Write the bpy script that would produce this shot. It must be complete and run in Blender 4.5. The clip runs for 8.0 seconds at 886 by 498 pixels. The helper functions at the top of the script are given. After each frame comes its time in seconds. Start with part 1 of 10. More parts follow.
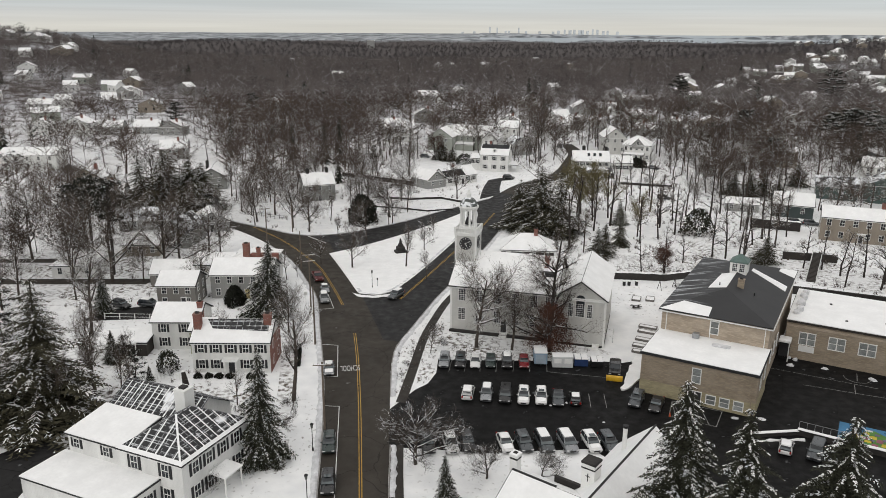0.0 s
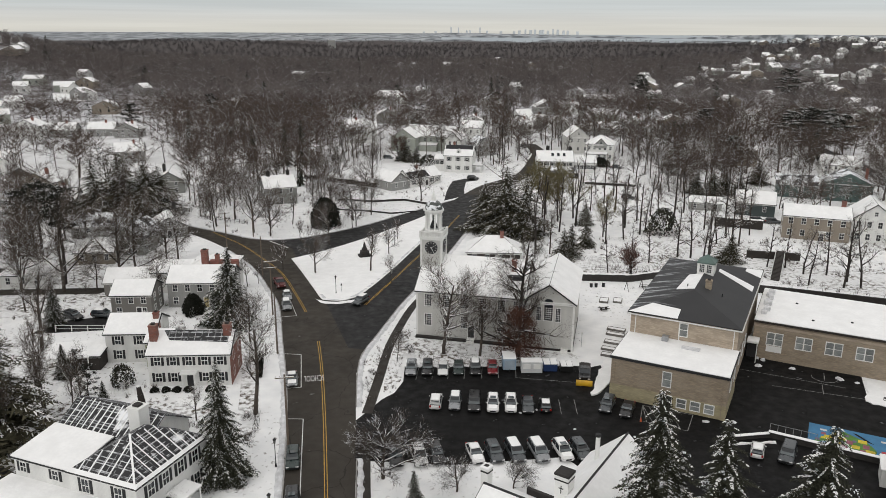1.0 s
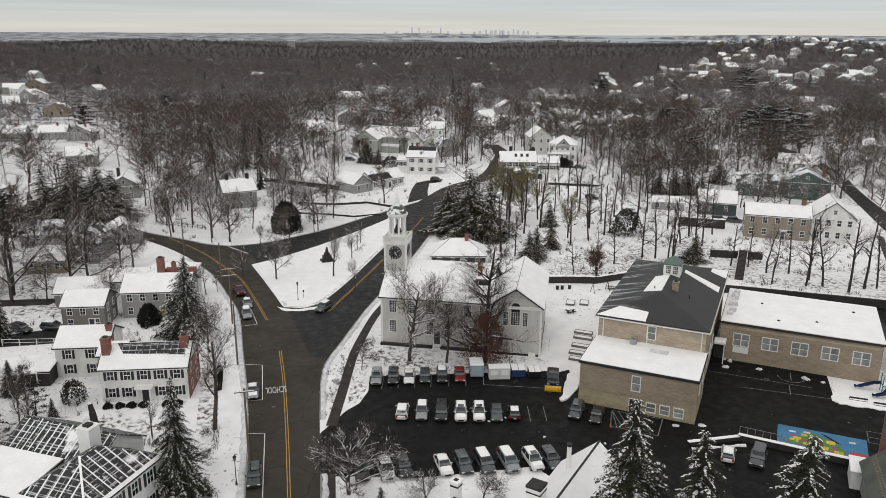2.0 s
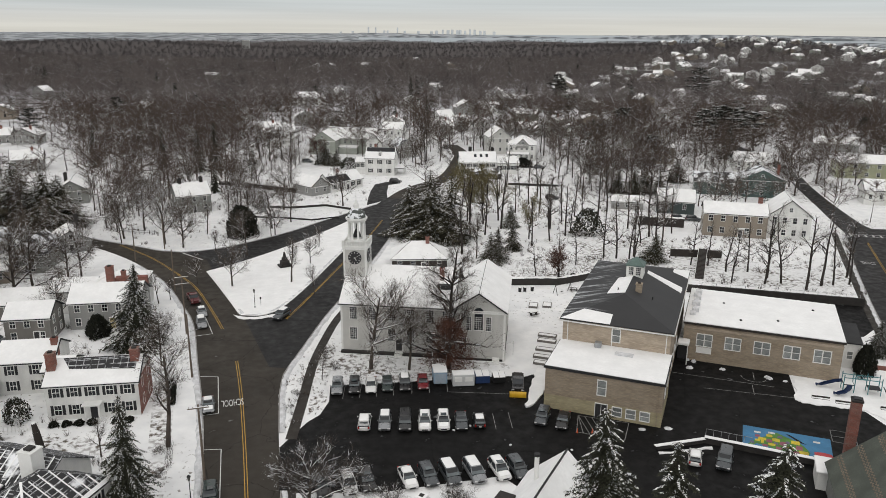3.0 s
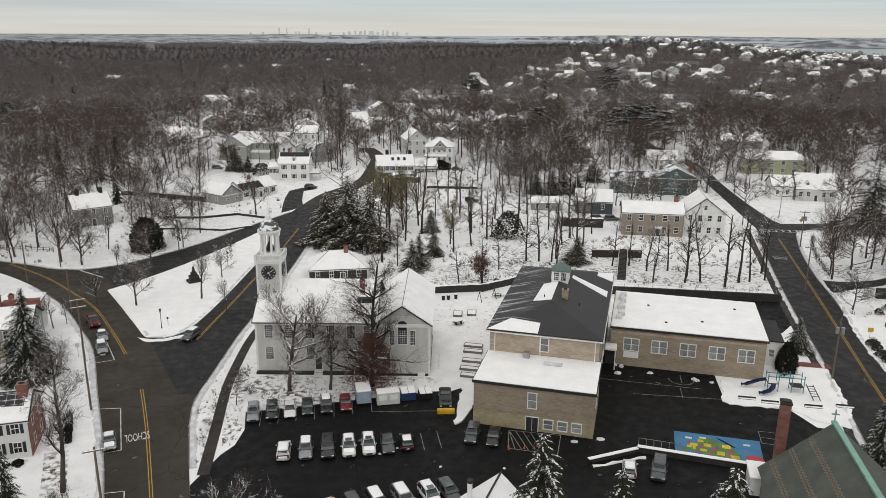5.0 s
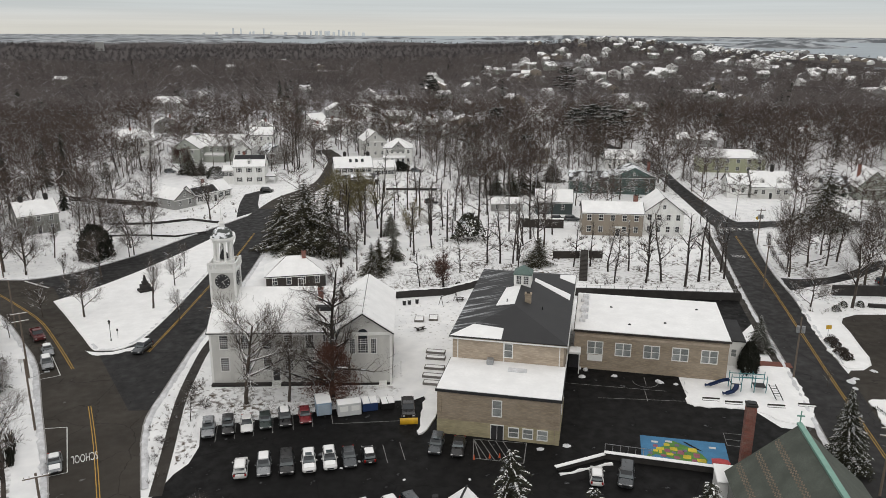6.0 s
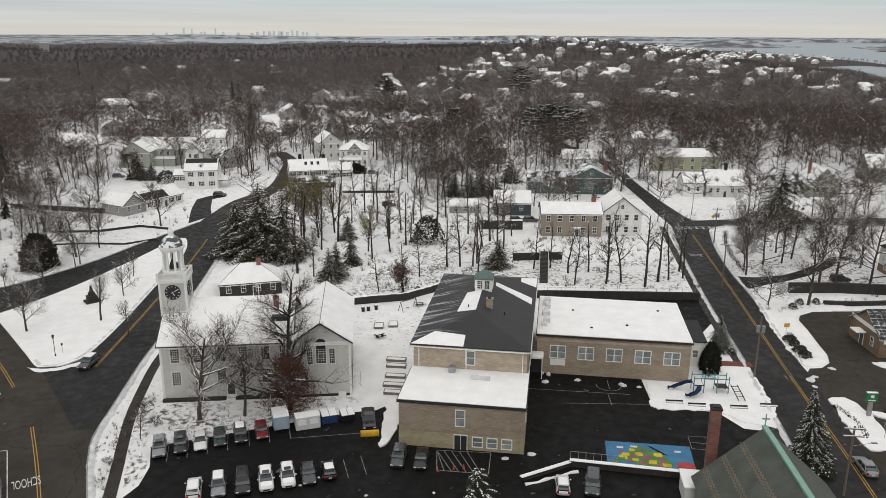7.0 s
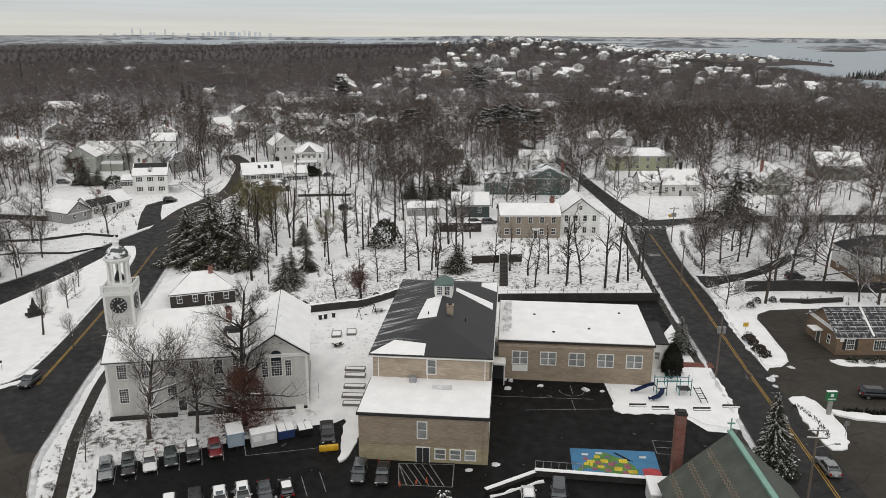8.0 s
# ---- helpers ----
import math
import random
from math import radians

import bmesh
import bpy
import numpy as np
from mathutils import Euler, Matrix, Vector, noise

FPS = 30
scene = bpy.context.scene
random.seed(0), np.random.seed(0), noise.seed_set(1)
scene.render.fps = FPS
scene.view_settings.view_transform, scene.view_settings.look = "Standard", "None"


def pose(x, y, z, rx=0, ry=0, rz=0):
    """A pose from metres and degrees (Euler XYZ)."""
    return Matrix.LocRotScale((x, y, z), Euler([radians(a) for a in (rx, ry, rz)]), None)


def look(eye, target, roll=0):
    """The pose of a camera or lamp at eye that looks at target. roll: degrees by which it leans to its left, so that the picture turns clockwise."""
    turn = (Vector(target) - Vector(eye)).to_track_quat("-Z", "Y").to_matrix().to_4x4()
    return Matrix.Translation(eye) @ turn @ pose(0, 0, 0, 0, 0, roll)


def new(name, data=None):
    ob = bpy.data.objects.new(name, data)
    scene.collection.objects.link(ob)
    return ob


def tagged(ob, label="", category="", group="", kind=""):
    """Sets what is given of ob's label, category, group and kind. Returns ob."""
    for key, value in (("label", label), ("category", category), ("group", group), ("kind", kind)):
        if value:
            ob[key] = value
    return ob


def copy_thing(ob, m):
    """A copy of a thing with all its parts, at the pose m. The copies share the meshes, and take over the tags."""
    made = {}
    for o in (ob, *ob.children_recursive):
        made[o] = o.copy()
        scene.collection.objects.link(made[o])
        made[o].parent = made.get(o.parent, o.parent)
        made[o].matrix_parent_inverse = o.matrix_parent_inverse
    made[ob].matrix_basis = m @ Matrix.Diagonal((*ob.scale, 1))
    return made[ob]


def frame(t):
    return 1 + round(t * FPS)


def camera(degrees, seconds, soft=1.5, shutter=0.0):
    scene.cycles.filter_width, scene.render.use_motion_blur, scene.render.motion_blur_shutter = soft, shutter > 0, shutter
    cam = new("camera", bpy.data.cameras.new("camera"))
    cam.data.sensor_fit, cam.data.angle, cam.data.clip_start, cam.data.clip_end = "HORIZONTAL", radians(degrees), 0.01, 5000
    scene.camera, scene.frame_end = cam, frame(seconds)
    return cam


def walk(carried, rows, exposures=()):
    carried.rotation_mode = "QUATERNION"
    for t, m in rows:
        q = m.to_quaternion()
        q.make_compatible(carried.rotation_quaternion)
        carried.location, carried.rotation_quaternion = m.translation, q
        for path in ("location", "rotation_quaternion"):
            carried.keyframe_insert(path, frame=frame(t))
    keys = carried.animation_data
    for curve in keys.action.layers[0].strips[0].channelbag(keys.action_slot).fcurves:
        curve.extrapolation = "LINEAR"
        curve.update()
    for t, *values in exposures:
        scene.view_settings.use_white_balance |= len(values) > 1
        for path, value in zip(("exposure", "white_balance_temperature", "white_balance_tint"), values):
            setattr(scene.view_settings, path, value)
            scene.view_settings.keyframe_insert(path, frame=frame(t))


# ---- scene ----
cam = camera(60.5, 8.0, 0.75)
PATH = [
    (0.0, (-4.184, -0.234, 55.20), (-4.174, 1.687, 54.645), 0.3),
    (0.5, (-4.267, 1.375, 55.185), (-4.211, 3.295, 54.630), 0.3),
    (1.0, (-4.335, 2.914, 55.168), (-4.231, 4.832, 54.613), 0.3),
    (1.5, (-4.325, 4.402, 55.143), (-4.174, 6.317, 54.589), 0.3),
    (3.0, (-4.147, 8.780, 55.090), (-3.843, 10.678, 54.536), 0.35),
    (3.5, (-4.014, 10.241, 55.065), (-3.655, 12.129, 54.512), 0.35),
    (4.0, (-3.785, 11.714, 55.034), (-3.376, 13.592, 54.482), 0.33),
    (4.5, (-3.514, 13.147, 55.019), (-3.054, 15.013, 54.468), 0.32),
    (6.0, (-2.515, 17.356, 55.026), (-1.903, 19.179, 54.476), 0.3),
    (6.5, (-2.125, 18.726, 55.047), (-1.461, 20.531, 54.497), 0.28),
    (7.0, (-1.693, 20.155, 55.064), (-0.978, 21.940, 54.515), 0.27),
    (7.5, (-1.201, 21.588, 55.072), (-0.434, 23.352, 54.523), 0.26),
    (8.0, (-0.637, 22.989, 55.086), (0.180, 24.731, 54.538), 0.24),
]
walk(cam, [(t, look(eye, target, roll)) for t, eye, target, roll in PATH])

# ---- world and light: a flat overcast winter sky ----
world = bpy.data.worlds.new("overcast_sky")
scene.world = world
world.use_nodes = True
wn, wl = world.node_tree.nodes, world.node_tree.links
wn.clear()
w_out = wn.new("ShaderNodeOutputWorld")
w_bg = wn.new("ShaderNodeBackground")
w_bg.inputs["Strength"].default_value = 1.0
w_co = wn.new("ShaderNodeTexCoord")
w_sep = wn.new("ShaderNodeSeparateXYZ")
w_ramp = wn.new("ShaderNodeValToRGB")
w_map = wn.new("ShaderNodeMapping")
w_map.inputs["Scale"].default_value = (2.2, 2.2, 120.0)
w_noise = wn.new("ShaderNodeTexNoise")
w_noise.inputs["Scale"].default_value = 1.3
w_noise.inputs["Detail"].default_value = 5.0
w_noise.inputs["Roughness"].default_value = 0.55
w_band = wn.new("ShaderNodeMapRange")
w_band.inputs["From Min"].default_value, w_band.inputs["From Max"].default_value = 0.3, 0.7
w_band.inputs["To Min"].default_value, w_band.inputs["To Max"].default_value = 0.93, 1.07
w_mul = wn.new("ShaderNodeVectorMath")
w_mul.operation = "SCALE"
w_sky = wn.new("ShaderNodeTexSky")
w_sky.sky_type = "NISHITA"
w_sky.sun_disc = False
w_sky.sun_elevation, w_sky.sun_rotation = radians(32), radians(200)
w_skys = wn.new("ShaderNodeVectorMath")
w_skys.operation = "SCALE"
w_skys.inputs["Scale"].default_value = 0.012
w_add = wn.new("ShaderNodeVectorMath")
w_add.operation = "ADD"
ramp = w_ramp.color_ramp
ramp.elements[0].position, ramp.elements[0].color = 0.0, (0.64, 0.625, 0.575, 1)
ramp.elements[1].position, ramp.elements[1].color = 1.0, (1.03, 1.005, 0.975, 1)
for at, tone in ((0.006, (0.635, 0.625, 0.585, 1)), (0.016, (0.60, 0.605, 0.595, 1)), (0.026, (0.545, 0.575, 0.59, 1)), (0.04, (0.545, 0.58, 0.605, 1)), (0.08, (0.525, 0.56, 0.585, 1)), (0.3, (0.69, 0.68, 0.665, 1))):
    el = ramp.elements.new(at)
    el.color = tone
wl.new(w_co.outputs["Generated"], w_sep.inputs[0])
wl.new(w_sep.outputs["Z"], w_ramp.inputs[0])
wl.new(w_co.outputs["Generated"], w_map.inputs[0])
wl.new(w_map.outputs[0], w_noise.inputs["Vector"])
wl.new(w_noise.outputs[0], w_band.inputs["Value"])
wl.new(w_ramp.outputs["Color"], w_mul.inputs[0])
wl.new(w_band.outputs[0], w_mul.inputs["Scale"])
wl.new(w_sky.outputs[0], w_skys.inputs[0])
wl.new(w_mul.outputs[0], w_add.inputs[0])
wl.new(w_skys.outputs[0], w_add.inputs[1])
wl.new(w_add.outputs[0], w_bg.inputs["Color"])
wl.new(w_bg.outputs[0], w_out.inputs[0])

sun_data = bpy.data.lights.new("sun", "SUN")
sun_data.energy, sun_data.angle, sun_data.color = 0.6, radians(25), (1.0, 0.97, 0.92)
sun = new("sun", sun_data)
sun.matrix_world = look((-60, -120, 100), (0, 0, 0))
scene.view_settings.exposure = -0.07

# ---- materials ----
def node_material(name):
    m = bpy.data.materials.new(name)
    m.use_nodes = True
    nt = m.node_tree
    return m, nt.nodes, nt.links, nt.nodes["Principled BSDF"]


def noise_node(nodes, links, scale, detail=3.0, space="object", stretch=None):
    if space == "object":
        src = nodes.new("ShaderNodeTexCoord").outputs["Object"]
    else:
        src = nodes.new("ShaderNodeNewGeometry").outputs["Position"]
    if stretch:
        mp = nodes.new("ShaderNodeMapping")
        mp.inputs["Scale"].default_value = stretch
        links.new(src, mp.inputs[0])
        src = mp.outputs[0]
    n = nodes.new("ShaderNodeTexNoise")
    n.inputs["Scale"].default_value = scale
    n.inputs["Detail"].default_value = detail
    links.new(src, n.inputs["Vector"])
    return n.outputs[0]


def span(nodes, links, value, lo, hi, a=0.0, b=1.0):
    r = nodes.new("ShaderNodeMapRange")
    for key, v in (("From Min", lo), ("From Max", hi), ("To Min", a), ("To Max", b)):
        r.inputs[key].default_value = v
    links.new(value, r.inputs["Value"])
    return r.outputs[0]


def blend(nodes, links, fac, a, b):
    mx = nodes.new("ShaderNodeMix")
    mx.data_type = "RGBA"
    for sock, v in ((mx.inputs[0], fac), (mx.inputs[6], a), (mx.inputs[7], b)):
        if isinstance(v, (int, float)):
            sock.default_value = v
        elif isinstance(v, tuple):
            sock.default_value = (*v, 1.0)
        else:
            links.new(v, sock)
    return mx.outputs[2]


def times(nodes, links, a, b):
    mt = nodes.new("ShaderNodeMath")
    mt.operation = "MULTIPLY"
    for sock, v in ((mt.inputs[0], a), (mt.inputs[1], b)):
        if isinstance(v, (int, float)):
            sock.default_value = v
        else:
            links.new(v, sock)
    return mt.outputs[0]


def bump_to(nodes, links, bsdf, height, strength, distance=0.05):
    bp = nodes.new("ShaderNodeBump")
    bp.inputs["Strength"].default_value = strength
    bp.inputs["Distance"].default_value = distance
    links.new(height, bp.inputs["Height"])
    links.new(bp.outputs[0], bsdf.inputs["Normal"])


def shade(c, k):
    return tuple(min(1.0, v * k) for v in c)


def surface(name, c, rough=0.8, var=0.18, scale=0.6, fine=9.0, bump=0.3, metal=0.0, space="object", stretch=None, spec=0.5, random_tone=0.0):
    """A plain material with variation at two scales and a fine relief."""
    m, nodes, links, b = node_material(name)
    big = noise_node(nodes, links, scale, 3, space, stretch)
    small = noise_node(nodes, links, fine, 4, space, stretch)
    col = blend(nodes, links, span(nodes, links, big, 0.3, 0.7), shade(c, 1 - var), shade(c, 1 + var))
    col = blend(nodes, links, span(nodes, links, small, 0.35, 0.7, 0.0, 0.55), col, shade(c, 1 - var * 1.3))
    if random_tone:
        info = nodes.new("ShaderNodeObjectInfo")
        hsv = nodes.new("ShaderNodeHueSaturation")
        links.new(span(nodes, links, info.outputs["Random"], 0, 1, 1 - random_tone, 1 + random_tone), hsv.inputs["Value"])
        links.new(col, hsv.inputs["Color"])
        col = hsv.outputs[0]
    links.new(col, b.inputs["Base Color"])
    b.inputs["Roughness"].default_value = rough
    b.inputs["Metallic"].default_value = metal
    b.inputs["Specular IOR Level"].default_value = spec
    if bump:
        bump_to(nodes, links, b, small, bump)
    return m


def snow_roof(name, under, amount, scale=0.5, stretch=None):
    """Roofing with snow left on it in ragged patches. amount: the share that is white."""
    m, nodes, links, b = node_material(name)
    patch = noise_node(nodes, links, scale, 5, "object", stretch)
    grain = noise_node(nodes, links, 6.0, 3)
    mask = span(nodes, links, patch, 0.62 - amount * 0.26, 0.70 - amount * 0.26)
    dark = blend(nodes, links, grain, shade(under, 0.75), shade(under, 1.25))
    links.new(blend(nodes, links, mask, dark, (0.80, 0.82, 0.84)), b.inputs["Base Color"])
    b.inputs["Roughness"].default_value = 0.75
    bump_to(nodes, links, b, mask, 0.5, 0.06)
    return m


def ground_material():
    m, nodes, links, b = node_material("snow_ground")
    geo = nodes.new("ShaderNodeNewGeometry")
    dist = nodes.new("ShaderNodeVectorMath")
    dist.operation = "LENGTH"
    links.new(geo.outputs["Position"], dist.inputs[0])
    far = dist.outputs["Value"]
    lumps = noise_node(nodes, links, 0.35, 4, "world")
    fine = noise_node(nodes, links, 1.3, 8, "world")
    tiny = noise_node(nodes, links, 7.0, 3, "world")
    zone = noise_node(nodes, links, 0.028, 2, "world")
    snow = blend(nodes, links, span(nodes, links, lumps, 0.3, 0.7), (0.75, 0.755, 0.76), (0.87, 0.87, 0.865))
    litter = blend(nodes, links, tiny, (0.055, 0.042, 0.03), (0.20, 0.16, 0.12))
    speck = times(nodes, links, span(nodes, links, fine, 0.61, 0.67), span(nodes, links, zone, 0.44, 0.62))
    near = blend(nodes, links, speck, snow, litter)
    woods = blend(nodes, links, span(nodes, links, noise_node(nodes, links, 0.09, 5, "world"), 0.47, 0.64), (0.52, 0.52, 0.54), (0.075, 0.058, 0.048))
    mid = blend(nodes, links, span(nodes, links, far, 290, 620, 0.0, 1.0), near, woods)
    canopy = blend(nodes, links, span(nodes, links, noise_node(nodes, links, 0.012, 6, "world"), 0.54, 0.70), (0.085, 0.073, 0.070), (0.50, 0.51, 0.53))
    # Far shore snow patches, paled to grey-blue in the colour to stand for haze
    hazed_shore_land = blend(nodes, links, span(nodes, links, noise_node(nodes, links, 0.02, 6, "world"), 0.42, 0.58), (0.13, 0.14, 0.15), (0.40, 0.42, 0.44))
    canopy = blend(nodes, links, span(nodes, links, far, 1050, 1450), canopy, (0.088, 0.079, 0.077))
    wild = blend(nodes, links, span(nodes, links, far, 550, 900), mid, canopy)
    links.new(blend(nodes, links, span(nodes, links, far, 2900, 3150), wild, hazed_shore_land), b.inputs["Base Color"])
    b.inputs["Roughness"].default_value = 0.95
    b.inputs["Specular IOR Level"].default_value = 0.03
    bump_to(nodes, links, b, fine, 0.6, 0.12)
    return m


def asphalt(name, c, wet, slush=0.0):
    m, nodes, links, b = node_material(name)
    big = noise_node(nodes, links, 0.12, 4, "world")
    grain = noise_node(nodes, links, 9.0, 4, "world")
    streak = noise_node(nodes, links, 0.6, 5, "world")
    col = blend(nodes, links, span(nodes, links, big, 0.3, 0.7), shade(c, 0.78), shade(c, 1.22))
    col = blend(nodes, links, span(nodes, links, grain, 0.3, 0.8, 0, 0.5), col, shade(c, 0.6))
    if slush:
        col = blend(nodes, links, span(nodes, links, streak, 0.71 - slush * 0.1, 0.80 - slush * 0.1, 0, 0.35), col, (0.45, 0.46, 0.48))
    vor = nodes.new("ShaderNodeTexVoronoi")
    vor.feature = "DISTANCE_TO_EDGE"
    vor.inputs["Scale"].default_value = 0.11
    bent = nodes.new("ShaderNodeVectorMath")
    wob = nodes.new("ShaderNodeVectorMath")
    wob.operation = "SCALE"
    wob.inputs["Scale"].default_value = 5.0
    links.new(noise_node(nodes, links, 0.25, 4, "world"), wob.inputs[0])
    links.new(nodes.new("ShaderNodeNewGeometry").outputs["Position"], bent.inputs[0])
    links.new(wob.outputs[0], bent.inputs[1])
    links.new(bent.outputs[0], vor.inputs["Vector"])
    col = blend(nodes, links, span(nodes, links, vor.outputs["Distance"], 0.004, 0.009, 0.65, 0.0), col, shade(c, 0.3))
    links.new(col, b.inputs["Base Color"])
    links.new(span(nodes, links, streak, 0.35, 0.65, 0.75 - wet, 0.92 - wet * 0.5), b.inputs["Roughness"])
    b.inputs["Specular IOR Level"].default_value = 0.10
    bump_to(nodes, links, b, grain, 0.25, 0.02)
    return m


def bark_material(name, c, snowy, island=True):
    """Bark and twigs, with snow lying on what faces upwards."""
    m, nodes, links, b = node_material(name)
    geo = nodes.new("ShaderNodeNewGeometry")
    sep = nodes.new("ShaderNodeSeparateXYZ")
    links.new(geo.outputs["Normal"], sep.inputs[0])
    rnd = geo.outputs["Random Per Island"]
    col = blend(nodes, links, rnd, shade(c, 0.55), shade(c, 1.5))
    n = noise_node(nodes, links, 1.3, 4)
    up = times(nodes, links, span(nodes, links, sep.outputs["Z"], 0.45, 0.75), span(nodes, links, n, 0.62 - snowy * 0.3, 0.70 - snowy * 0.3))
    links.new(blend(nodes, links, up, col, (0.74, 0.76, 0.79)), b.inputs["Base Color"])
    b.inputs["Roughness"].default_value = 0.9
    b.inputs["Specular IOR Level"].default_value = 0.15
    return m


def woods_material(name, c, d, white, even=0.55):
    """Far twigs: each blade takes its own tone, a few carry snow."""
    m, nodes, links, b = node_material(name)
    rnd = nodes.new("ShaderNodeNewGeometry").outputs["Random Per Island"]
    stand = noise_node(nodes, links, 0.02, 3, "world")
    tone = blend(nodes, links, span(nodes, links, stand, 0.35, 0.65), c, d)
    dark = blend(nodes, links, span(nodes, links, rnd, 0, 1 - white), shade((0.5, 0.5, 0.5), 0.0), tone)
    links.new(blend(nodes, links, span(nodes, links, rnd, 1 - white, 1 - white + 0.005), blend(nodes, links, even, dark, tone), (0.62, 0.63, 0.66)), b.inputs["Base Color"])
    b.inputs["Roughness"].default_value = 1.0
    b.inputs["Specular IOR Level"].default_value = 0.05
    if even > 0.5:
        thin = nodes.new("ShaderNodeBsdfTranslucent")
        both = nodes.new("ShaderNodeMixShader")
        both.inputs[0].default_value = 0.45
        links.new(b.inputs["Base Color"].links[0].from_socket, thin.inputs["Color"])
        links.new(b.outputs[0], both.inputs[1])
        links.new(thin.outputs[0], both.inputs[2])
        links.new(both.outputs[0], nodes["Material Output"].inputs["Surface"])
    return m


def needle_material(name, c, white):
    m, nodes, links, b = node_material(name)
    geo = nodes.new("ShaderNodeNewGeometry")
    rnd = geo.outputs["Random Per Island"]
    clump = noise_node(nodes, links, 1.7, 3)
    col = blend(nodes, links, rnd, shade(c, 0.45), shade(c, 1.6))
    snow = times(nodes, links, span(nodes, links, rnd, 0.40, 0.45), span(nodes, links, clump, 0.66 - white, 0.70 - white))
    links.new(blend(nodes, links, snow, col, (0.72, 0.74, 0.77)), b.inputs["Base Color"])
    b.inputs["Roughness"].default_value = 0.85
    b.inputs["Specular IOR Level"].default_value = 0.15
    return m


def brick_material(name, c1, c2, mortar, row=0.075, width=0.22):
    m, nodes, links, b = node_material(name)
    co = nodes.new("ShaderNodeTexCoord")
    sep = nodes.new("ShaderNodeSeparateXYZ")
    links.new(co.outputs["Object"], sep.inputs[0])
    add = nodes.new("ShaderNodeMath")
    links.new(sep.outputs["X"], add.inputs[0])
    links.new(sep.outputs["Y"], add.inputs[1])
    com = nodes.new("ShaderNodeCombineXYZ")
    links.new(add.outputs[0], com.inputs[0])
    links.new(sep.outputs["Z"], com.inputs[1])
    bk = nodes.new("ShaderNodeTexBrick")
    links.new(com.outputs[0], bk.inputs["Vector"])
    bk.inputs["Color1"].default_value, bk.inputs["Color2"].default_value = (*c1, 1), (*c2, 1)
    bk.inputs["Mortar"].default_value = (*mortar, 1)
    for key, v in (("Scale", 1.0), ("Mortar Size", 0.012), ("Brick Width", width), ("Row Height", row), ("Bias", 0.0)):
        bk.inputs[key].default_value = v
    stain = noise_node(nodes, links, 0.35, 5, "object", (1, 1, 3.0))
    streak = noise_node(nodes, links, 1.1, 4, "object", (1.0, 1.0, 6.0))
    col = blend(nodes, links, span(nodes, links, stain, 0.38, 0.66, 0, 0.8), bk.outputs["Color"], shade(c1, 0.62))
    col = blend(nodes, links, span(nodes, links, streak, 0.48, 0.68, 0, 0.7), col, shade(c1, 1.18))
    links.new(col, b.inputs["Base Color"])
    b.inputs["Roughness"].default_value = 0.9
    bump_to(nodes, links, b, bk.outputs["Fac"], -0.3, 0.01)
    return m


def clapboard(name, c, pitch=0.16):
    """Painted weatherboard: shallow courses and a little dirt."""
    m, nodes, links, b = node_material(name)
    co = nodes.new("ShaderNodeTexCoord")
    wv = nodes.new("ShaderNodeTexWave")
    wv.wave_type, wv.bands_direction, wv.wave_profile = "BANDS", "Z", "SAW"
    wv.inputs["Scale"].default_value = 0.314 / pitch
    links.new(co.outputs["Object"], wv.inputs["Vector"])
    dirt = noise_node(nodes, links, 0.5, 5, "object", (1, 1, 0.4))
    col = blend(nodes, links, span(nodes, links, dirt, 0.35, 0.75), shade(c, 1.06), shade(c, 0.80))
    col = blend(nodes, links, span(nodes, links, wv.outputs["Fac"], 0.80, 1.0, 0, 0.35), col, shade(c, 0.55))
    links.new(col, b.inputs["Base Color"])
    b.inputs["Roughness"].default_value = 0.65
    bump_to(nodes, links, b, wv.outputs["Fac"], 0.4, 0.02)
    return m


def paint_car(name, c, metal=0.0):
    m, nodes, links, b = node_material(name)
    salt = noise_node(nodes, links, 2.2, 4)
    links.new(blend(nodes, links, span(nodes, links, salt, 0.5, 0.8, 0, 0.12), c, (0.30, 0.29, 0.28)), b.inputs["Base Color"])
    links.new(span(nodes, links, salt, 0.35, 0.7, 0.25, 0.5), b.inputs["Roughness"])
    b.inputs["Metallic"].default_value = metal
    b.inputs["Coat Weight"].default_value = 0.4
    return m


SNOW = surface("snow", (0.86, 0.86, 0.855), 0.65, 0.06, 0.45, 2.2, 0.5, spec=0.25)
SNOW_DIRTY = surface("ploughed_snow", (0.66, 0.665, 0.68), 0.75, 0.22, 0.9, 3.5, 0.8, space="world", spec=0.2)
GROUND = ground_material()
ROAD = asphalt("worn_brown_asphalt", (0.052, 0.046, 0.039), 0.14, 0.12)
ROAD_DARK = asphalt("wet_dark_asphalt", (0.029, 0.0285, 0.0285), 0.25, 0.2)
ROAD_EAST = asphalt("damp_grey_asphalt", (0.034, 0.033, 0.033), 0.25, 0.25)
LOT = asphalt("wet_black_lot_asphalt", (0.0105, 0.0102, 0.0102), 0.25, 0.35)
WALK = asphalt("wet_footpath", (0.045, 0.040, 0.035), 0.3, 0.5)
YELLOW_LINE = surface("yellow_road_paint", (0.42, 0.25, 0.035), 0.7, 0.25, 0.8, 5, 0, space="world")
WHITE_LINE = surface("white_road_paint", (0.62, 0.62, 0.61), 0.7, 0.3, 0.9, 5, 0, space="world")
LOT_LINE = surface("worn_white_bay_paint", (0.23, 0.23, 0.225), 0.7, 0.5, 1.4, 6, 0, space="world")
KERB = surface("granite_kerb", (0.30, 0.29, 0.28), 0.85, 0.2, 1.0, 8, 0.2, space="world")
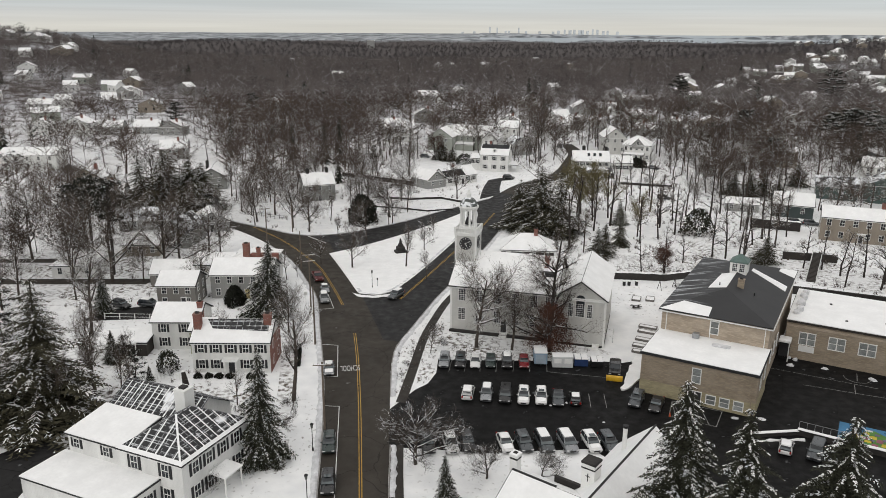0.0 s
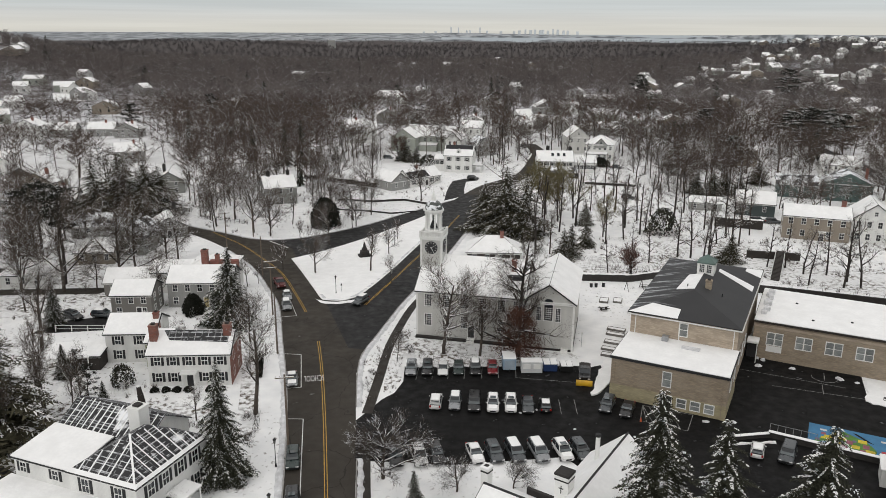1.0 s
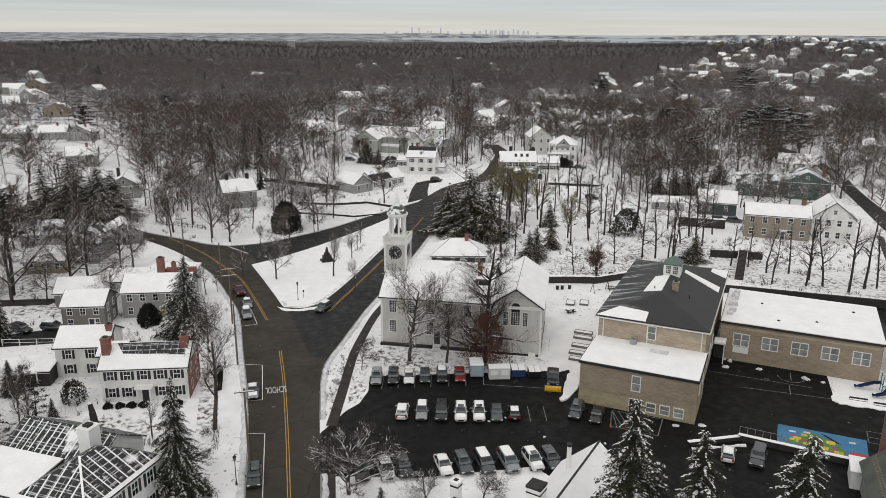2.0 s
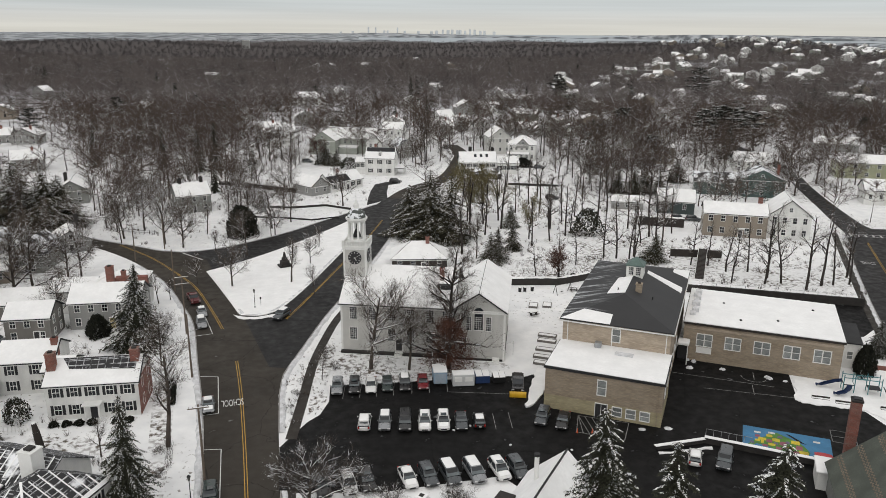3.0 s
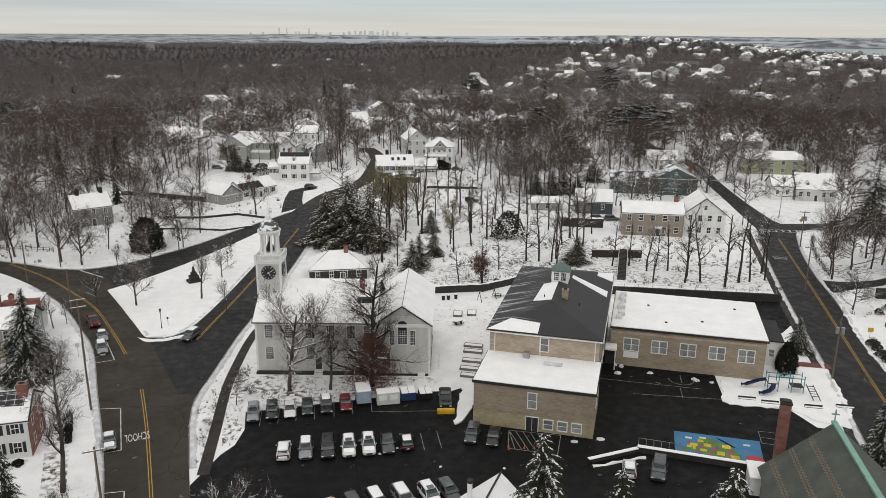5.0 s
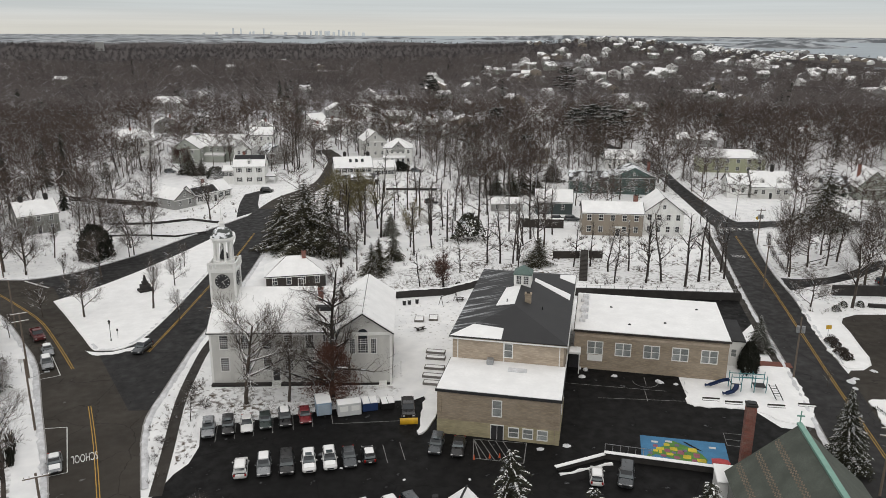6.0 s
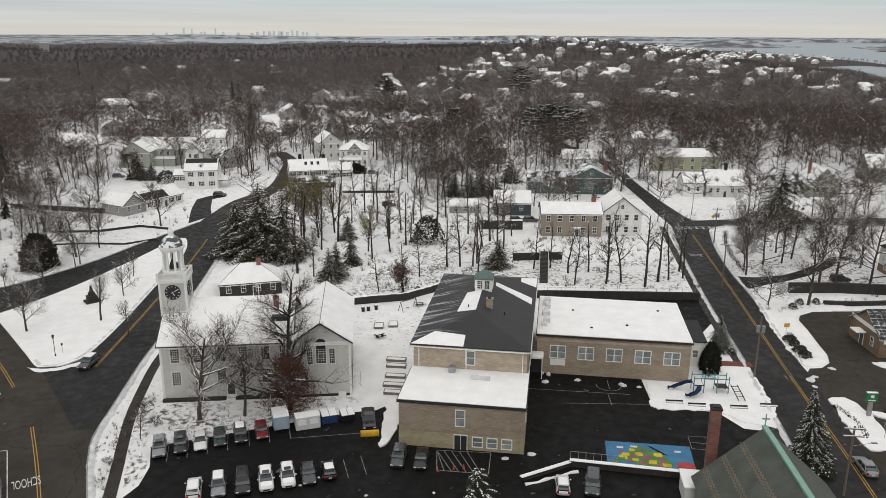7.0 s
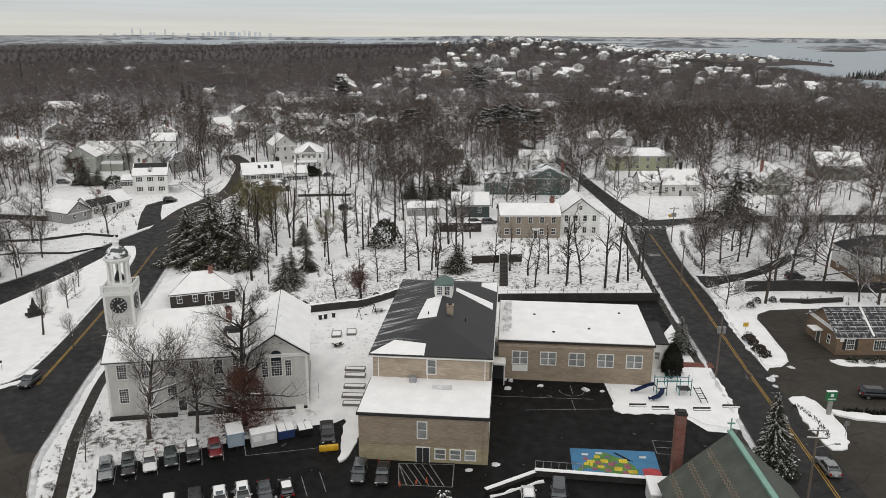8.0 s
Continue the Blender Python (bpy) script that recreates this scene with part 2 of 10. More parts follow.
WATER = surface("grey_sea_water", (0.20, 0.245, 0.275), 0.30, 0.12, 0.01, 0.05, 0.0, space="world")
BARK = bark_material("grey_brown_bark", (0.060, 0.050, 0.043), 0.75)
BARK_FROST = bark_material("snow_lined_limbs", (0.060, 0.050, 0.043), 0.28)
TWIGS = bark_material("fine_brown_twigs", (0.085, 0.068, 0.056), 0.4)
BARK_RED = bark_material("russet_oak_twigs", (0.080, 0.046, 0.036), 0.05)
BARK_GREEN = bark_material("olive_willow_twigs", (0.145, 0.125, 0.065), 0.1)
BARK_DARK = bark_material("dark_wet_bark", (0.035, 0.030, 0.027), 0.35)
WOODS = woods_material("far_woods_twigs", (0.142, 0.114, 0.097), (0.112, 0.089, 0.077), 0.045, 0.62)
# Some haze is put into these two tones, greyer than the nearer twigs
WOODS_OUTER_HAZED = woods_material("hazed_outer_woods_twigs", (0.188, 0.164, 0.155), (0.148, 0.129, 0.124), 0.03, 0.82)
WOODS_FAR_HAZED = woods_material("distant_woods", (0.118, 0.107, 0.106), (0.100, 0.094, 0.097), 0.0, 0.85)
NEEDLES_FAR = needle_material("far_conifer_needles", (0.032, 0.034, 0.026), 0.02)
NEEDLES = needle_material("snowy_spruce_needles", (0.033, 0.034, 0.023), 0.05)
NEEDLES_BROWN = needle_material("brown_green_hemlock_needles", (0.050, 0.046, 0.030), 0.05)
NEEDLES_DARK = needle_material("dark_yew_needles", (0.018, 0.019, 0.014), -0.1)
WHITE_WALL = clapboard("white_weatherboard", (0.72, 0.72, 0.70))
CHURCH_WALL = clapboard("aged_white_weatherboard", (0.55, 0.545, 0.52))
GREY_WALL = clapboard("grey_weatherboard", (0.30, 0.30, 0.29))
SAGE_WALL = clapboard("sage_weatherboard", (0.33, 0.35, 0.31))
TEAL_WALL = clapboard("slate_green_weatherboard", (0.072, 0.112, 0.104))
YELLOW_WALL = clapboard("pale_green_weatherboard", (0.36, 0.37, 0.25))
TAN_WALL = clapboard("tan_weatherboard", (0.26, 0.222, 0.178))
TAUPE_WALL = clapboard("taupe_weatherboard", (0.185, 0.175, 0.16))
STONE_WALL = surface("weathered_grey_shingle", (0.24, 0.245, 0.23), 0.95, 0.2, 0.5, 5, 0.4)
DARK_WALL = clapboard("charcoal_green_weatherboard", (0.04, 0.055, 0.055))
BUFF_BRICK = brick_material("buff_brick", (0.34, 0.275, 0.20), (0.265, 0.21, 0.155), (0.30, 0.26, 0.21))
BUFF_LIGHT = brick_material("pale_buff_brick", (0.45, 0.37, 0.285), (0.39, 0.315, 0.24), (0.38, 0.33, 0.27))
BUFF_BASE = brick_material("yellow_painted_brick", (0.37, 0.325, 0.20), (0.33, 0.285, 0.175), (0.33, 0.29, 0.2))
RED_BRICK = brick_material("red_brick", (0.22, 0.075, 0.055), (0.16, 0.055, 0.045), (0.25, 0.2, 0.17))
ORANGE_BRICK = brick_material("brown_brick", (0.20, 0.13, 0.078), (0.15, 0.098, 0.062), (0.19, 0.155, 0.12))
TRIM = surface("white_trim_paint", (0.76, 0.76, 0.74), 0.6, 0.06, 0.8, 6, 0.1)
ROOF_DARK = surface("black_asphalt_shingle", (0.024, 0.0245, 0.026), 0.85, 0.25, 0.4, 7, 0.4)
def frosted_shingle():
    """Black shingle with thin frost left in streaks up the shaded western slope, thickest at its eave."""
    m, nodes, links, b = node_material("black_shingle_thin_frost")
    streak = noise_node(nodes, links, 1.0, 5, "object", (0.16, 1.5, 0.16))
    crumbs = noise_node(nodes, links, 3.5, 3)
    worn = noise_node(nodes, links, 0.3, 4)
    grain = noise_node(nodes, links, 9.0, 3)
    apart = nodes.new("ShaderNodeSeparateXYZ")
    links.new(nodes.new("ShaderNodeTexCoord").outputs["Object"], apart.inputs[0])
    reach = span(nodes, links, apart.outputs["X"], 0.0, 7.0, 1.0, 0.0)
    frost = times(nodes, links, times(nodes, links, span(nodes, links, streak, 0.52, 0.68), span(nodes, links, crumbs, 0.3, 0.6, 0.3, 1.0)), reach)
    tone = blend(nodes, links, worn, (0.013, 0.013, 0.015), (0.031, 0.031, 0.032))
    tone = blend(nodes, links, times(nodes, links, grain, 0.4), tone, (0.045, 0.045, 0.047))
    links.new(blend(nodes, links, frost, tone, (0.62, 0.64, 0.66)), b.inputs["Base Color"])
    b.inputs["Roughness"].default_value = 0.72
    bump_to(nodes, links, b, grain, 0.3, 0.02)
    return m


ROOF_SCHOOL = frosted_shingle()
ROOF_PATCHY = snow_roof("shingle_with_ragged_snow", (0.028, 0.028, 0.03), 0.72, 0.35)
def soil_material():
    """Thin snow with soil, litter and dead grass showing in drifts."""
    m, nodes, links, b = node_material("thin_snow_over_soil")
    fine = noise_node(nodes, links, 1.1, 9, "world")
    tiny = noise_node(nodes, links, 6.0, 4, "world")
    zone = noise_node(nodes, links, 0.16, 3, "world")
    bare = times(nodes, links, span(nodes, links, fine, 0.47, 0.60), span(nodes, links, zone, 0.40, 0.60, 0.05, 1.0))
    soil = blend(nodes, links, tiny, (0.045, 0.035, 0.027), (0.17, 0.14, 0.11))
    snow = blend(nodes, links, tiny, (0.74, 0.745, 0.75), (0.86, 0.86, 0.86))
    links.new(blend(nodes, links, bare, snow, soil), b.inputs["Base Color"])
    b.inputs["Roughness"].default_value = 0.85
    b.inputs["Specular IOR Level"].default_value = 0.2
    bump_to(nodes, links, b, tiny, 0.4, 0.05)
    return m


SOIL_SNOW = soil_material()
LEAVES_RUST = surface("rust_oak_leaves", (0.105, 0.045, 0.030), 0.9, 0.4, 0.8, 6, 0)
def striped_roof():
    """Dark shingle with snow left in thin lines along the courses and down the boards."""
    m, nodes, links, b = node_material("shingle_with_thin_snow")
    co = nodes.new("ShaderNodeTexCoord").outputs["Object"]
    lines = []
    for way, scale, cut in (("X", 0.30, 0.955), ("Y", 0.30, 0.955), ("Z", 0.75, 0.93)):
        wv = nodes.new("ShaderNodeTexWave")
        wv.bands_direction = way
        for key, v in (("Scale", scale), ("Distortion", 0.35), ("Detail", 2.0), ("Detail Scale", 2.5)):
            wv.inputs[key].default_value = v
        links.new(co, wv.inputs["Vector"])
        lines.append(span(nodes, links, wv.outputs["Fac"], cut, cut + 0.08))
    top = nodes.new("ShaderNodeMath")
    top.operation = "MAXIMUM"
    links.new(lines[0], top.inputs[0])
    links.new(lines[1], top.inputs[1])
    every = nodes.new("ShaderNodeMath")
    every.operation = "MAXIMUM"
    links.new(top.outputs[0], every.inputs[0])
    links.new(lines[2], every.inputs[1])
    gap = span(nodes, links, noise_node(nodes, links, 1.4, 6), 0.38, 0.56)
    drift = span(nodes, links, noise_node(nodes, links, 0.35, 4), 0.60, 0.68)
    grain = noise_node(nodes, links, 7.0, 3)
    mask = times(nodes, links, every.outputs[0], gap)
    dark = blend(nodes, links, grain, (0.014, 0.014, 0.015), (0.034, 0.034, 0.036))
    col = blend(nodes, links, mask, dark, (0.76, 0.77, 0.79))
    links.new(blend(nodes, links, drift, col, (0.80, 0.81, 0.83)), b.inputs["Base Color"])
    b.inputs["Roughness"].default_value = 0.8
    bump_to(nodes, links, b, mask, 0.4, 0.04)
    return m


ROOF_STRIPED = striped_roof()
SLATE_GREEN = surface("weathered_green_slate", (0.075, 0.085, 0.070), 0.8, 0.25, 0.5, 5, 0.4)
COPPER = surface("green_copper", (0.20, 0.36, 0.30), 0.6, 0.15, 1, 6, 0.1)
GLASS = surface("dark_window_glass", (0.022, 0.026, 0.030), 0.08, 0.3, 0.7, 1.5, 0.0, random_tone=0.6)
BLIND_GLASS = surface("window_glass_over_pale_blinds", (0.25, 0.265, 0.26), 0.12, 0.35, 1.2, 3.0, 0.0, random_tone=0.35)
SHUTTER = surface("black_shutter_paint", (0.018, 0.019, 0.021), 0.6, 0.15, 2, 8, 0.2)
DOOR_DARK = surface("dark_door_paint", (0.03, 0.03, 0.032), 0.5, 0.15, 2, 8, 0.1)
DOOR_YELLOW = surface("pale_yellow_door_paint", (0.52, 0.43, 0.22), 0.6, 0.1, 2, 8, 0.1)
IRON = surface("black_iron", (0.02, 0.02, 0.021), 0.55, 0.2, 3, 12, 0.1, metal=0.3)
STEEL = surface("galvanised_steel", (0.36, 0.37, 0.38), 0.45, 0.15, 3, 12, 0.1, metal=0.7)
POLE_WOOD = surface("weathered_pole_wood", (0.15, 0.12, 0.095), 0.9, 0.25, 0.5, 9, 0.4, stretch=(1, 1, 0.15))
STONE_DARK = surface("dark_wet_fieldstone", (0.032, 0.029, 0.027), 0.9, 0.35, 0.7, 3, 0.8, space="world")
WOOD_DARK = surface("dark_wet_timber", (0.035, 0.029, 0.025), 0.85, 0.25, 0.9, 9, 0.3)
WOOD_RED = surface("red_brown_timber", (0.15, 0.05, 0.035), 0.8, 0.2, 0.9, 9, 0.3)
TYRE = surface("tyre_rubber", (0.015, 0.015, 0.015), 0.9, 0.2, 4, 14, 0.1)
RIM = surface("alloy_rim", (0.35, 0.35, 0.36), 0.35, 0.1, 4, 14, 0.0, metal=0.8)
LAMP_CLEAR = surface("headlight_lens", (0.6, 0.6, 0.6), 0.15, 0.1, 4, 10, 0.0)
# Base colour lifted towards grey-teal to stand for sky mirrored in the glass
CAR_GLASS_SKY_TONE = surface("car_glass_sky_reflection_tone", (0.060, 0.075, 0.080), 0.06, 0.3, 0.9, 2.0, 0.0, spec=0.9, random_tone=0.5)
LAMP_RED = surface("tail_light_lens", (0.30, 0.015, 0.012), 0.2, 0.1, 4, 10, 0.0)
BLUE_PLASTIC = surface("dark_blue_plastic", (0.025, 0.05, 0.14), 0.45, 0.15, 1.5, 8, 0.05)
TEAL_PLASTIC = surface("teal_plastic", (0.05, 0.20, 0.22), 0.5, 0.15, 1.5, 8, 0.05)
# Pale blue-grey base colour stands in for haze over the far towers
TOWN_HAZE = surface("haze_paled_tower_blocks", (0.72, 0.75, 0.77), 0.9, 0.1, 0.02, 0.2, 0.0, space="world")
from mathutils.geometry import tessellate_polygon

# ---- building blocks ----
def mesh_from(name, bm, *mats):
    me = bpy.data.meshes.new(name)
    bmesh.ops.recalc_face_normals(bm, faces=bm.faces)
    bm.to_mesh(me)
    bm.free()
    for m in mats:
        me.materials.append(m)
    return me


def array_mesh(name, verts, tris, material, smooth=False):
    me = bpy.data.meshes.new(name)
    v = np.asarray(verts, dtype=np.float32).reshape(-1, 3)
    f = np.asarray(tris, dtype=np.int32).reshape(-1, 3)
    me.vertices.add(len(v))
    me.vertices.foreach_set("co", v.ravel())
    me.loops.add(len(f) * 3)
    me.loops.foreach_set("vertex_index", f.ravel())
    me.polygons.add(len(f))
    me.polygons.foreach_set("loop_start", np.arange(0, len(f) * 3, 3, dtype=np.int32))
    me.polygons.foreach_set("loop_total", np.full(len(f), 3, dtype=np.int32))
    me.update(calc_edges=True)
    me.materials.append(material)
    return me


def thing(name, label, category, group="", kind="", at=(0, 0, 0), turn=0.0):
    ob = new(name)
    ob.matrix_basis = pose(*at, 0, 0, turn)
    return tagged(ob, label, category, group, kind)


def part(name, bm, material, parent, label=""):
    mats = material if isinstance(material, (list, tuple)) else (material,)
    ob = new(name, mesh_from(name, bm, *mats))
    ob.parent = parent
    return tagged(ob, label)


def part_mesh(name, me, parent, at=(0, 0, 0), turn=0.0, label=""):
    ob = new(name, me)
    ob.parent = parent
    ob.matrix_basis = pose(*at, 0, 0, turn)
    return tagged(ob, label)


def structure(name, bm, material, label, category):
    ob = new(name, mesh_from(name, bm, material))
    return tagged(ob, label, category, "", "structure")


def box(bm, x0, x1, y0, y1, z0, z1, bevel=0.0, m=None):
    vs = [bm.verts.new(((m @ Vector(p)) if m else p)) for p in
          ((x0, y0, z0), (x1, y0, z0), (x1, y1, z0), (x0, y1, z0), (x0, y0, z1), (x1, y0, z1), (x1, y1, z1), (x0, y1, z1))]
    fs = [bm.faces.new([vs[i] for i in q]) for q in ((0, 3, 2, 1), (4, 5, 6, 7), (0, 1, 5, 4), (1, 2, 6, 5), (2, 3, 7, 6), (3, 0, 4, 7))]
    if bevel:
        es = list({e for f in fs for e in f.edges})
        bmesh.ops.bevel(bm, geom=es, offset=bevel, segments=1, affect="EDGES")
    return bm


def boxed(*a, **k):
    return box(bmesh.new(), *a, **k)


def tube(bm, p, q, r0, r1=None, sides=8):
    r1 = r0 if r1 is None else r1
    d = Vector(q) - Vector(p)
    m = Matrix.Translation((Vector(p) + Vector(q)) / 2) @ d.to_track_quat("Z", "Y").to_matrix().to_4x4()
    bmesh.ops.create_cone(bm, cap_ends=True, segments=sides, radius1=r0, radius2=max(r1, 1e-4), depth=d.length, matrix=m)
    return bm


def slab(outline, z0, z1):
    """A flat piece of any outline, with its thickness."""
    pts = [Vector((x, y, 0)) for x, y in outline]
    pts = [p for i, p in enumerate(pts) if (p - pts[i - 1]).length > 0.02]
    bm = bmesh.new()
    lo = [bm.verts.new((p.x, p.y, z0)) for p in pts]
    hi = [bm.verts.new((p.x, p.y, z1)) for p in pts]
    for a, b, c in tessellate_polygon([pts]):
        if len({a, b, c}) == 3:
            up = (pts[b] - pts[a]).cross(pts[c] - pts[a]).z > 0
            bm.faces.new((hi[a], hi[b], hi[c]) if up else (hi[a], hi[c], hi[b]))
    for i in range(len(pts)):
        j = (i + 1) % len(pts)
        bm.faces.new((lo[i], lo[j], hi[j], hi[i]))
    return bm


def resample(line, step):
    out = [Vector(line[0])]
    for a, b in zip(line, line[1:]):
        a, b = Vector(a), Vector(b)
        n = max(1, int((b - a).length / step))
        out += [a.lerp(b, k / n) for k in range(1, n + 1)]
    return out


def smooth_line(line, step=3.0):
    """Catmull-Rom through the given plan points."""
    p = [Vector(line[0])] + [Vector(q) for q in line] + [Vector(line[-1])]
    out = []
    for a, b, c, d in zip(p, p[1:], p[2:], p[3:]):
        n = max(1, int((c - b).length / step))
        for k in range(n):
            t = k / n
            out.append(0.5 * (2 * b + (c - a) * t + (2 * a - 5 * b + 4 * c - d) * t * t + (3 * b - a - 3 * c + d) * t ** 3))
    return out + [p[-1]]


def ribbon(bm, line, off0, off1, z0, z1):
    """A strip along a plan line between two offsets to its right, with a top and sides."""
    pts = [Vector((q[0], q[1])) for q in line]
    rows = []
    for i, q in enumerate(pts):
        d = pts[min(i + 1, len(pts) - 1)] - pts[max(i - 1, 0)]
        n = Vector((d.y, -d.x)).normalized()
        a, b = q + n * off0, q + n * off1
        rows.append([bm.verts.new((*a, z0)), bm.verts.new((*a, z1)), bm.verts.new((*b, z1)), bm.verts.new((*b, z0))])
    for r, s in zip(rows, rows[1:]):
        for j in range(3):
            bm.faces.new((r[j], r[j + 1], s[j + 1], s[j]))
    return bm


def bank(bm, line, off, width, height, rnd, z0=0.0):
    """A lumpy ploughed ridge of snow along a plan line."""
    pts = resample([(q[0], q[1]) for q in line], 0.9)
    rows = []
    for i, q in enumerate(pts):
        d = pts[min(i + 1, len(pts) - 1)] - pts[max(i - 1, 0)]
        n = Vector((d.y, -d.x)).normalized()
        w, h = width * rnd.uniform(0.75, 1.25), height * rnd.uniform(0.35, 1.3)
        o = off + rnd.uniform(-0.12, 0.12)
        row = []
        for k, z in ((-0.5, 0.0), (-0.25, 0.75), (0.05, 1.0), (0.3, 0.6), (0.5, 0.0)):
            c = q + n * (o + k * w)
            row.append(bm.verts.new((c.x, c.y, z0 + z * h - (0.02 if z == 0 else 0))))
        rows.append(row)
    for r, s in zip(rows, rows[1:]):
        for j in range(4):
            bm.faces.new((r[j], r[j + 1], s[j + 1], s[j]))
    return bm


def inside(x, y, poly):
    hit, j = False, len(poly) - 1
    for i in range(len(poly)):
        xi, yi, xj, yj = *poly[i][:2], *poly[j][:2]
        if (yi > y) != (yj > y) and x < (xj - xi) * (y - yi) / (yj - yi) + xi:
            hit = not hit
        j = i
    return hit


# ---- the land: flat round the common, hills and sea far off ----
def bell(v, c, w):
    return math.exp(-((v - c) / w) ** 2)


def true_range(r):
    """Beyond 1.5 km the land is drawn closer; this is the range that a drawn range stands for."""
    return r if r < 1500 else 1500 * 13.3 ** ((r - 1500) / 3400)


def shore(az):
    if az < 3:
        return 1e9
    if az < 36:
        return 5600 + 900 * math.sin(az * 0.62) + 350 * math.sin(az * 1.9)
    line = ((36, 5200), (38, 2900), (43, 2250), (47, 1920), (51, 1450), (55.4, 1110), (60, 1060), (180, 1060))
    for (a0, r0), (a1, r1) in zip(line, line[1:]):
        if az <= a1:
            return r0 + (r1 - r0) * (az - a0) / (a1 - a0) + 30 * math.sin(az * 2.1)
    return 1060


def neck(R, az):
    """How far a place lies inside the low peninsula across the cove: over nought on land."""
    if not 35 < az < 51.5:
        return -1.0
    far = 2350 + (51.5 - az) / 15 * 2100
    near = 2280 + 60 * math.sin(az * 1.3)
    return min(1.0, (R - near) / 60, (far - R) / 120)


def elevation(R, az):
    """Metres above the sea; the common lies at 25."""
    wave = noise.noise((R * 0.0022, az * 0.11, 3.7))
    k = min(1.0, max(0.0, (R - 420) / 500))
    e = 25 + k * 6 * wave
    e += 44 * bell(az, -30, 8) * bell(R, 1080, 300) + 24 * bell(az, -15, 9) * bell(R, 2050, 480)
    e += 37 * bell(az, 31, 7.5) * bell(R, 1750, 520) + 12 * bell(az, 20, 9) * bell(R, 2100, 400)
    e += 22 * bell(az, 15, 6) * bell(R, 3300, 420)
    if R > 2600 and az < 3:
        e = 14 + 8 * noise.noise((R * 0.0006, az * 0.5, 9.1))
    elif R > 2600 and az < 36:
        e -= 12 * min(1.0, (R - 2600) / 900)
    if az > 36:
        e *= min(1.0, max(0.08, (shore(az) - R) / 900 + 0.08)) if az > 40 else 1.0
    edge = R - shore(az)
    if edge > 0:
        e = max(-6, e - edge * 0.25)
        if neck(R, az) > -1:
            e = max(e, 7 * neck(R, az))
        if az > 49.0:
            e = max(e, 20 * bell(az, 56.2, 4.2) * bell(R, 1700, 75) - 6)
        if R > 4300:
            e = max(e, 60 * noise.noise((az * 0.13, math.log(R) * 2.6, 5.5)) - 9)
            e = max(e, 46 * bell(az, 41.5, 3.2) * bell(R, 5600, 500) - 6)
        if R > 9000:
            e = max(e, 70 * noise.noise((az * 0.07, 2.5, math.log(R) * 3.0)) + 4)
    return e


def land(r, az):
    """Height of the drawn ground."""
    R = true_range(max(r, 1.0))
    return 55 - ((80 - elevation(R, az)) / R + R / 1.47e7) * r


def land_at(x, y):
    r = math.hypot(x, y)
    return 0.0 if r < 420 else land(r, math.degrees(math.atan2(x, y)))


def polar_sheet(name, material, azs, rs, height):
    grid = [[(r * math.sin(radians(a)), r * math.cos(radians(a)), height(r, a)) for a in azs] for r in rs]
    verts = [p for row in grid for p in row]
    n = len(azs)
    tris = []
    for i in range(len(rs) - 1):
        for j in range(n - 1):
            a, b, c, d = i * n + j, i * n + j + 1, (i + 1) * n + j + 1, (i + 1) * n + j
            tris += [(a, c, b), (a, d, c)]
    return new(name, array_mesh(name, verts, tris, material))


AZS = [-180 + 5 * i for i in range(26)] + [-50 + 0.5 * i for i in range(250)] + [75 + 5 * i for i in range(22)]
RS = [0.5, 30, 60, 90, 130, 170, 220, 280, 340, 400] + [420 + 30 * i for i in range(37)] + [1530 + 40 * i for i in range(85)]
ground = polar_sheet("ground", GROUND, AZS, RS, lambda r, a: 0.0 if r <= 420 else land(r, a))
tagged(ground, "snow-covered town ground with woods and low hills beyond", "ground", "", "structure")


def sea_height(r, a):
    R = true_range(r)
    return 55 - (80 / R + R / 1.47e7) * r


water = polar_sheet("water", WATER, [-12 + i for i in range(90)], [950 + 50 * i for i in range(80)], sea_height)
tagged(water, "grey calm bay water under an overcast sky", "water", "", "structure")

# ---- streets ----
MAIN_L = [(-14.5, 20), (-16.4, 55), (-19.0, 80.7), (-20.4, 94.3), (-22.1, 107.9), (-24.1, 120.5), (-26.5, 133.2), (-30.0, 152.0), (-33.9, 163.2), (-39.9, 178.3), (-48.7, 193.4), (-60.5, 208.0), (-78, 224), (-100, 243), (-135, 275), (-170, 318)]
MAIN_R = [(-5.5, 20), (-8.0, 55), (-10.3, 80.7), (-10.9, 93), (-11.8, 108.0), (-12.3, 120.6), (-11.9, 127.0)]
BRANCH_R = [(-11.2, 130.0), (-10.2, 133.4), (-7.8, 142.2), (-5.0, 152.2), (-1.2, 163.6), (3.1, 176.5), (9.0, 196), (15.0, 217), (21.5, 240), (27, 258), (34, 276), (47, 298), (57, 331), (63.0, 356), (62.5, 382)]
ISLAND = [(-32.2, 185.8), (-28.4, 175.2), (-24.3, 163.3), (-21.4, 155.4), (-18.5, 154.6), (-14.9, 156.5), (-11.5, 163.4), (-6.6, 177.3), (-0.7, 195.8), (4.2, 211), (7.2, 224), (7.6, 234), (5.5, 235), (-0.3, 225.7), (-7.1, 215.2), (-16.3, 202.5), (-24.7, 192.7)]
CROSS_FAR = [(-90, 243), (-69, 222), (-54.1, 211.2), (-46, 205.2), (-40.6, 203.3), (-32.2, 205.2), (-23.3, 211.7), (-13.9, 220.5), (-3.7, 233.2), (5.6, 243.8), (12.5, 252)]
BRANCH_L2 = [(12.5, 252), (17, 262), (25, 278), (40, 298), (50.5, 331), (56.2, 356), (55.8, 382)]
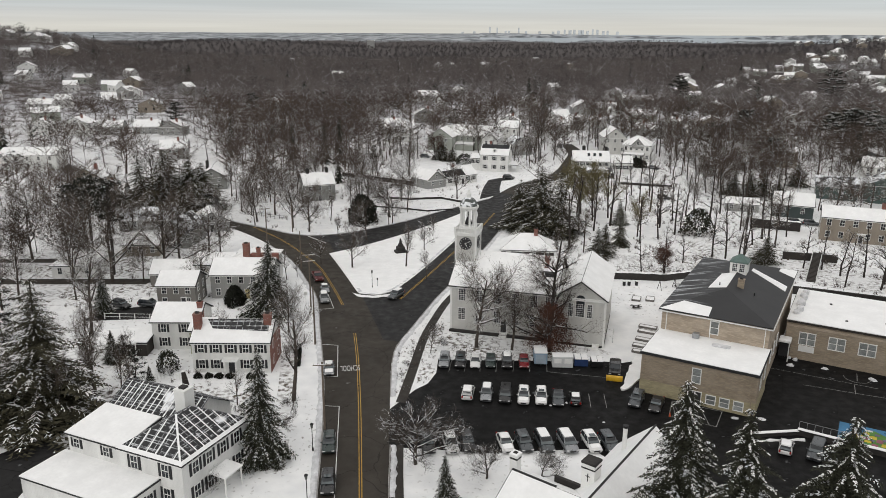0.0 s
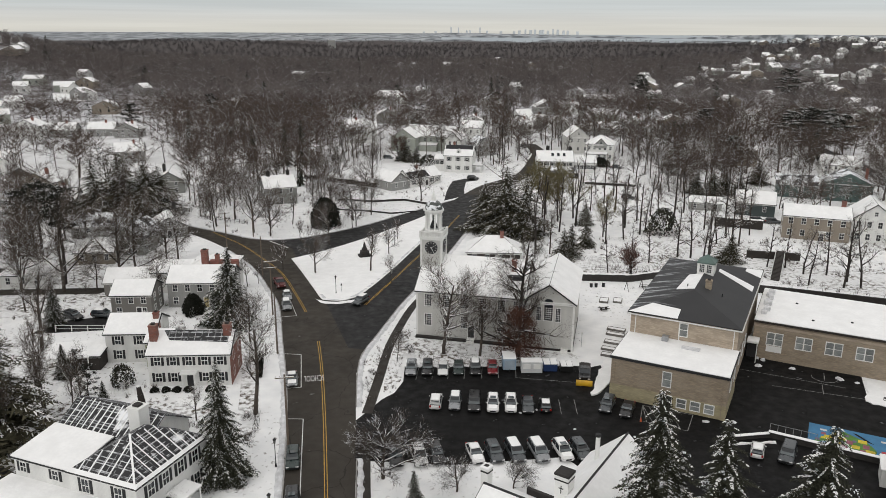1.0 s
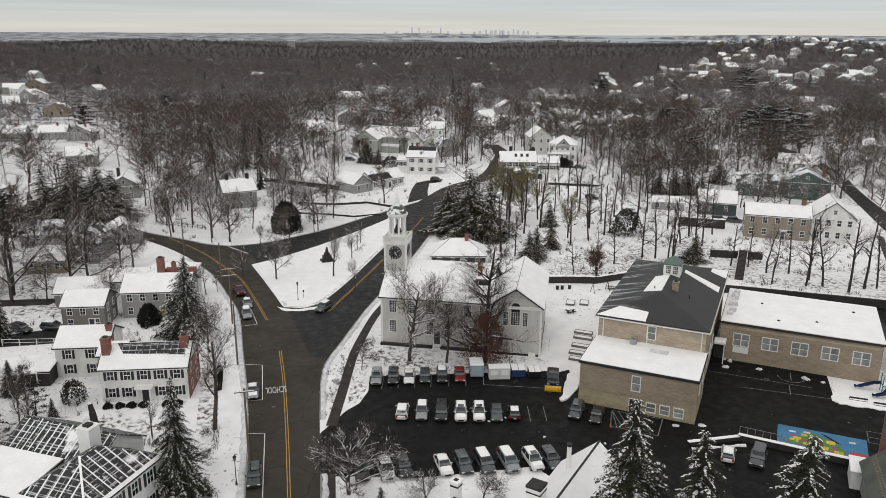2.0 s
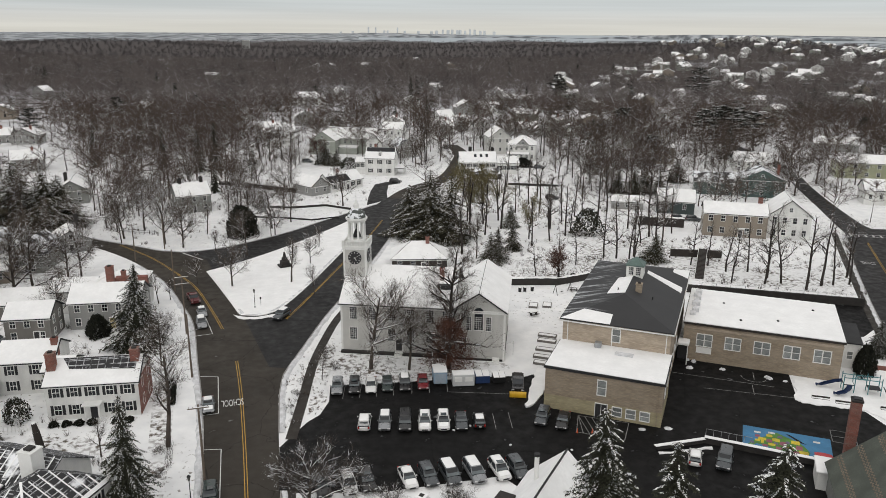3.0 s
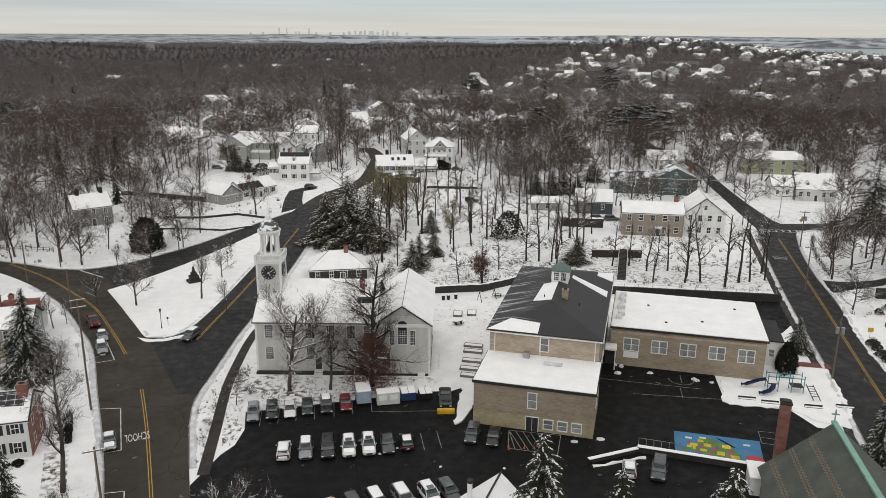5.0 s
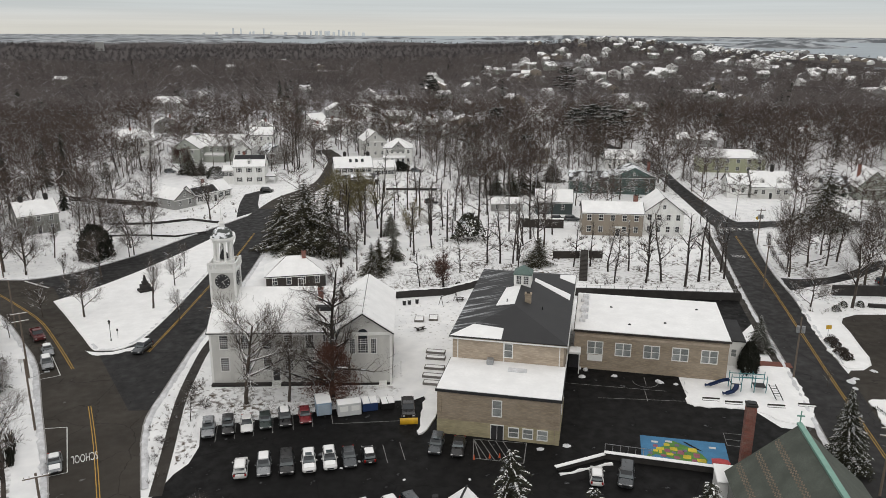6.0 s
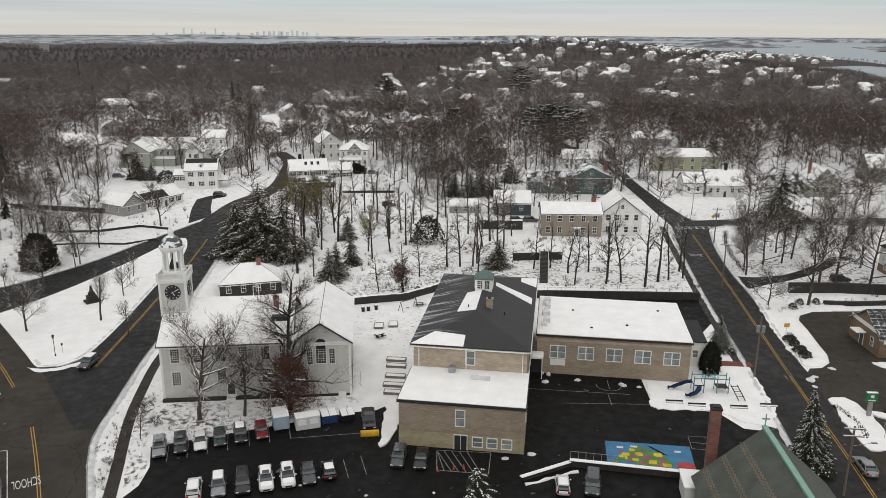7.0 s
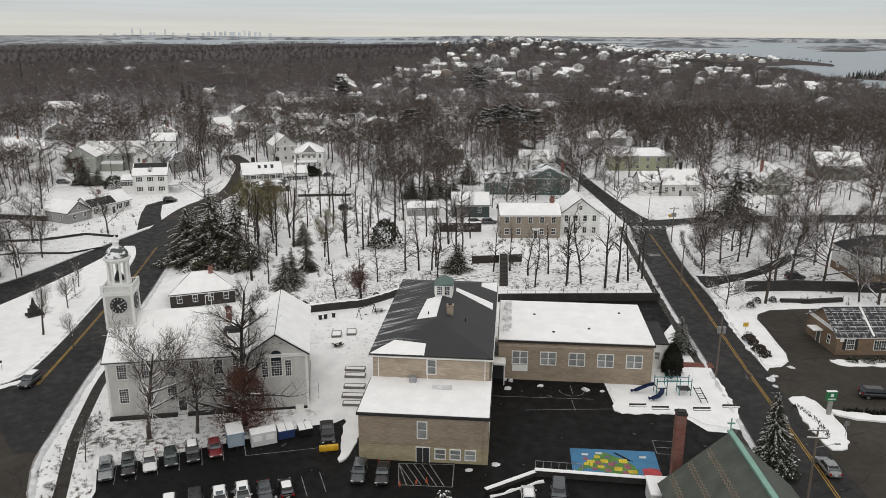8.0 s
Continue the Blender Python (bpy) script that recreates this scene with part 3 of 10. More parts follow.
RIGHT_L = [(48, 36), (59, 55), (72.4, 79.0), (81.1, 93.7), (93.0, 114.1), (108.6, 142.4), (129.1, 177.1), (141.6, 196.4), (145.1, 204.8), (157.9, 235.5), (169.8, 264.7), (180.1, 287.8), (192, 330), (199, 390)]
RIGHT_R = [(62, 30), (75, 55), (83.0, 75.5), (90.1, 89.6), (95.1, 98.0), (101.2, 110.0), (106.4, 120.2), (117.5, 138.3), (126.1, 154.6), (137.4, 173.3), (148.3, 188.5)]
SIDE_NEAR = [(151.5, 191.8), (156.9, 192.6), (175.1, 187.7), (216.1, 168.7), (262, 147), (330, 112)]
SIDE_FAR = [(334, 122), (270, 153), (226.6, 176.2), (179.6, 194.6), (160, 199.6), (153.5, 201.5), (154.0, 206), (163.3, 233.0), (174.9, 262.4), (185.5, 287), (198, 330), (205, 390)]

s_main_l, s_branch_r, s_cross = smooth_line(MAIN_L), smooth_line(BRANCH_R), smooth_line(CROSS_FAR)
road_outline = [tuple(p) for p in smooth_line(MAIN_R) + s_branch_r + smooth_line(BRANCH_L2)[::-1] + s_cross[::-1][1:-2]]
road_outline += [(-88, 240), (-131, 281), (-164, 323), (-170, 318)] + [tuple(p) for p in s_main_l[::-1][1:]]
structure("road", slab(road_outline, -0.2, 0.03), ROAD, "worn brown-grey asphalt village street curving round a green", "road")
seam = [(-20.8, 154.4), (-14.4, 130.0), (-11.4, 129.2)] + [tuple(p) for p in smooth_line(BRANCH_R[:10])][1:] + [(17, 262), (12.5, 252), (5.6, 243.8), (-3.7, 233.2), (-13.9, 220.5), (-23.3, 211.7), (-32.2, 205.2), (-40.4, 203.8), (-33.5, 196), (-31.0, 186.5)]
structure("road_branch", slab(seam, 0.0, 0.036), ROAD_DARK, "darker wet asphalt of the side street beside the green", "road")
right_outline = [tuple(p) for p in smooth_line(RIGHT_L)] + [tuple(p) for p in smooth_line(SIDE_FAR)[::-1]] + [tuple(p) for p in smooth_line(SIDE_NEAR)[::-1]] + [tuple(p) for p in smooth_line(RIGHT_R)[::-1]]
structure("road_east", slab(right_outline, -0.2, 0.03), ROAD_EAST, "wet dark asphalt street running past the school", "road")
structure("green", slab([tuple(p) for p in smooth_line(ISLAND + ISLAND[:1], 2.0)[:-1]], -0.1, 0.2), SNOW, "triangular village green under clean snow", "lawn")
LOT_EDGE = [(-11.0, 92.6), (-11.5, 103.5), (-9.9, 106.3), (-7.9, 109.9), (-6.0, 112.0), (-4.6, 116), (-4.3, 121.3), (24.5, 120.8), (27.5, 120.2), (31, 121.5), (52, 140), (60, 126), (71.5, 114.5), (67.3, 105.5), (75.4, 101.0), (75.6, 95.5), (79.6, 92.8), (70, 76), (62, 64), (40, 64), (21, 74), (19.5, 88), (17.0, 92.3), (1.5, 91.0), (-4.3, 92.0)]
structure("parking_lot", slab(LOT_EDGE, -0.1, 0.043), LOT, "wet black asphalt car park beside the school", "parking lot")
BANK_LOT = [(99.4, 106.6), (101.0, 107.6), (103.1, 107.0), (106.1, 108.1), (108.7, 111.0), (110.4, 114.0), (115.0, 121.5), (117.2, 125.6), (119.4, 127.5), (123.5, 128.2), (128.3, 126.7), (133.5, 124.7), (150, 117), (160, 96), (130, 60), (100, 30), (66, 36), (74, 55), (82.0, 75.0), (89.0, 89.6), (94.2, 98.0)]
structure("driveway", slab(BANK_LOT, -0.1, 0.041), ROAD, "brown-grey asphalt forecourt beside a brick building", "driveway")
structure("driveway_house", slab([(9.5, 252), (10.8, 264), (12.2, 274), (14.6, 286), (19.5, 290.5), (24.5, 290), (24.0, 287), (19.5, 284.5), (17.6, 270), (17.0, 259.5)], -0.1, 0.034), ROAD_DARK, "dark asphalt drive with a turning loop", "driveway")
structure("driveway_inn", slab([(-70, 82), (-62, 92), (-56.5, 95.5), (-53.6, 92), (-55.5, 86), (-55.5, 70), (-70, 66)], -0.1, 0.034), ROAD_DARK, "dark wet drive beside the white inn", "driveway")
structure("yard_school", slab([(77, 155.2), (93.6, 148.0), (106.4, 142.4), (101.2, 131.6), (95.2, 127.6), (88, 131), (78, 138)], -0.1, 0.034), LOT, "wet black asphalt yard behind the school wing", "driveway")
structure("driveway_east", slab([tuple(p) for p in smooth_line([(121.2, 149.6), (121.8, 144.6), (127.5, 145.2), (134.6, 145.6), (143.5, 147.2), (152, 149.8), (160.7, 153.4), (164.6, 152.6), (164.2, 155.4), (160, 156.2), (150, 152.8), (143.0, 150.6), (136.1, 149.4), (129.0, 150.6), (124.0, 153.6), (121.2, 149.6)], 2.0)[:-1]], -0.1, 0.075), ROAD_DARK, "dark wet drive climbing from the east street", "driveway")
structure("driveway_west", slab([(-118, 160.6), (-70, 161.2), (-68, 165.2), (-118, 164.4)], -0.1, 0.072), ROAD, "dark wet lane between old gardens", "driveway")
structure("driveway_lane", slab([(-128, 177), (-98, 177.2), (-98, 180.4), (-128, 180)], -0.1, 0.072), ROAD, "dark wet lane between old gardens", "driveway")
structure("yard_asphalt", slab([(-74, 139), (-73, 145), (-58, 149), (-57, 143), (-60, 140.5)], -0.1, 0.034), ROAD_DARK, "dark wet parking yard behind a rail fence", "driveway")

rnd = random.Random(5)
WALK_LINE = smooth_line([(-10.0, 105.5), (-8.7, 116.1), (-7.0, 130.7), (-4.8, 141.6), (-2.6, 150.5), (1, 161), (5.5, 176)])
structure("pavement", ribbon(bmesh.new(), WALK_LINE, -0.8, 0.8, 0, 0.05), WALK, "wet cleared footpath beside the side street", "pavement")
structure("pavement_road", ribbon(bmesh.new(), smooth_line([(-7.0, 50), (-9.3, 80.7), (-9.9, 93.0)]), -0.9, 0.9, 0, 0.06), WALK, "wet brown footpath along the street", "pavement")
EAST_WALK = smooth_line([(60, 60), (71, 79), (82.0, 97.5), (90.6, 112.4), (107.6, 143.2), (127.8, 178.5), (139.4, 198.3)])
structure("pavement_east", ribbon(bmesh.new(), EAST_WALK, -0.9, 0.7, 0, 0.06), WALK, "wet cleared footpath along the east street", "pavement")


def kerb_and_bank(line, side, name, height=0.22):
    bm = ribbon(bmesh.new(), line, -0.02 if side > 0 else -0.16, 0.16 if side > 0 else 0.02, -0.05, 0.15)
    structure("kerb_" + name, bm, KERB, "granite kerb half buried in ploughed snow", "kerb")
    bm = bank(bmesh.new(), line, side * 0.55, 1.0, height, rnd, 0.03)
    tagged(new("snow_bank_" + name, mesh_from("snow_bank_" + name, bm, SNOW_DIRTY)), "low ridge of ploughed grey-white snow along the kerb", "snow bank", "", "structure")


kerb_and_bank(smooth_line(MAIN_L[:11]), -1, "west")
kerb_and_bank(smooth_line(MAIN_R[2:4]), 1, "south")
kerb_and_bank(smooth_line([(-11.8, 107.5), (-12.3, 120.6), (-11.9, 127.0)] + BRANCH_R[:9]), 1, "church")
kerb_and_bank(smooth_line([(-22.5, 158.5), (-21.4, 155.4), (-18.5, 154.6), (-14.9, 156.5), (-11.5, 163.4), (-6.6, 177.3), (-0.7, 195.8), (4.2, 211)]), -1, "green_south", 0.3)
kerb_and_bank(smooth_line(CROSS_FAR), -1, "north")
kerb_and_bank(smooth_line(RIGHT_L[2:8]), -1, "east")
kerb_and_bank(smooth_line(RIGHT_R[5:]), 1, "east_far")
kerb_and_bank(smooth_line(SIDE_NEAR), 1, "side")

# ---- road paint ----
def painted(name, bm, material, label):
    tagged(new(name, mesh_from(name, bm, material)), label, "road marking", "", "structure")


def stripe(bm, line, off, w=0.12, z=0.052):
    return ribbon(bm, line, off - w / 2, off + w / 2, z - 0.002, z)


near_yellow = smooth_line([(-10.2, 40), (-12.2, 66), (-13.7, 80.7), (-14.8, 91.3), (-16.2, 104.2), (-18.2, 120.6), (-20.1, 133.3)])
painted("double_yellow_line", stripe(stripe(bmesh.new(), near_yellow, -0.17), near_yellow, 0.17), YELLOW_LINE, "double yellow centre line on the street")
far_yellow = smooth_line([(-24.2, 148.6), (-27.6, 159.3), (-32.7, 173.8), (-38, 184), (-47, 199), (-58, 213)])
painted("double_yellow_line", stripe(stripe(bmesh.new(), far_yellow, -0.17), far_yellow, 0.17), YELLOW_LINE, "double yellow centre line curving past the green")
branch_yellow = smooth_line([(-12.4, 152.2), (-6.5, 169.3), (-0.9, 186.2), (6, 207), (13, 231)])
painted("double_yellow_line", stripe(stripe(bmesh.new(), branch_yellow, -0.15), branch_yellow, 0.15), YELLOW_LINE, "double yellow centre line on the wet side street")
east_yellow = smooth_line([(52, 31), (65, 53.5), (78.4, 76.2), (84.6, 86.9), (94.1, 103.9), (102.3, 118.2), (118.4, 146.2), (141.7, 187.6)])
painted("double_yellow_line", stripe(stripe(bmesh.new(), east_yellow, -0.17), east_yellow, 0.17), YELLOW_LINE, "double yellow centre line on the east street")
bm = bmesh.new()
stripe(bm, [(-16.5, 72), (-16.9, 80.7), (-19.3, 104.2)], 0, 0.13)
stripe(bm, [(-19.3, 104.2), (-21.8, 104.4)], 0, 0.13)
stripe(bm, [(-20.9, 114.6), (-22.5, 127.4)], 0, 0.13)
stripe(bm, [(-22.5, 127.4), (-25.4, 127.9)], 0, 0.13)
stripe(bm, [(-20.9, 114.6), (-23.2, 114.3)], 0, 0.13)
stripe(bm, [(-25.8, 146.5), (-30.4, 163)], 0, 0.13)
stripe(bm, [(-25.8, 146.5), (-28.8, 145.8)], 0, 0.13)
stripe(bm, [(-40.5, 203), (-34.5, 196)], 0, 0.4)
stripe(bm, [(-0.2, 168), (4.0, 181)], 0, 0.13)
stripe(bm, [(-0.2, 168), (1.3, 167.6)], 0, 0.13)
painted("parking_lane_line", bm, WHITE_LINE, "worn white parking lane line")
bm = bmesh.new()
for x in (-1.9, 0.7, 3.3, 6.0, 8.9, 11.7, 14.6):
    stripe(bm, [(x - 0.6, 122.0 - 5.4), (x, 121.5)], 0, 0.1)
for x in (19.0, 21.4):
    stripe(bm, [(x, 104.0), (x + 0.5, 108.6)], 0, 0.1)
stripe(bm, [(14.0, 116.6), (23.8, 114.4)], 0, 0.1)
painted("parking_bay_line", bm, LOT_LINE, "worn white parking bay lines on the lot")
bm = bmesh.new()
hatch = [(30.2, 101.6), (32.0, 106.2), (38.6, 102.9), (36.1, 98.3)]
for a, b in zip(hatch, hatch[1:] + hatch[:1]):
    stripe(bm, [a, b], 0, 0.12)
for i in range(1, 7):
    k = i / 7
    a, b = Vector(hatch[0]).lerp(Vector(hatch[3]), k), Vector(hatch[1]).lerp(Vector(hatch[2]), max(0.0, k - 0.3))
    stripe(bm, [a, b], 0, 0.12)
stripe(bm, [(27.6, 102.6), (29.4, 107.0)], 0, 0.12)
painted("hatched_bay", bm, LOT_LINE, "white hatched no-parking bay beside the school door")
bm = bmesh.new()
stripe(bm, [(52.5, 118.3), (66.5, 110.6)], 0, 0.1)
stripe(bm, [(55, 112), (69.5, 105.8)], 0, 0.1)
stripe(bm, [(66.0, 116.2), (64.6, 113.4)], 0, 0.1)
stripe(bm, [(63.3, 111.8), (61.8, 108.6)], 0, 0.1)
ring = [(65.2 + 2.0 * math.cos(radians(a)), 114.6 + 2.0 * math.sin(radians(a))) for a in range(150, 331, 15)]
stripe(bm, ring, 0, 0.1)
for a, b in (((66.6, 96.8), (69.4, 95.2)), ((69.4, 95.2), (67.6, 92.2)), ((67.6, 92.2), (64.9, 93.8)), ((64.9, 93.8), (66.6, 96.8)), ((68.4, 93.7), (65.8, 95.2))):
    stripe(bm, [a, b], 0, 0.1)
painted("court_line", bm, LOT_LINE, "white play court lines painted on the school yard")
bm = bmesh.new()
for i in range(7):
    k = i / 6
    stripe(bm, [Vector((142.2, 194.6)).lerp(Vector((153.0, 190.4)), k), Vector((142.9, 196.8)).lerp(Vector((154.2, 192.6)), k)], 0, 0.5)
stripe(bm, [(142.2, 194.6), (153.0, 190.4)], 0, 0.2)
stripe(bm, [(142.9, 196.8), (154.2, 192.6)], 0, 0.2)
painted("crosswalk", bm, WHITE_LINE, "white ladder crosswalk at the junction")
word = bpy.data.curves.new("school_lettering", "FONT")
word.body, word.align_x, word.align_y, word.size = "SCHOOL", "CENTER", "CENTER", 1.0
word.materials.append(WHITE_LINE)
ob = new("school_lettering", word)
ob.matrix_basis = pose(-19.2, 117.9, 0.056, 0, 0, 188) @ Matrix.Diagonal((0.82, 3.1, 1, 1))
tagged(ob, "white word SCHOOL painted on the asphalt", "road marking", "", "structure")
word2 = word.copy()
ob = new("school_lettering", word2)
ob.matrix_basis = pose(128.8, 170.6, 0.056, 0, 0, 150) @ Matrix.Diagonal((0.82, 3.1, 1, 1))
tagged(ob, "worn white lettering painted on the east street", "road marking", "", "structure")

# ---- trees ----
class Twigs:
    """Collects three-sided tapering tubes."""
    def __init__(self):
        self.v, self.f = [], []

    def tube(self, p, q, r0, r1, sides=3):
        d = (q - p).normalized()
        a = d.orthogonal().normalized()
        b = d.cross(a)
        base = len(self.v)
        for c, r in ((p, r0), (q, r1)):
            for i in range(sides):
                w = 2 * math.pi * i / sides
                self.v.append(c + (a * math.cos(w) + b * math.sin(w)) * r)
        for i in range(sides):
            j = (i + 1) % sides
            self.f += [(base + i, base + j, base + sides + j), (base + i, base + sides + j, base + sides + i)]

    def blade(self, p, q, r):
        """A twig as one thin sliver."""
        a = (q - p).orthogonal().normalized() * r
        k = len(self.v)
        self.v += [p - a, p + a, q]
        self.f.append((k, k + 1, k + 2))

    def cap(self, p, q, r0, r1):
        """Snow lying in a low ridge along the top of a limb."""
        d = q - p
        side = Vector((d.y, -d.x, 0))
        if side.length < 0.35 * d.length:
            return
        side.normalize()
        k = len(self.v)
        for c, r in ((p, r0), (q, r1)):
            w, z = max(r * 0.95, 0.017), r * 0.75
            self.v += [c - side * w + Vector((0, 0, z)), c + Vector((0, 0, z + w * 0.9)), c + side * w + Vector((0, 0, z))]
        self.f += [(k, k + 1, k + 4), (k, k + 4, k + 3), (k + 1, k + 2, k + 5), (k + 1, k + 5, k + 4)]

    def limb(self, p, d, length, r0, steps, rng, lift, sides=3, wob=0.18, snow=None, share=0.5):
        """A bending limb, with snow on some stretches; returns the places and ways along it."""
        out = []
        r1 = r0 * 0.35
        for k in range(steps):
            d = (d + Vector((rng.uniform(-wob, wob), rng.uniform(-wob, wob), rng.uniform(-wob, wob) + lift))).normalized()
            q = p + d * (length / steps)
            ra, rb = r0 + (r1 - r0) * k / steps, r0 + (r1 - r0) * (k + 1) / steps
            self.tube(p, q, ra, rb, sides)
            if snow is not None and rng.random() < share:
                snow.cap(p, q, ra, rb)
            p = q
            out.append((p.copy(), d.copy(), rb))
        return out


def side_way(d, rng, spread):
    o = d.orthogonal().normalized()
    o.rotate(Matrix.Rotation(rng.uniform(0, 6.283), 3, d))
    return (d * math.cos(spread) + o * math.sin(spread)).normalized()


def bare_tree(seed, height=10.0, spread=0.8, limbs=8, fork=0.28, twig=0.0135, density=1.0, leader=0.72, reach=1.0, taper=0.55, share=0.45, crook=0.08, lift=0.07, per=3):
    """Trunk, crown and bough snow of a leafless tree, ten metres tall unless told otherwise."""
    rng = random.Random(seed)
    wood, fine, snow = Twigs(), Twigs(), Twigs()
    r = height * 0.018
    stem = wood.limb(Vector((0, 0, -0.15)), Vector((0, 0, 1)), height * leader, r, 8, rng, 0.10, 6, crook)
    for i in range(limbs):
        k = fork + (0.97 - fork) * i / limbs
        idx = min(len(stem) - 1, int(k * len(stem)))
        p, d, rr = stem[idx]
        p = p - d * rng.uniform(0.0, height * leader / 8)
        way = side_way(d, rng, spread * rng.uniform(0.65, 1.2))
        way.z = max(way.z, 0.05)
        ln = height * rng.uniform(0.33, 0.54) * (1.1 - taper * k) * reach
        limb = wood.limb(p, way.normalized(), ln, max(rr * 0.72, 0.03), 5, rng, lift, 4, 0.2, snow, share)
        for p2, d2, r2 in limb[1:]:
            for _ in range(per if per < 3 else 3 + (rng.random() < 0.3)):
                br = fine.limb(p2, side_way(d2, rng, rng.uniform(0.4, 1.0)), ln * rng.uniform(0.24, 0.54), max(r2 * 0.5, twig * 1.6), 3, rng, 0.09, 3, 0.22, snow, share * 0.7)
                for p3, d3, r3 in br:
                    for _ in range(int(3 * density)):
                        w4 = side_way(d3, rng, rng.uniform(0.4, 1.0))
                        l4 = ln * rng.uniform(0.14, 0.28)
                        p4 = p3 + w4 * l4
                        fine.blade(p3, p4 + w4 * l4 * 0.3, twig)
                        for _ in range(2):
                            m4 = p3.lerp(p4, rng.uniform(0.3, 1.0))
                            fine.blade(m4, m4 + side_way(w4, rng, 0.7) * ln * rng.uniform(0.08, 0.18), twig * 0.75)
    for p2, d2, r2 in stem[max(3, int(fork * 8)):]:
        for _ in range(per):
            br = fine.limb(p2, side_way(d2, rng, rng.uniform(0.5, 1.0)), height * rng.uniform(0.08, 0.18) * reach, max(r2 * 0.5, twig), 3, rng, 0.1, 3, 0.2, snow, share * 0.5)
            for p3, d3, r3 in br:
                for _ in range(int(3 * density)):
                    fine.blade(p3, p3 + side_way(d3, rng, 0.7) * height * rng.uniform(0.05, 0.11) * reach, twig)
    return wood, fine, snow


def tree_maker(kinds, trunk_material, crown_material):
    """Meshes of several trees of one sort."""
    out = []
    for kw in kinds:
        wood, fine, snow = bare_tree(**kw)
        out.append((array_mesh("trunk", wood.v, wood.f, trunk_material), array_mesh("crown", fine.v, fine.f, crown_material), array_mesh("bough_snow", snow.v, snow.f, SNOW)))
    return out


def plant(kind, x, y, h, base, name, label, category, rng, group="", z=None, wide=1.0):
    ob = thing(name, label, category, group, "", (x, y, land_at(x, y) if z is None else z), rng.uniform(0, 360))
    ob.matrix_basis = ob.matrix_basis @ pose(0, 0, 0, rng.uniform(-3.5, 3.5), rng.uniform(-3.5, 3.5), 0)
    k = h / base
    ob.scale = (k * wide, k * wide, k)
    part_mesh("trunk", kind[0], ob)
    part_mesh("crown", kind[1], ob)
    if len(kind) > 2:
        tagged(part_mesh("bough_snow", kind[2], ob), "snow lying on the boughs", "", "", "stuff")
    return ob


def spruce(seed, height=10.0, width=0.24, tiers=26, droop=0.25, ragged=0.35, bare=0.06, sprays=7, fine=2, snowy=0.8):
    """A conifer of whorled, drooping boughs, each a fan of short needle sprays."""
    rng = random.Random(seed)
    wood = Twigs()
    wood.tube(Vector((0, 0, -0.15)), Vector((0, 0, height * 0.98)), height * 0.018, height * 0.003, 6)
    v, f, sv, sf = [], [], [], []
    for i in range(tiers):
        k = i / tiers
        z = height * (bare + (1 - bare) * k)
        reach = height * width * (1 - k) ** 0.85 * rng.uniform(0.8, 1.1) + 0.02 * height
        n = max(5, int(10 * (1 - k) + 5))
        turn = rng.uniform(0, 6.28)
        for j in range(n):
            a = turn + 6.283 * j / n + rng.uniform(-0.2, 0.2)
            ln = reach * rng.uniform(1 - ragged, 1 + ragged * 0.4)
            out = Vector((math.cos(a), math.sin(a), 0))
            side = Vector((-out.y, out.x, 0))
            if rng.random() < snowy and k > 0.04:
                for m in range(7):
                    u0 = 0.42 + 0.56 * (m + rng.uniform(-0.4, 0.4)) / 7
                    tip = Vector((0, 0, z + 0.05)) + out * ln * u0 + Vector((0, 0, -droop * ln * u0 * u0))
                    for lean, size in ((0.0, 0.10), (-0.9, 0.16 * (1.25 - u0)), (0.9, 0.16 * (1.25 - u0))):
                        if rng.random() < 0.3:
                            continue
                        way = (out + side * (lean + rng.uniform(-0.25, 0.25))).normalized()
                        over = Vector((-way.y, way.x, 0))
                        w = rng.uniform(0.012, 0.040) + 0.004 * ln
                        a0 = tip + way * ln * 0.02
                        a1 = a0 + way * ln * size * rng.uniform(0.5, 1.2) + Vector((0, 0, -droop * ln * size * u0 - abs(lean) * 0.05 * ln * size))
                        base = len(sv)
                        sv += [a0 - over * w, a0 + over * w * 0.8, a1 + over * w * rng.uniform(0.1, 0.8), a1 - over * w * rng.uniform(0.1, 0.8), (a0 + a1) / 2 + Vector((0, 0, w * 0.8))]
                        sf += [(base, base + 1, base + 4), (base + 1, base + 2, base + 4), (base + 2, base + 3, base + 4), (base + 3, base, base + 4)]
            for s in range(sprays):
                t = (s + 0.4) / sprays
                p = Vector((0, 0, z)) + out * ln * t + Vector((0, 0, -droop * ln * t * t + rng.uniform(-0.05, 0.05)))
                w = ln * (0.25 - 0.14 * t) + 0.045
                for sg in (-1, 1):
                    for u in range(fine):
                        k2 = u / fine
                        o = p + (side * sg + out * 0.6) * w * k2 + Vector((0, 0, -w * 0.3 * k2 + rng.uniform(-0.04, 0.04)))
                        s2 = w / fine * 1.25
                        q = o + side * sg * s2 * rng.uniform(0.7, 1.3) + out * s2 * rng.uniform(0.2, 1.0) + Vector((0, 0, -s2 * rng.uniform(0.0, 0.7)))
                        b = o + out * s2 * rng.uniform(0.5, 0.9) - side * sg * s2 * 0.2 + Vector((0, 0, s2 * rng.uniform(-0.4, 0.2)))
                        base = len(v)
                        v += [o, q, b]
                        f.append((base, base + 1, base + 2) if sg < 0 else (base, base + 2, base + 1))
    return wood, (v, f), (sv, sf)


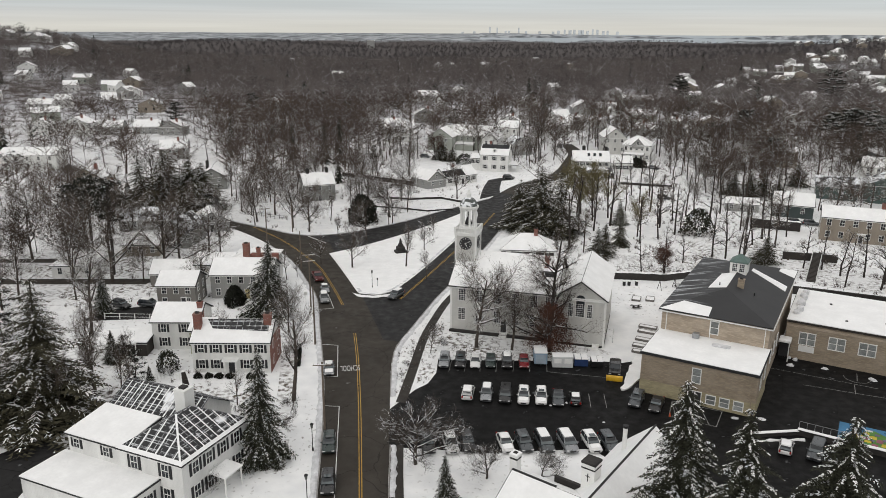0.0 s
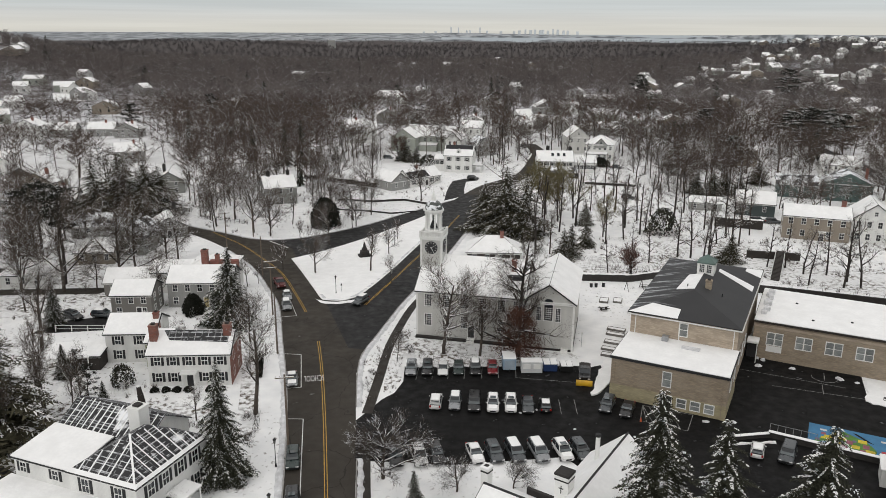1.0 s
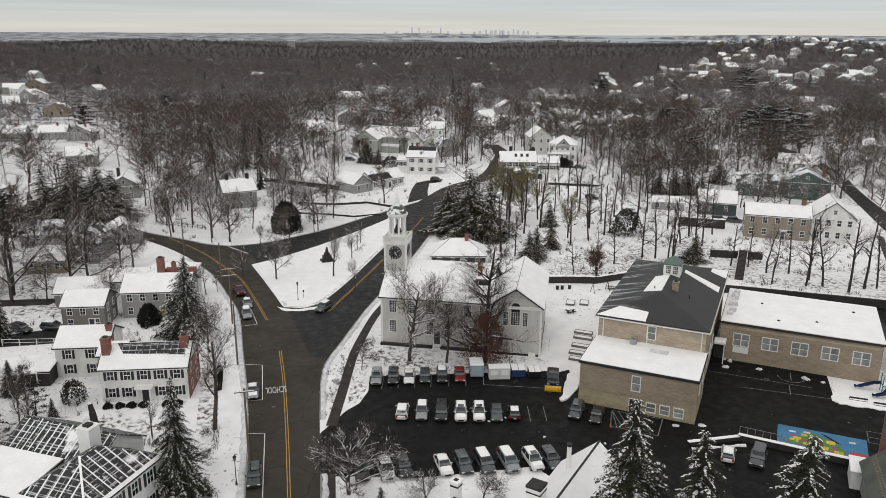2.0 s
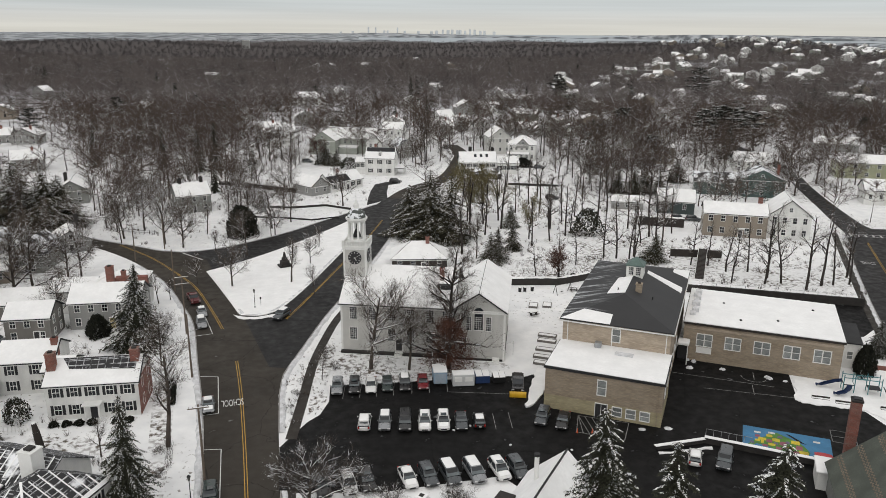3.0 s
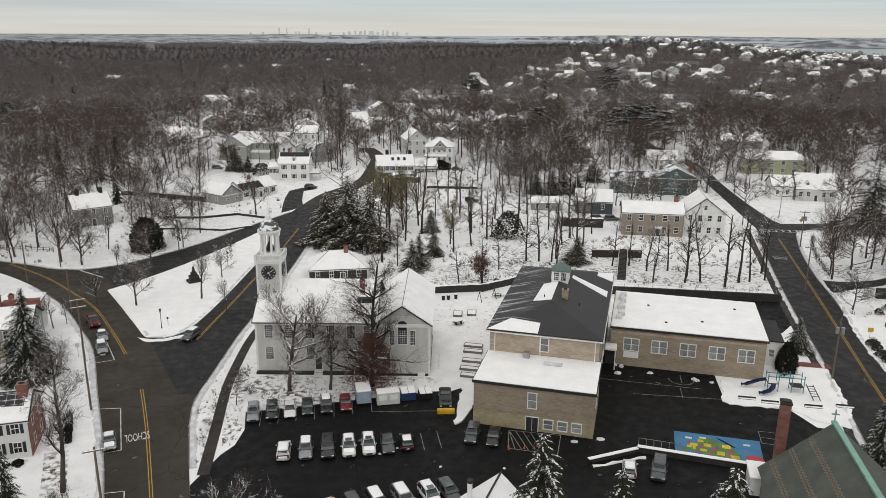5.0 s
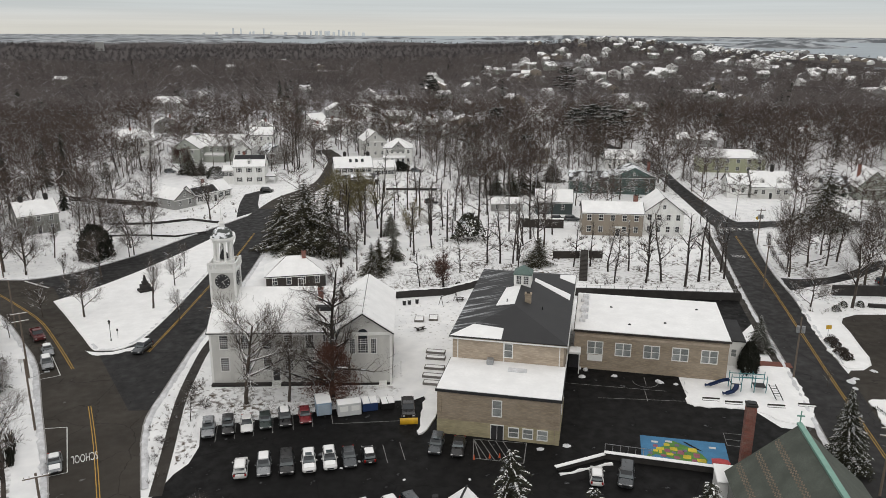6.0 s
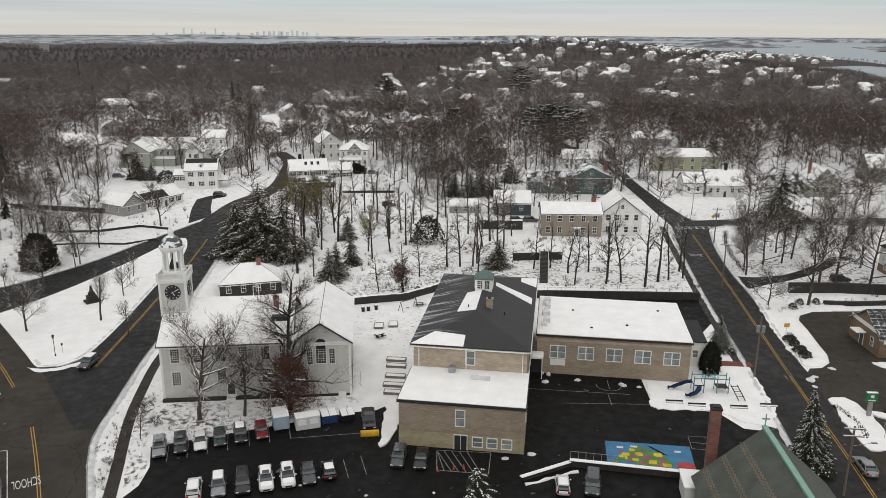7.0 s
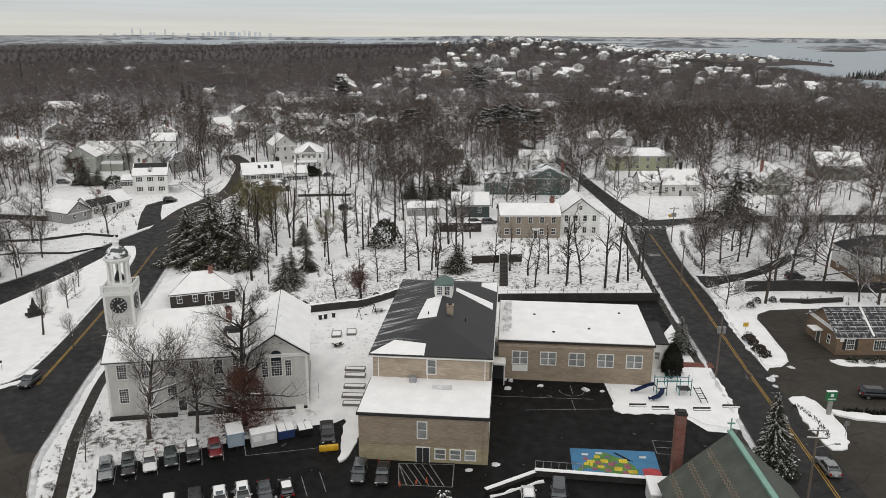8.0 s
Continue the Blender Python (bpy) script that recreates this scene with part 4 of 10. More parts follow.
def conifer_maker(kinds, needle):
    out = []
    for kw in kinds:
        wood, (v, f), (sv, sf) = spruce(**kw)
        out.append((array_mesh("trunk", wood.v, wood.f, BARK_DARK), array_mesh("crown", v, f, needle), array_mesh("bough_snow", sv, sf, SNOW)))
    return out


def white_pine(seed, height=10.0, width=0.30, bare=0.3, boughs=30, clumps=4, per=42, snowy=0.4):
    """A broad pine: rising limbs that carry flat plates of needles, snow on the plates."""
    rng = random.Random(seed)
    wood = Twigs()
    stem = wood.limb(Vector((0, 0, -0.15)), Vector((0, 0, 1)), height * 0.95, height * 0.018, 8, rng, 0.1, 6, 0.05)
    v, f, sv, sf = [], [], [], []
    for i in range(boughs):
        k = i / boughs
        z = height * (bare + (0.96 - bare) * k)
        at = stem[min(7, int(z / height * 8))][0]
        a = i * 2.39996 + rng.uniform(-0.5, 0.5)
        ln = height * width * (0.62 + 0.9 * k if k < 0.4 else 0.98 * (1.04 - k) ** 0.5 * 1.27) * rng.uniform(0.55, 1.15)
        out = Vector((math.cos(a), math.sin(a), rng.uniform(0.0, 0.35)))
        tip = Vector((at.x, at.y, z)) + out * ln
        wood.tube(Vector((at.x, at.y, z)), tip, height * 0.006, height * 0.002, 3)
        for c in range(clumps):
            u = rng.uniform(0.35, 1.0)
            mid_ = Vector((at.x, at.y, z)) + out * ln * u + Vector((rng.gauss(0, 0.2), rng.gauss(0, 0.2), rng.uniform(-0.05, 0.2)))
            rc = rng.uniform(0.35, 0.75)
            for _ in range(per):
                p = mid_ + Vector((rng.gauss(0, 0.45) * rc, rng.gauss(0, 0.45) * rc, rng.gauss(0, 0.26) * rc))
                n = len(v)
                for _ in range(3):
                    v.append(p + Vector((rng.uniform(-1, 1), rng.uniform(-1, 1), rng.uniform(-0.7, 0.9))) * 0.15)
                f.append((n, n + 1, n + 2))
            if rng.random() < snowy * 1.4:
                for _ in range(int(per * snowy)):
                    p = mid_ + Vector((rng.gauss(0, 0.42) * rc, rng.gauss(0, 0.42) * rc, rc * rng.uniform(0.3, 0.62)))
                    n = len(sv)
                    for _ in range(3):
                        sv.append(p + Vector((rng.uniform(-1, 1), rng.uniform(-1, 1), rng.uniform(-0.3, 0.3))) * 0.12)
                    sf.append((n, n + 1, n + 2))
    return wood, (v, f), (sv, sf)


def pine_maker(kinds):
    out = []
    for kw in kinds:
        wood, (v, f), (sv, sf) = white_pine(**kw)
        out.append((array_mesh("trunk", wood.v, wood.f, BARK_DARK), array_mesh("crown", v, f, NEEDLES_DARK), array_mesh("bough_snow", sv, sf, SNOW)))
    return out


def bush_mesh(seed, needle, n=1400, flat=0.75):
    """A rounded evergreen of many small sprays over an inner stem."""
    rng = random.Random(seed)
    v, f = [], []
    for i in range(n):
        a, u = rng.uniform(0, 6.283), rng.uniform(0.02, 1)
        lump = 1 + 0.18 * math.sin(3 * a + seed) + 0.12 * math.sin(5 * a + 7 * u)
        rad = lump * math.sqrt(max(0.0, 1 - (u * 0.98) ** 2)) * rng.uniform(0.72, 1.05)
        p = Vector((math.cos(a) * rad, math.sin(a) * rad, u * flat * 2 * rng.uniform(0.85, 1.0)))
        s = rng.uniform(0.06, 0.15)
        base = len(v)
        for _ in range(3):
            v.append(p + Vector((rng.uniform(-s, s), rng.uniform(-s, s), rng.uniform(-s, s) * 0.8)))
        f.append((base, base + 1, base + 2))
    return array_mesh("crown", v, f, needle)


OAKS = tree_maker([dict(seed=11 + i, spread=0.95 + 0.12 * (i % 3), limbs=11 + i % 3, fork=0.22 + 0.05 * (i % 2), crook=0.12, twig=0.0125) for i in range(5)], BARK, TWIGS)
SLIM = tree_maker([dict(seed=31 + i, spread=0.72, limbs=9, fork=0.40, density=0.7, twig=0.012, leader=0.82, reach=0.8, crook=0.10) for i in range(4)], BARK, TWIGS)
POLES = tree_maker([dict(seed=131 + i, spread=(0.6, 0.95, 0.75, 1.1)[i % 4], limbs=(6, 9, 7, 11)[i % 4], fork=(0.35, 0.22, 0.45, 0.3)[i % 4], density=0.7, twig=0.0105, leader=0.95, reach=(0.45, 0.6, 0.5, 0.42)[i % 4], taper=0.45, share=0.3, crook=(0.05, 0.13, 0.09)[i % 3], lift=(0.02, 0.06, 0.0)[i % 3], per=2) for i in range(8)], BARK_DARK, TWIGS)
PIN_OAK = tree_maker([dict(seed=141, spread=1.05, limbs=30, fork=0.10, density=1.2, twig=0.0115, leader=0.97, reach=0.85, taper=0.85, share=0.3, lift=0.045)], BARK_DARK, TWIGS)
ROUND = tree_maker([dict(seed=51 + i, spread=1.0, limbs=17, fork=0.22, share=0.5, leader=0.62, reach=0.9, density=1.4, twig=0.011, lift=0.10, crook=0.14) for i in range(2)], BARK, BARK_FROST)
RUSSET = tree_maker([dict(seed=61, spread=0.8, limbs=11, fork=0.12, density=1.7, twig=0.024), dict(seed=62, spread=0.8, limbs=10, fork=0.15, density=1.7, twig=0.024)], BARK_DARK, BARK_RED)
WILLOW = tree_maker([dict(seed=71 + i, spread=0.7, limbs=13, fork=0.2, density=1.5, twig=0.012, leader=0.85, reach=0.85, share=0.1) for i in range(3)], BARK_DARK, BARK_GREEN)
SPRUCE = conifer_maker([dict(seed=81, width=0.26, tiers=48, sprays=12), dict(seed=82, width=0.21, tiers=48, sprays=12, ragged=0.5), dict(seed=83, width=0.27, tiers=44, sprays=12)], NEEDLES)
HEMLOCK = conifer_maker([dict(seed=85, width=0.46, tiers=27, ragged=0.75, droop=0.2, sprays=19, fine=3), dict(seed=86, width=0.42, tiers=24, ragged=0.8, droop=0.26, sprays=19, fine=3), dict(seed=94, width=0.5, tiers=29, ragged=0.8, droop=0.15, sprays=18, fine=3)], NEEDLES_BROWN)
PINE = pine_maker([dict(seed=88, bare=0.35, boughs=26), dict(seed=89, width=0.34, bare=0.30, boughs=26, snowy=0.3), dict(seed=90, width=0.42, bare=0.16, boughs=32, clumps=5, snowy=0.6)])
TALL_PINE = pine_maker([dict(seed=91, width=0.22, bare=0.50, boughs=18, snowy=0.3), dict(seed=93, width=0.20, bare=0.56, boughs=15, snowy=0.3)])
BUSH = [bush_mesh(90 + i, NEEDLES, 1500) for i in range(2)] + [bush_mesh(95, NEEDLES_DARK, 5200), bush_mesh(96, BARK_FROST, 3600)]

trees = random.Random(17)
BIG_OAKS = [(-50, 230, 14), (-24, 199, 13), (-41, 208, 14), (-25, 174, 11.5), (-8, 189, 8.5), (-18, 218, 10), (-66, 232, 11), (-72, 226, 11), (-33, 177, 8)]
for x, y, h in BIG_OAKS:
    plant(trees.choice(OAKS), x, y, h, 10, "bare_tree", "large leafless deciduous tree with snow-dusted limbs", "tree", trees, "bare trees")
plant(OAKS[1], 2.6, 126.8, 18.5, 10, "bare_tree", "large leafless maple before the church wall", "tree", trees, "bare trees", wide=1.05)
plant(SLIM[0], -26.6, 106.0, 16.0, 10, "bare_tree", "leafless street tree with snow along its limbs", "tree", trees, "bare trees", wide=1.2)
plant(SLIM[2], 8.9, 125.6, 12.0, 10, "bare_tree", "crooked forked leafless tree before the church", "tree", trees, "bare trees", wide=1.2)
for x, y, h, w in ((-7.2, 88.3, 10.5, 1.45), (2, 85, 6, 1.3), (9, 85, 4.5, 1.3)):
    plant(trees.choice(ROUND), x, y, h, 10, "bare_tree", "low broad leafless tree with snowy spreading limbs", "tree", trees, "bare trees", wide=w)
oak = plant(PIN_OAK[0], 15.6, 125.0, 21.5, 10, "oak_tree", "tall oak holding russet leaves on its lower twigs", "tree", trees, wide=1.0)


def leaf_cloud(n, seed, z0, z1, r0, r1):
    """Withered leaves hanging in tufts round a stem."""
    rng = random.Random(seed)
    v, f = [], []
    tufts = []
    for _ in range(n // 40):
        k, a = rng.random() ** 1.3, rng.uniform(0, 6.283)
        rad = (r0 + (r1 - r0) * k) * rng.random() ** 0.6
        tufts.append(Vector((math.cos(a) * rad, math.sin(a) * rad, z0 + (z1 - z0) * k)))
    for i in range(n):
        c = tufts[i % len(tufts)] + Vector((rng.gauss(0, 0.22), rng.gauss(0, 0.22), rng.gauss(0, 0.15)))
        k = len(v)
        for _ in range(3):
            v.append(c + Vector((rng.uniform(-0.065, 0.065), rng.uniform(-0.065, 0.065), rng.uniform(-0.065, 0.065))))
        f.append((k, k + 1, k + 2))
    return array_mesh("leaves", v, f, LEAVES_RUST)


part_mesh("leaves", leaf_cloud(15000, 9, 0.6, 4.2, 2.1, 0.8), oak, label="withered rust-brown leaves")
for x, y, h in ((-7, 166, 7), (-39, 165, 7), (-6, 203, 6.5), (-19, 216, 8), (-5.6, 124, 5), (92.5, 104, 3.2), (21, 187, 6), (-32, 202, 6), (-37, 167, 5)):
    plant(trees.choice(SLIM), x, y, h, 10, "young_tree", "slender young leafless tree standing in snow", "tree", trees, "young trees")
BACK_ROW = [(31, 201, 17), (35, 206, 16), (40, 210, 16), (46, 216, 16), (55, 235, 11), (50, 197, 12), (56, 201, 14), (62, 206, 14), (71, 182, 12), (73, 184, 14), (85, 202, 18), (94, 213, 17), (84, 175, 11), (88, 174, 11), (90, 169, 11), (95, 168, 12), (97, 163, 15), (98, 159, 16), (101, 154, 16), (109, 156, 13), (113, 156, 12), (87, 161, 11), (94, 159, 15), (106, 156, 15), (116, 161, 13), (44, 172, 8), (49, 170, 11), (56, 179, 9), (65, 184, 13), (68, 183, 14), (76, 190, 12), (80, 196, 13), (60, 214, 13), (66, 222, 14), (72, 228, 13), (78, 224, 15), (84, 232, 14)]
for x, y, h in BACK_ROW:
    plant(trees.choice(POLES), x, y, h * 1.08, 10, "bare_tree", "tall slender leafless tree rising from snow", "tree", trees, "bare trees behind the school", wide=trees.uniform(0.8, 1.15))
for x, y, h in ((35.5, 236, 17), (40, 231, 17.5), (44, 233, 17), (47.5, 226, 16), (42, 222, 15.5), (38, 226, 16), (51, 204, 13)):
    plant(trees.choice(WILLOW), x, y, h, 10, "bare_tree", "leafless tree with olive-tinted fine twigs", "tree", trees, "bare trees behind the church", wide=0.95)
EAST_TREES = [(128.7, 152.7, 16), (117.8, 134.4, 10), (139.5, 141.2, 19), (143.1, 140.2, 20), (150.2, 137.0, 20), (145.0, 124.0, 13), (147.5, 121.2, 17), (159, 147, 16), (171, 147, 15), (191, 155, 14), (144, 170, 18), (150, 165, 15), (133, 158, 13), (162, 160, 17), (178, 166, 17), (205, 160, 16)]
for x, y, h in EAST_TREES:
    plant(trees.choice(OAKS), x, y, h, 10, "bare_tree", "tall leafless street-side tree with dark limbs", "tree", trees, "bare trees by the east street", wide=0.95)
for x, y, h, w in ((158.5, 247, 15, 1.35), (136, 240, 13, 1.1), (127, 244, 14, 1.0), (149, 239.5, 11, 1.0), (117, 236, 13, 0.9), (166, 262, 14, 1.2)):
    plant(trees.choice(OAKS), x, y, h, 10, "bare_tree", "spreading leafless oak with snow along its limbs", "tree", trees, "bare trees by the east street", wide=w)
WEST_TREES = [(-69, 171, 20), (-67, 176, 17), (-71, 163, 10), (-56, 158, 11), (-86, 171, 22), (-78, 163, 22), (-87, 163, 20), (-96, 178, 17), (-105, 165, 16), (-92, 150, 15), (-100, 140, 14), (-110, 185, 18), (-84, 190, 15), (-73, 190, 14), (-95, 205, 16), (-60, 186, 13)]
for x, y, h in WEST_TREES:
    plant(trees.choice(OAKS), x, y, h, 10, "bare_tree", "tall dark leafless tree among old houses", "tree", trees, "bare trees among the houses")
for x, y, h in ((-3.0, 333, 10), (1.5, 329, 7)):
    plant(trees.choice(HEMLOCK), x, y, h, 10, "hemlock_tree", "dark hemlock beside the sage house", "tree", trees, "hemlocks")
for x, y, h in ((-89, 232, 20), (-97, 234, 18), (-82.5, 234, 17), (-92, 241, 18), (-79, 237, 15)):
    plant(trees.choice(HEMLOCK), x, y, h, 10, "hemlock_tree", "broad dark cedar with snow along its drooping limbs", "tree", trees, "hemlocks", wide=1.15)
BROAD = conifer_maker([dict(seed=84, width=0.40, tiers=46, sprays=20, ragged=0.6, fine=3, droop=0.32), dict(seed=87, width=0.36, tiers=44, sprays=20, ragged=0.65, fine=3, droop=0.3)], NEEDLES)
for i, (x, y, h) in enumerate(((20.9, 66.9, 22.3), (23.1, 57.0, 24.4), (29.4, 55.5, 25.2))):
    plant(BROAD[i % 2], x, y, h, 10, "spruce_tree", "broad dark spruce with snow on its boughs", "tree", trees, "spruces", wide=0.8)
plant(BROAD[0], 92.4, 119.8, 6.6, 10, "spruce_tree", "broad young spruce with heavy snow beside the school", "tree", trees, "spruces")
for x, y, h, w in ((-27.6, 89.2, 16.5, 0.62), (-38.3, 142, 16, 0.85)):
    plant(trees.choice(BROAD), x, y, h, 10, "spruce_tree", "tall ragged spruce with snow on its boughs", "tree", trees, "spruces", wide=w)
for x, y, h in ((-3, 77.2, 8), (76.0, 84.0, 11.5), (-71, 142, 10), (-60, 120, 6), (-50, 110, 4)):
    plant(trees.choice(SPRUCE), x, y, h, 10, "spruce_tree", "dark green spruce with snow on its boughs", "tree", trees, "spruces")
for x, y, h in ((24.5, 209, 17.5), (29.5, 207, 16.0), (19, 213, 14.5), (21.5, 216, 12.5), (38, 187, 8.5), (36, 184, 8), (-62, 100, 22), (-70, 96, 19), (172, 188, 20), (76.3, 179.3, 7.4), (98.7, 260.8, 8.5), (102.4, 255.5, 9.5), (108.1, 258.6, 9.0), (112.5, 256, 8), (229, 302.4, 11), (236, 300, 9.5), (243, 297.8, 11), (128, 276, 10), (116, 330, 12)):
    plant(trees.choice(HEMLOCK), x, y, h, 10 if x < 20 or x > 34 else 9, "hemlock_tree", "broad dark hemlock dusted with snow", "tree", trees, "hemlocks")
for x, y, h in ((-78, 120, 9), (-84, 126, 13), (-90, 118, 16), (178, 353, 20), (186, 347, 22), (194, 350, 21), (201, 346, 19), (187, 358, 21), (177, 589, 24), (184, 596, 21), (318, 634, 26), (-150, 420, 17), (-118, 470, 18), (150, 392, 17), (158, 402, 16), (128, 300, 15), (262, 352, 15)):
    plant(PINE[2] if 170 < x < 205 and y < 360 else trees.choice(PINE), x, y, h, 10, "pine_tree", "rugged dark white pine with snow on its plates of needles", "tree", trees, "pines", wide=trees.uniform(0.95, 1.25))
for i, (x, y, h) in enumerate(((-89.4, 179.6, 22), (-79.8, 168, 23), (-96, 183, 19))):
    plant(TALL_PINE[i % 2], x, y, h, 10, "pine_tree", "tall bare-stemmed pine with a dark crown high up", "tree", trees, "pines")
def bush(x, y, w, h, k, label, name="evergreen_bush"):
    ob = thing(name, label, "bush", "evergreen bushes", "", (x, y, 0), trees.uniform(0, 360))
    ob.scale = (w / 2, w / 2, h / 1.5)
    part_mesh("crown", BUSH[k], ob)
for x, y, h in ((-58.5, 99, 12), (-55.5, 103, 13), (-53, 106, 11), (-57.5, 107.5, 12), (-50.5, 103.5, 9), (-60.5, 112, 13), (-54.5, 112.5, 9), (-64, 118, 12), (-66, 109, 13)):
    plant(trees.choice(SLIM), x, y, h, 10, "bare_tree", "thin leafless tree in the inn's garden", "tree", trees, "garden trees", wide=0.75)
for x, y, h in ((-51.8, 108.6, 7.5), (-56.4, 116.5, 6.5)):
    plant(trees.choice(PINE), x, y, h, 10, "pine_tree", "thin young pine with snowy needles", "tree", trees, "young pines", wide=0.8)
plant(HEMLOCK[1], 44.0, 194.3, 12, 10, "hemlock_tree", "thin ragged hemlock behind the parish house", "tree", trees, "hemlocks", wide=0.5)
plant(HEMLOCK[0], 49.3, 217.3, 7, 10, "hemlock_tree", "small snow-laden hemlock on the slope", "tree", trees, "hemlocks", wide=0.9)
for x, y, h, w in ((91.6, 279.3, 17, 1.0), (93.8, 276, 16, 0.9), (85.4, 287.2, 14, 1.0), (88.5, 268, 15, 0.8), (97, 271, 18, 1.0), (105, 268, 16, 1.0), (181.4, 284.2, 14, 1.5), (168, 244, 12, 1.0), (205, 252, 15, 1.0), (209, 241, 14, 0.9), (193, 262, 13, 1.0), (180, 266, 15, 0.9), (226, 262, 15, 1.0)):
    plant(trees.choice(OAKS), x, y, h, 10, "bare_tree", "dark leafless tree with spreading snow-lined limbs", "tree", trees, "bare trees behind the inn", wide=w)
bush(78.9, 317.4, 8.5, 3.6, 2, "wide dark yew before the white porch")
bush(6.5, 322, 8.0, 4.5, 0, "sprawling evergreen bush bowed under snow")
bush(68.5, 207, 8.5, 7.5, 0, "large rounded evergreen bush topped with snow")
bush(84.0, 112.8, 3.1, 5.4, 2, "dark clipped round yew beside the school")
bush(-27, 218, 8.0, 8.5, 2, "huge dark clipped evergreen on the lawn")
bush(-49.5, 116.5, 3.5, 3.8, 0, "olive shrub against the white house")
bush(-46.6, 148.5, 4.0, 4.2, 2, "dark yew beside the grey house")
for x, y in ((36.5, 170), (52, 169), (60, 171), (121, 131), (124.5, 132.5), (128, 131.5)):
    bush(x, y, 1.8, 1.4, 0, "small snow-capped evergreen shrub")
for x, y in ((116.2, 103.4), (118.4, 102.0), (120.6, 101.4)):
    bush(x, y, 2.0, 1.0, 1, "low clipped shrub buried in snow")
for i in range(6):
    bush(-43.8 + 1.75 * i + (1.6 if i > 3 else 0), 114.2, 1.35, 0.8, 2, "clipped round shrub capped with snow")


def twig_shrub(x, y, w, h, label, name="bare_shrub", k=0):
    ob = thing(name, label, "shrub", "bare shrubs", "", (x, y, 0), trees.uniform(0, 360))
    ob.scale = (w / 10, w / 10, h / 10)
    part_mesh("crown", ROUND[k][1], ob)
for x, y, w, h in ((-27, 103, 2.6, 2.2), (-26, 97, 2.4, 2.8), (-9.6, 118, 2.5, 1.6), (-10.2, 114, 2.2, 1.4), (-8.8, 123, 2, 1.4), (-31, 82, 6, 4), (-33, 74, 5, 4), (32.5, 163, 4, 3), (-4.2, 131, 4.5, 3.5), (-3.5, 126, 3.2, 2.6), (-36.5, 152, 4.5, 3.4), (-34, 147, 4, 3.2)):
    twig_shrub(x, y, w, h, "leafless twiggy shrub dusted with snow", k=trees.randint(0, 1))
plant(SLIM[1], -12.2, 175.0, 11, 10, "bare_tree", "leafless tree beside the monument", "tree", trees, "bare trees", wide=1.1)
plant(RUSSET[1], 48, 168, 8.5, 10, "russet_tree", "small tree holding russet leaves", "tree", trees)
plant(RUSSET[1], -6, 331, 13, 10, "russet_tree", "tree with reddish-brown twigs beside a white house", "tree", trees)

# ---- houses ----
MESHES = {}


def kept(key, make):
    if key not in MESHES:
        MESHES[key] = make()
    return MESHES[key]


def window_meshes(w, h, cols, rows, t=0.085):
    def frame_mesh():
        xs, zs = [-w / 2 - t, -w / 2], [-h / 2 - t, -h / 2]
        for i in range(1, cols):
            c = -w / 2 + w * i / cols
            xs += [c - 0.022, c + 0.022]
        for i in range(1, rows):
            c = -h / 2 + h * i / rows
            k = 0.045 if rows % 2 == 0 and i == rows // 2 else 0.022
            zs += [c - k, c + k]
        xs += [w / 2, w / 2 + t]
        zs += [h / 2, h / 2 + t]
        bm = bmesh.new()
        edge = lambda i, n: i in (0, n - 2)
        grid = [[bm.verts.new((x, 0.0, z)) for z in zs] for x in xs]
        faces = []
        for i in range(len(xs) - 1):
            for j in range(len(zs) - 1):
                if i % 2 == 0 or j % 2 == 0:
                    faces.append((bm.faces.new((grid[i][j], grid[i + 1][j], grid[i + 1][j + 1], grid[i][j + 1])), edge(i, len(xs)) or edge(j, len(zs))))
        for depth, only in ((-0.055, False), (-0.045, True)):
            pick = [f for f, rim in faces if rim or not only]
            made = bmesh.ops.extrude_face_region(bm, geom=pick)["geom"]
            fresh = [g for g in made if isinstance(g, bmesh.types.BMFace)]
            bmesh.ops.translate(bm, vec=(0, depth, 0), verts=[g for g in made if isinstance(g, bmesh.types.BMVert)])
            if not only:
                rims = []
                for f in fresh:
                    c = f.calc_center_median()
                    rims.append((f, abs(c.x) > w / 2 or abs(c.z) > h / 2))
                bmesh.ops.delete(bm, geom=[f for f, rim in faces if f.is_valid and f not in fresh], context="FACES_KEEP_BOUNDARY")
                faces = rims
        return mesh_from("window", bm, TRIM)
    return kept(("win", w, h, cols, rows, t), frame_mesh), kept(("pane", w, h), lambda: mesh_from("pane", boxed(-w / 2, w / 2, -0.03, 0.0, -h / 2, h / 2), GLASS))


def shutter_mesh(w, h):
    def make():
        bm = boxed(-w / 2, w / 2, -0.05, 0.01, -h / 2, h / 2)
        for i in range(1, 8):
            z = -h / 2 + h * i / 8
            box(bm, -w / 2 + 0.04, w / 2 - 0.04, -0.07, -0.05, z - 0.03, z + 0.02)
        return mesh_from("shutter", bm, SHUTTER)
    return kept(("shut", w, h), make)


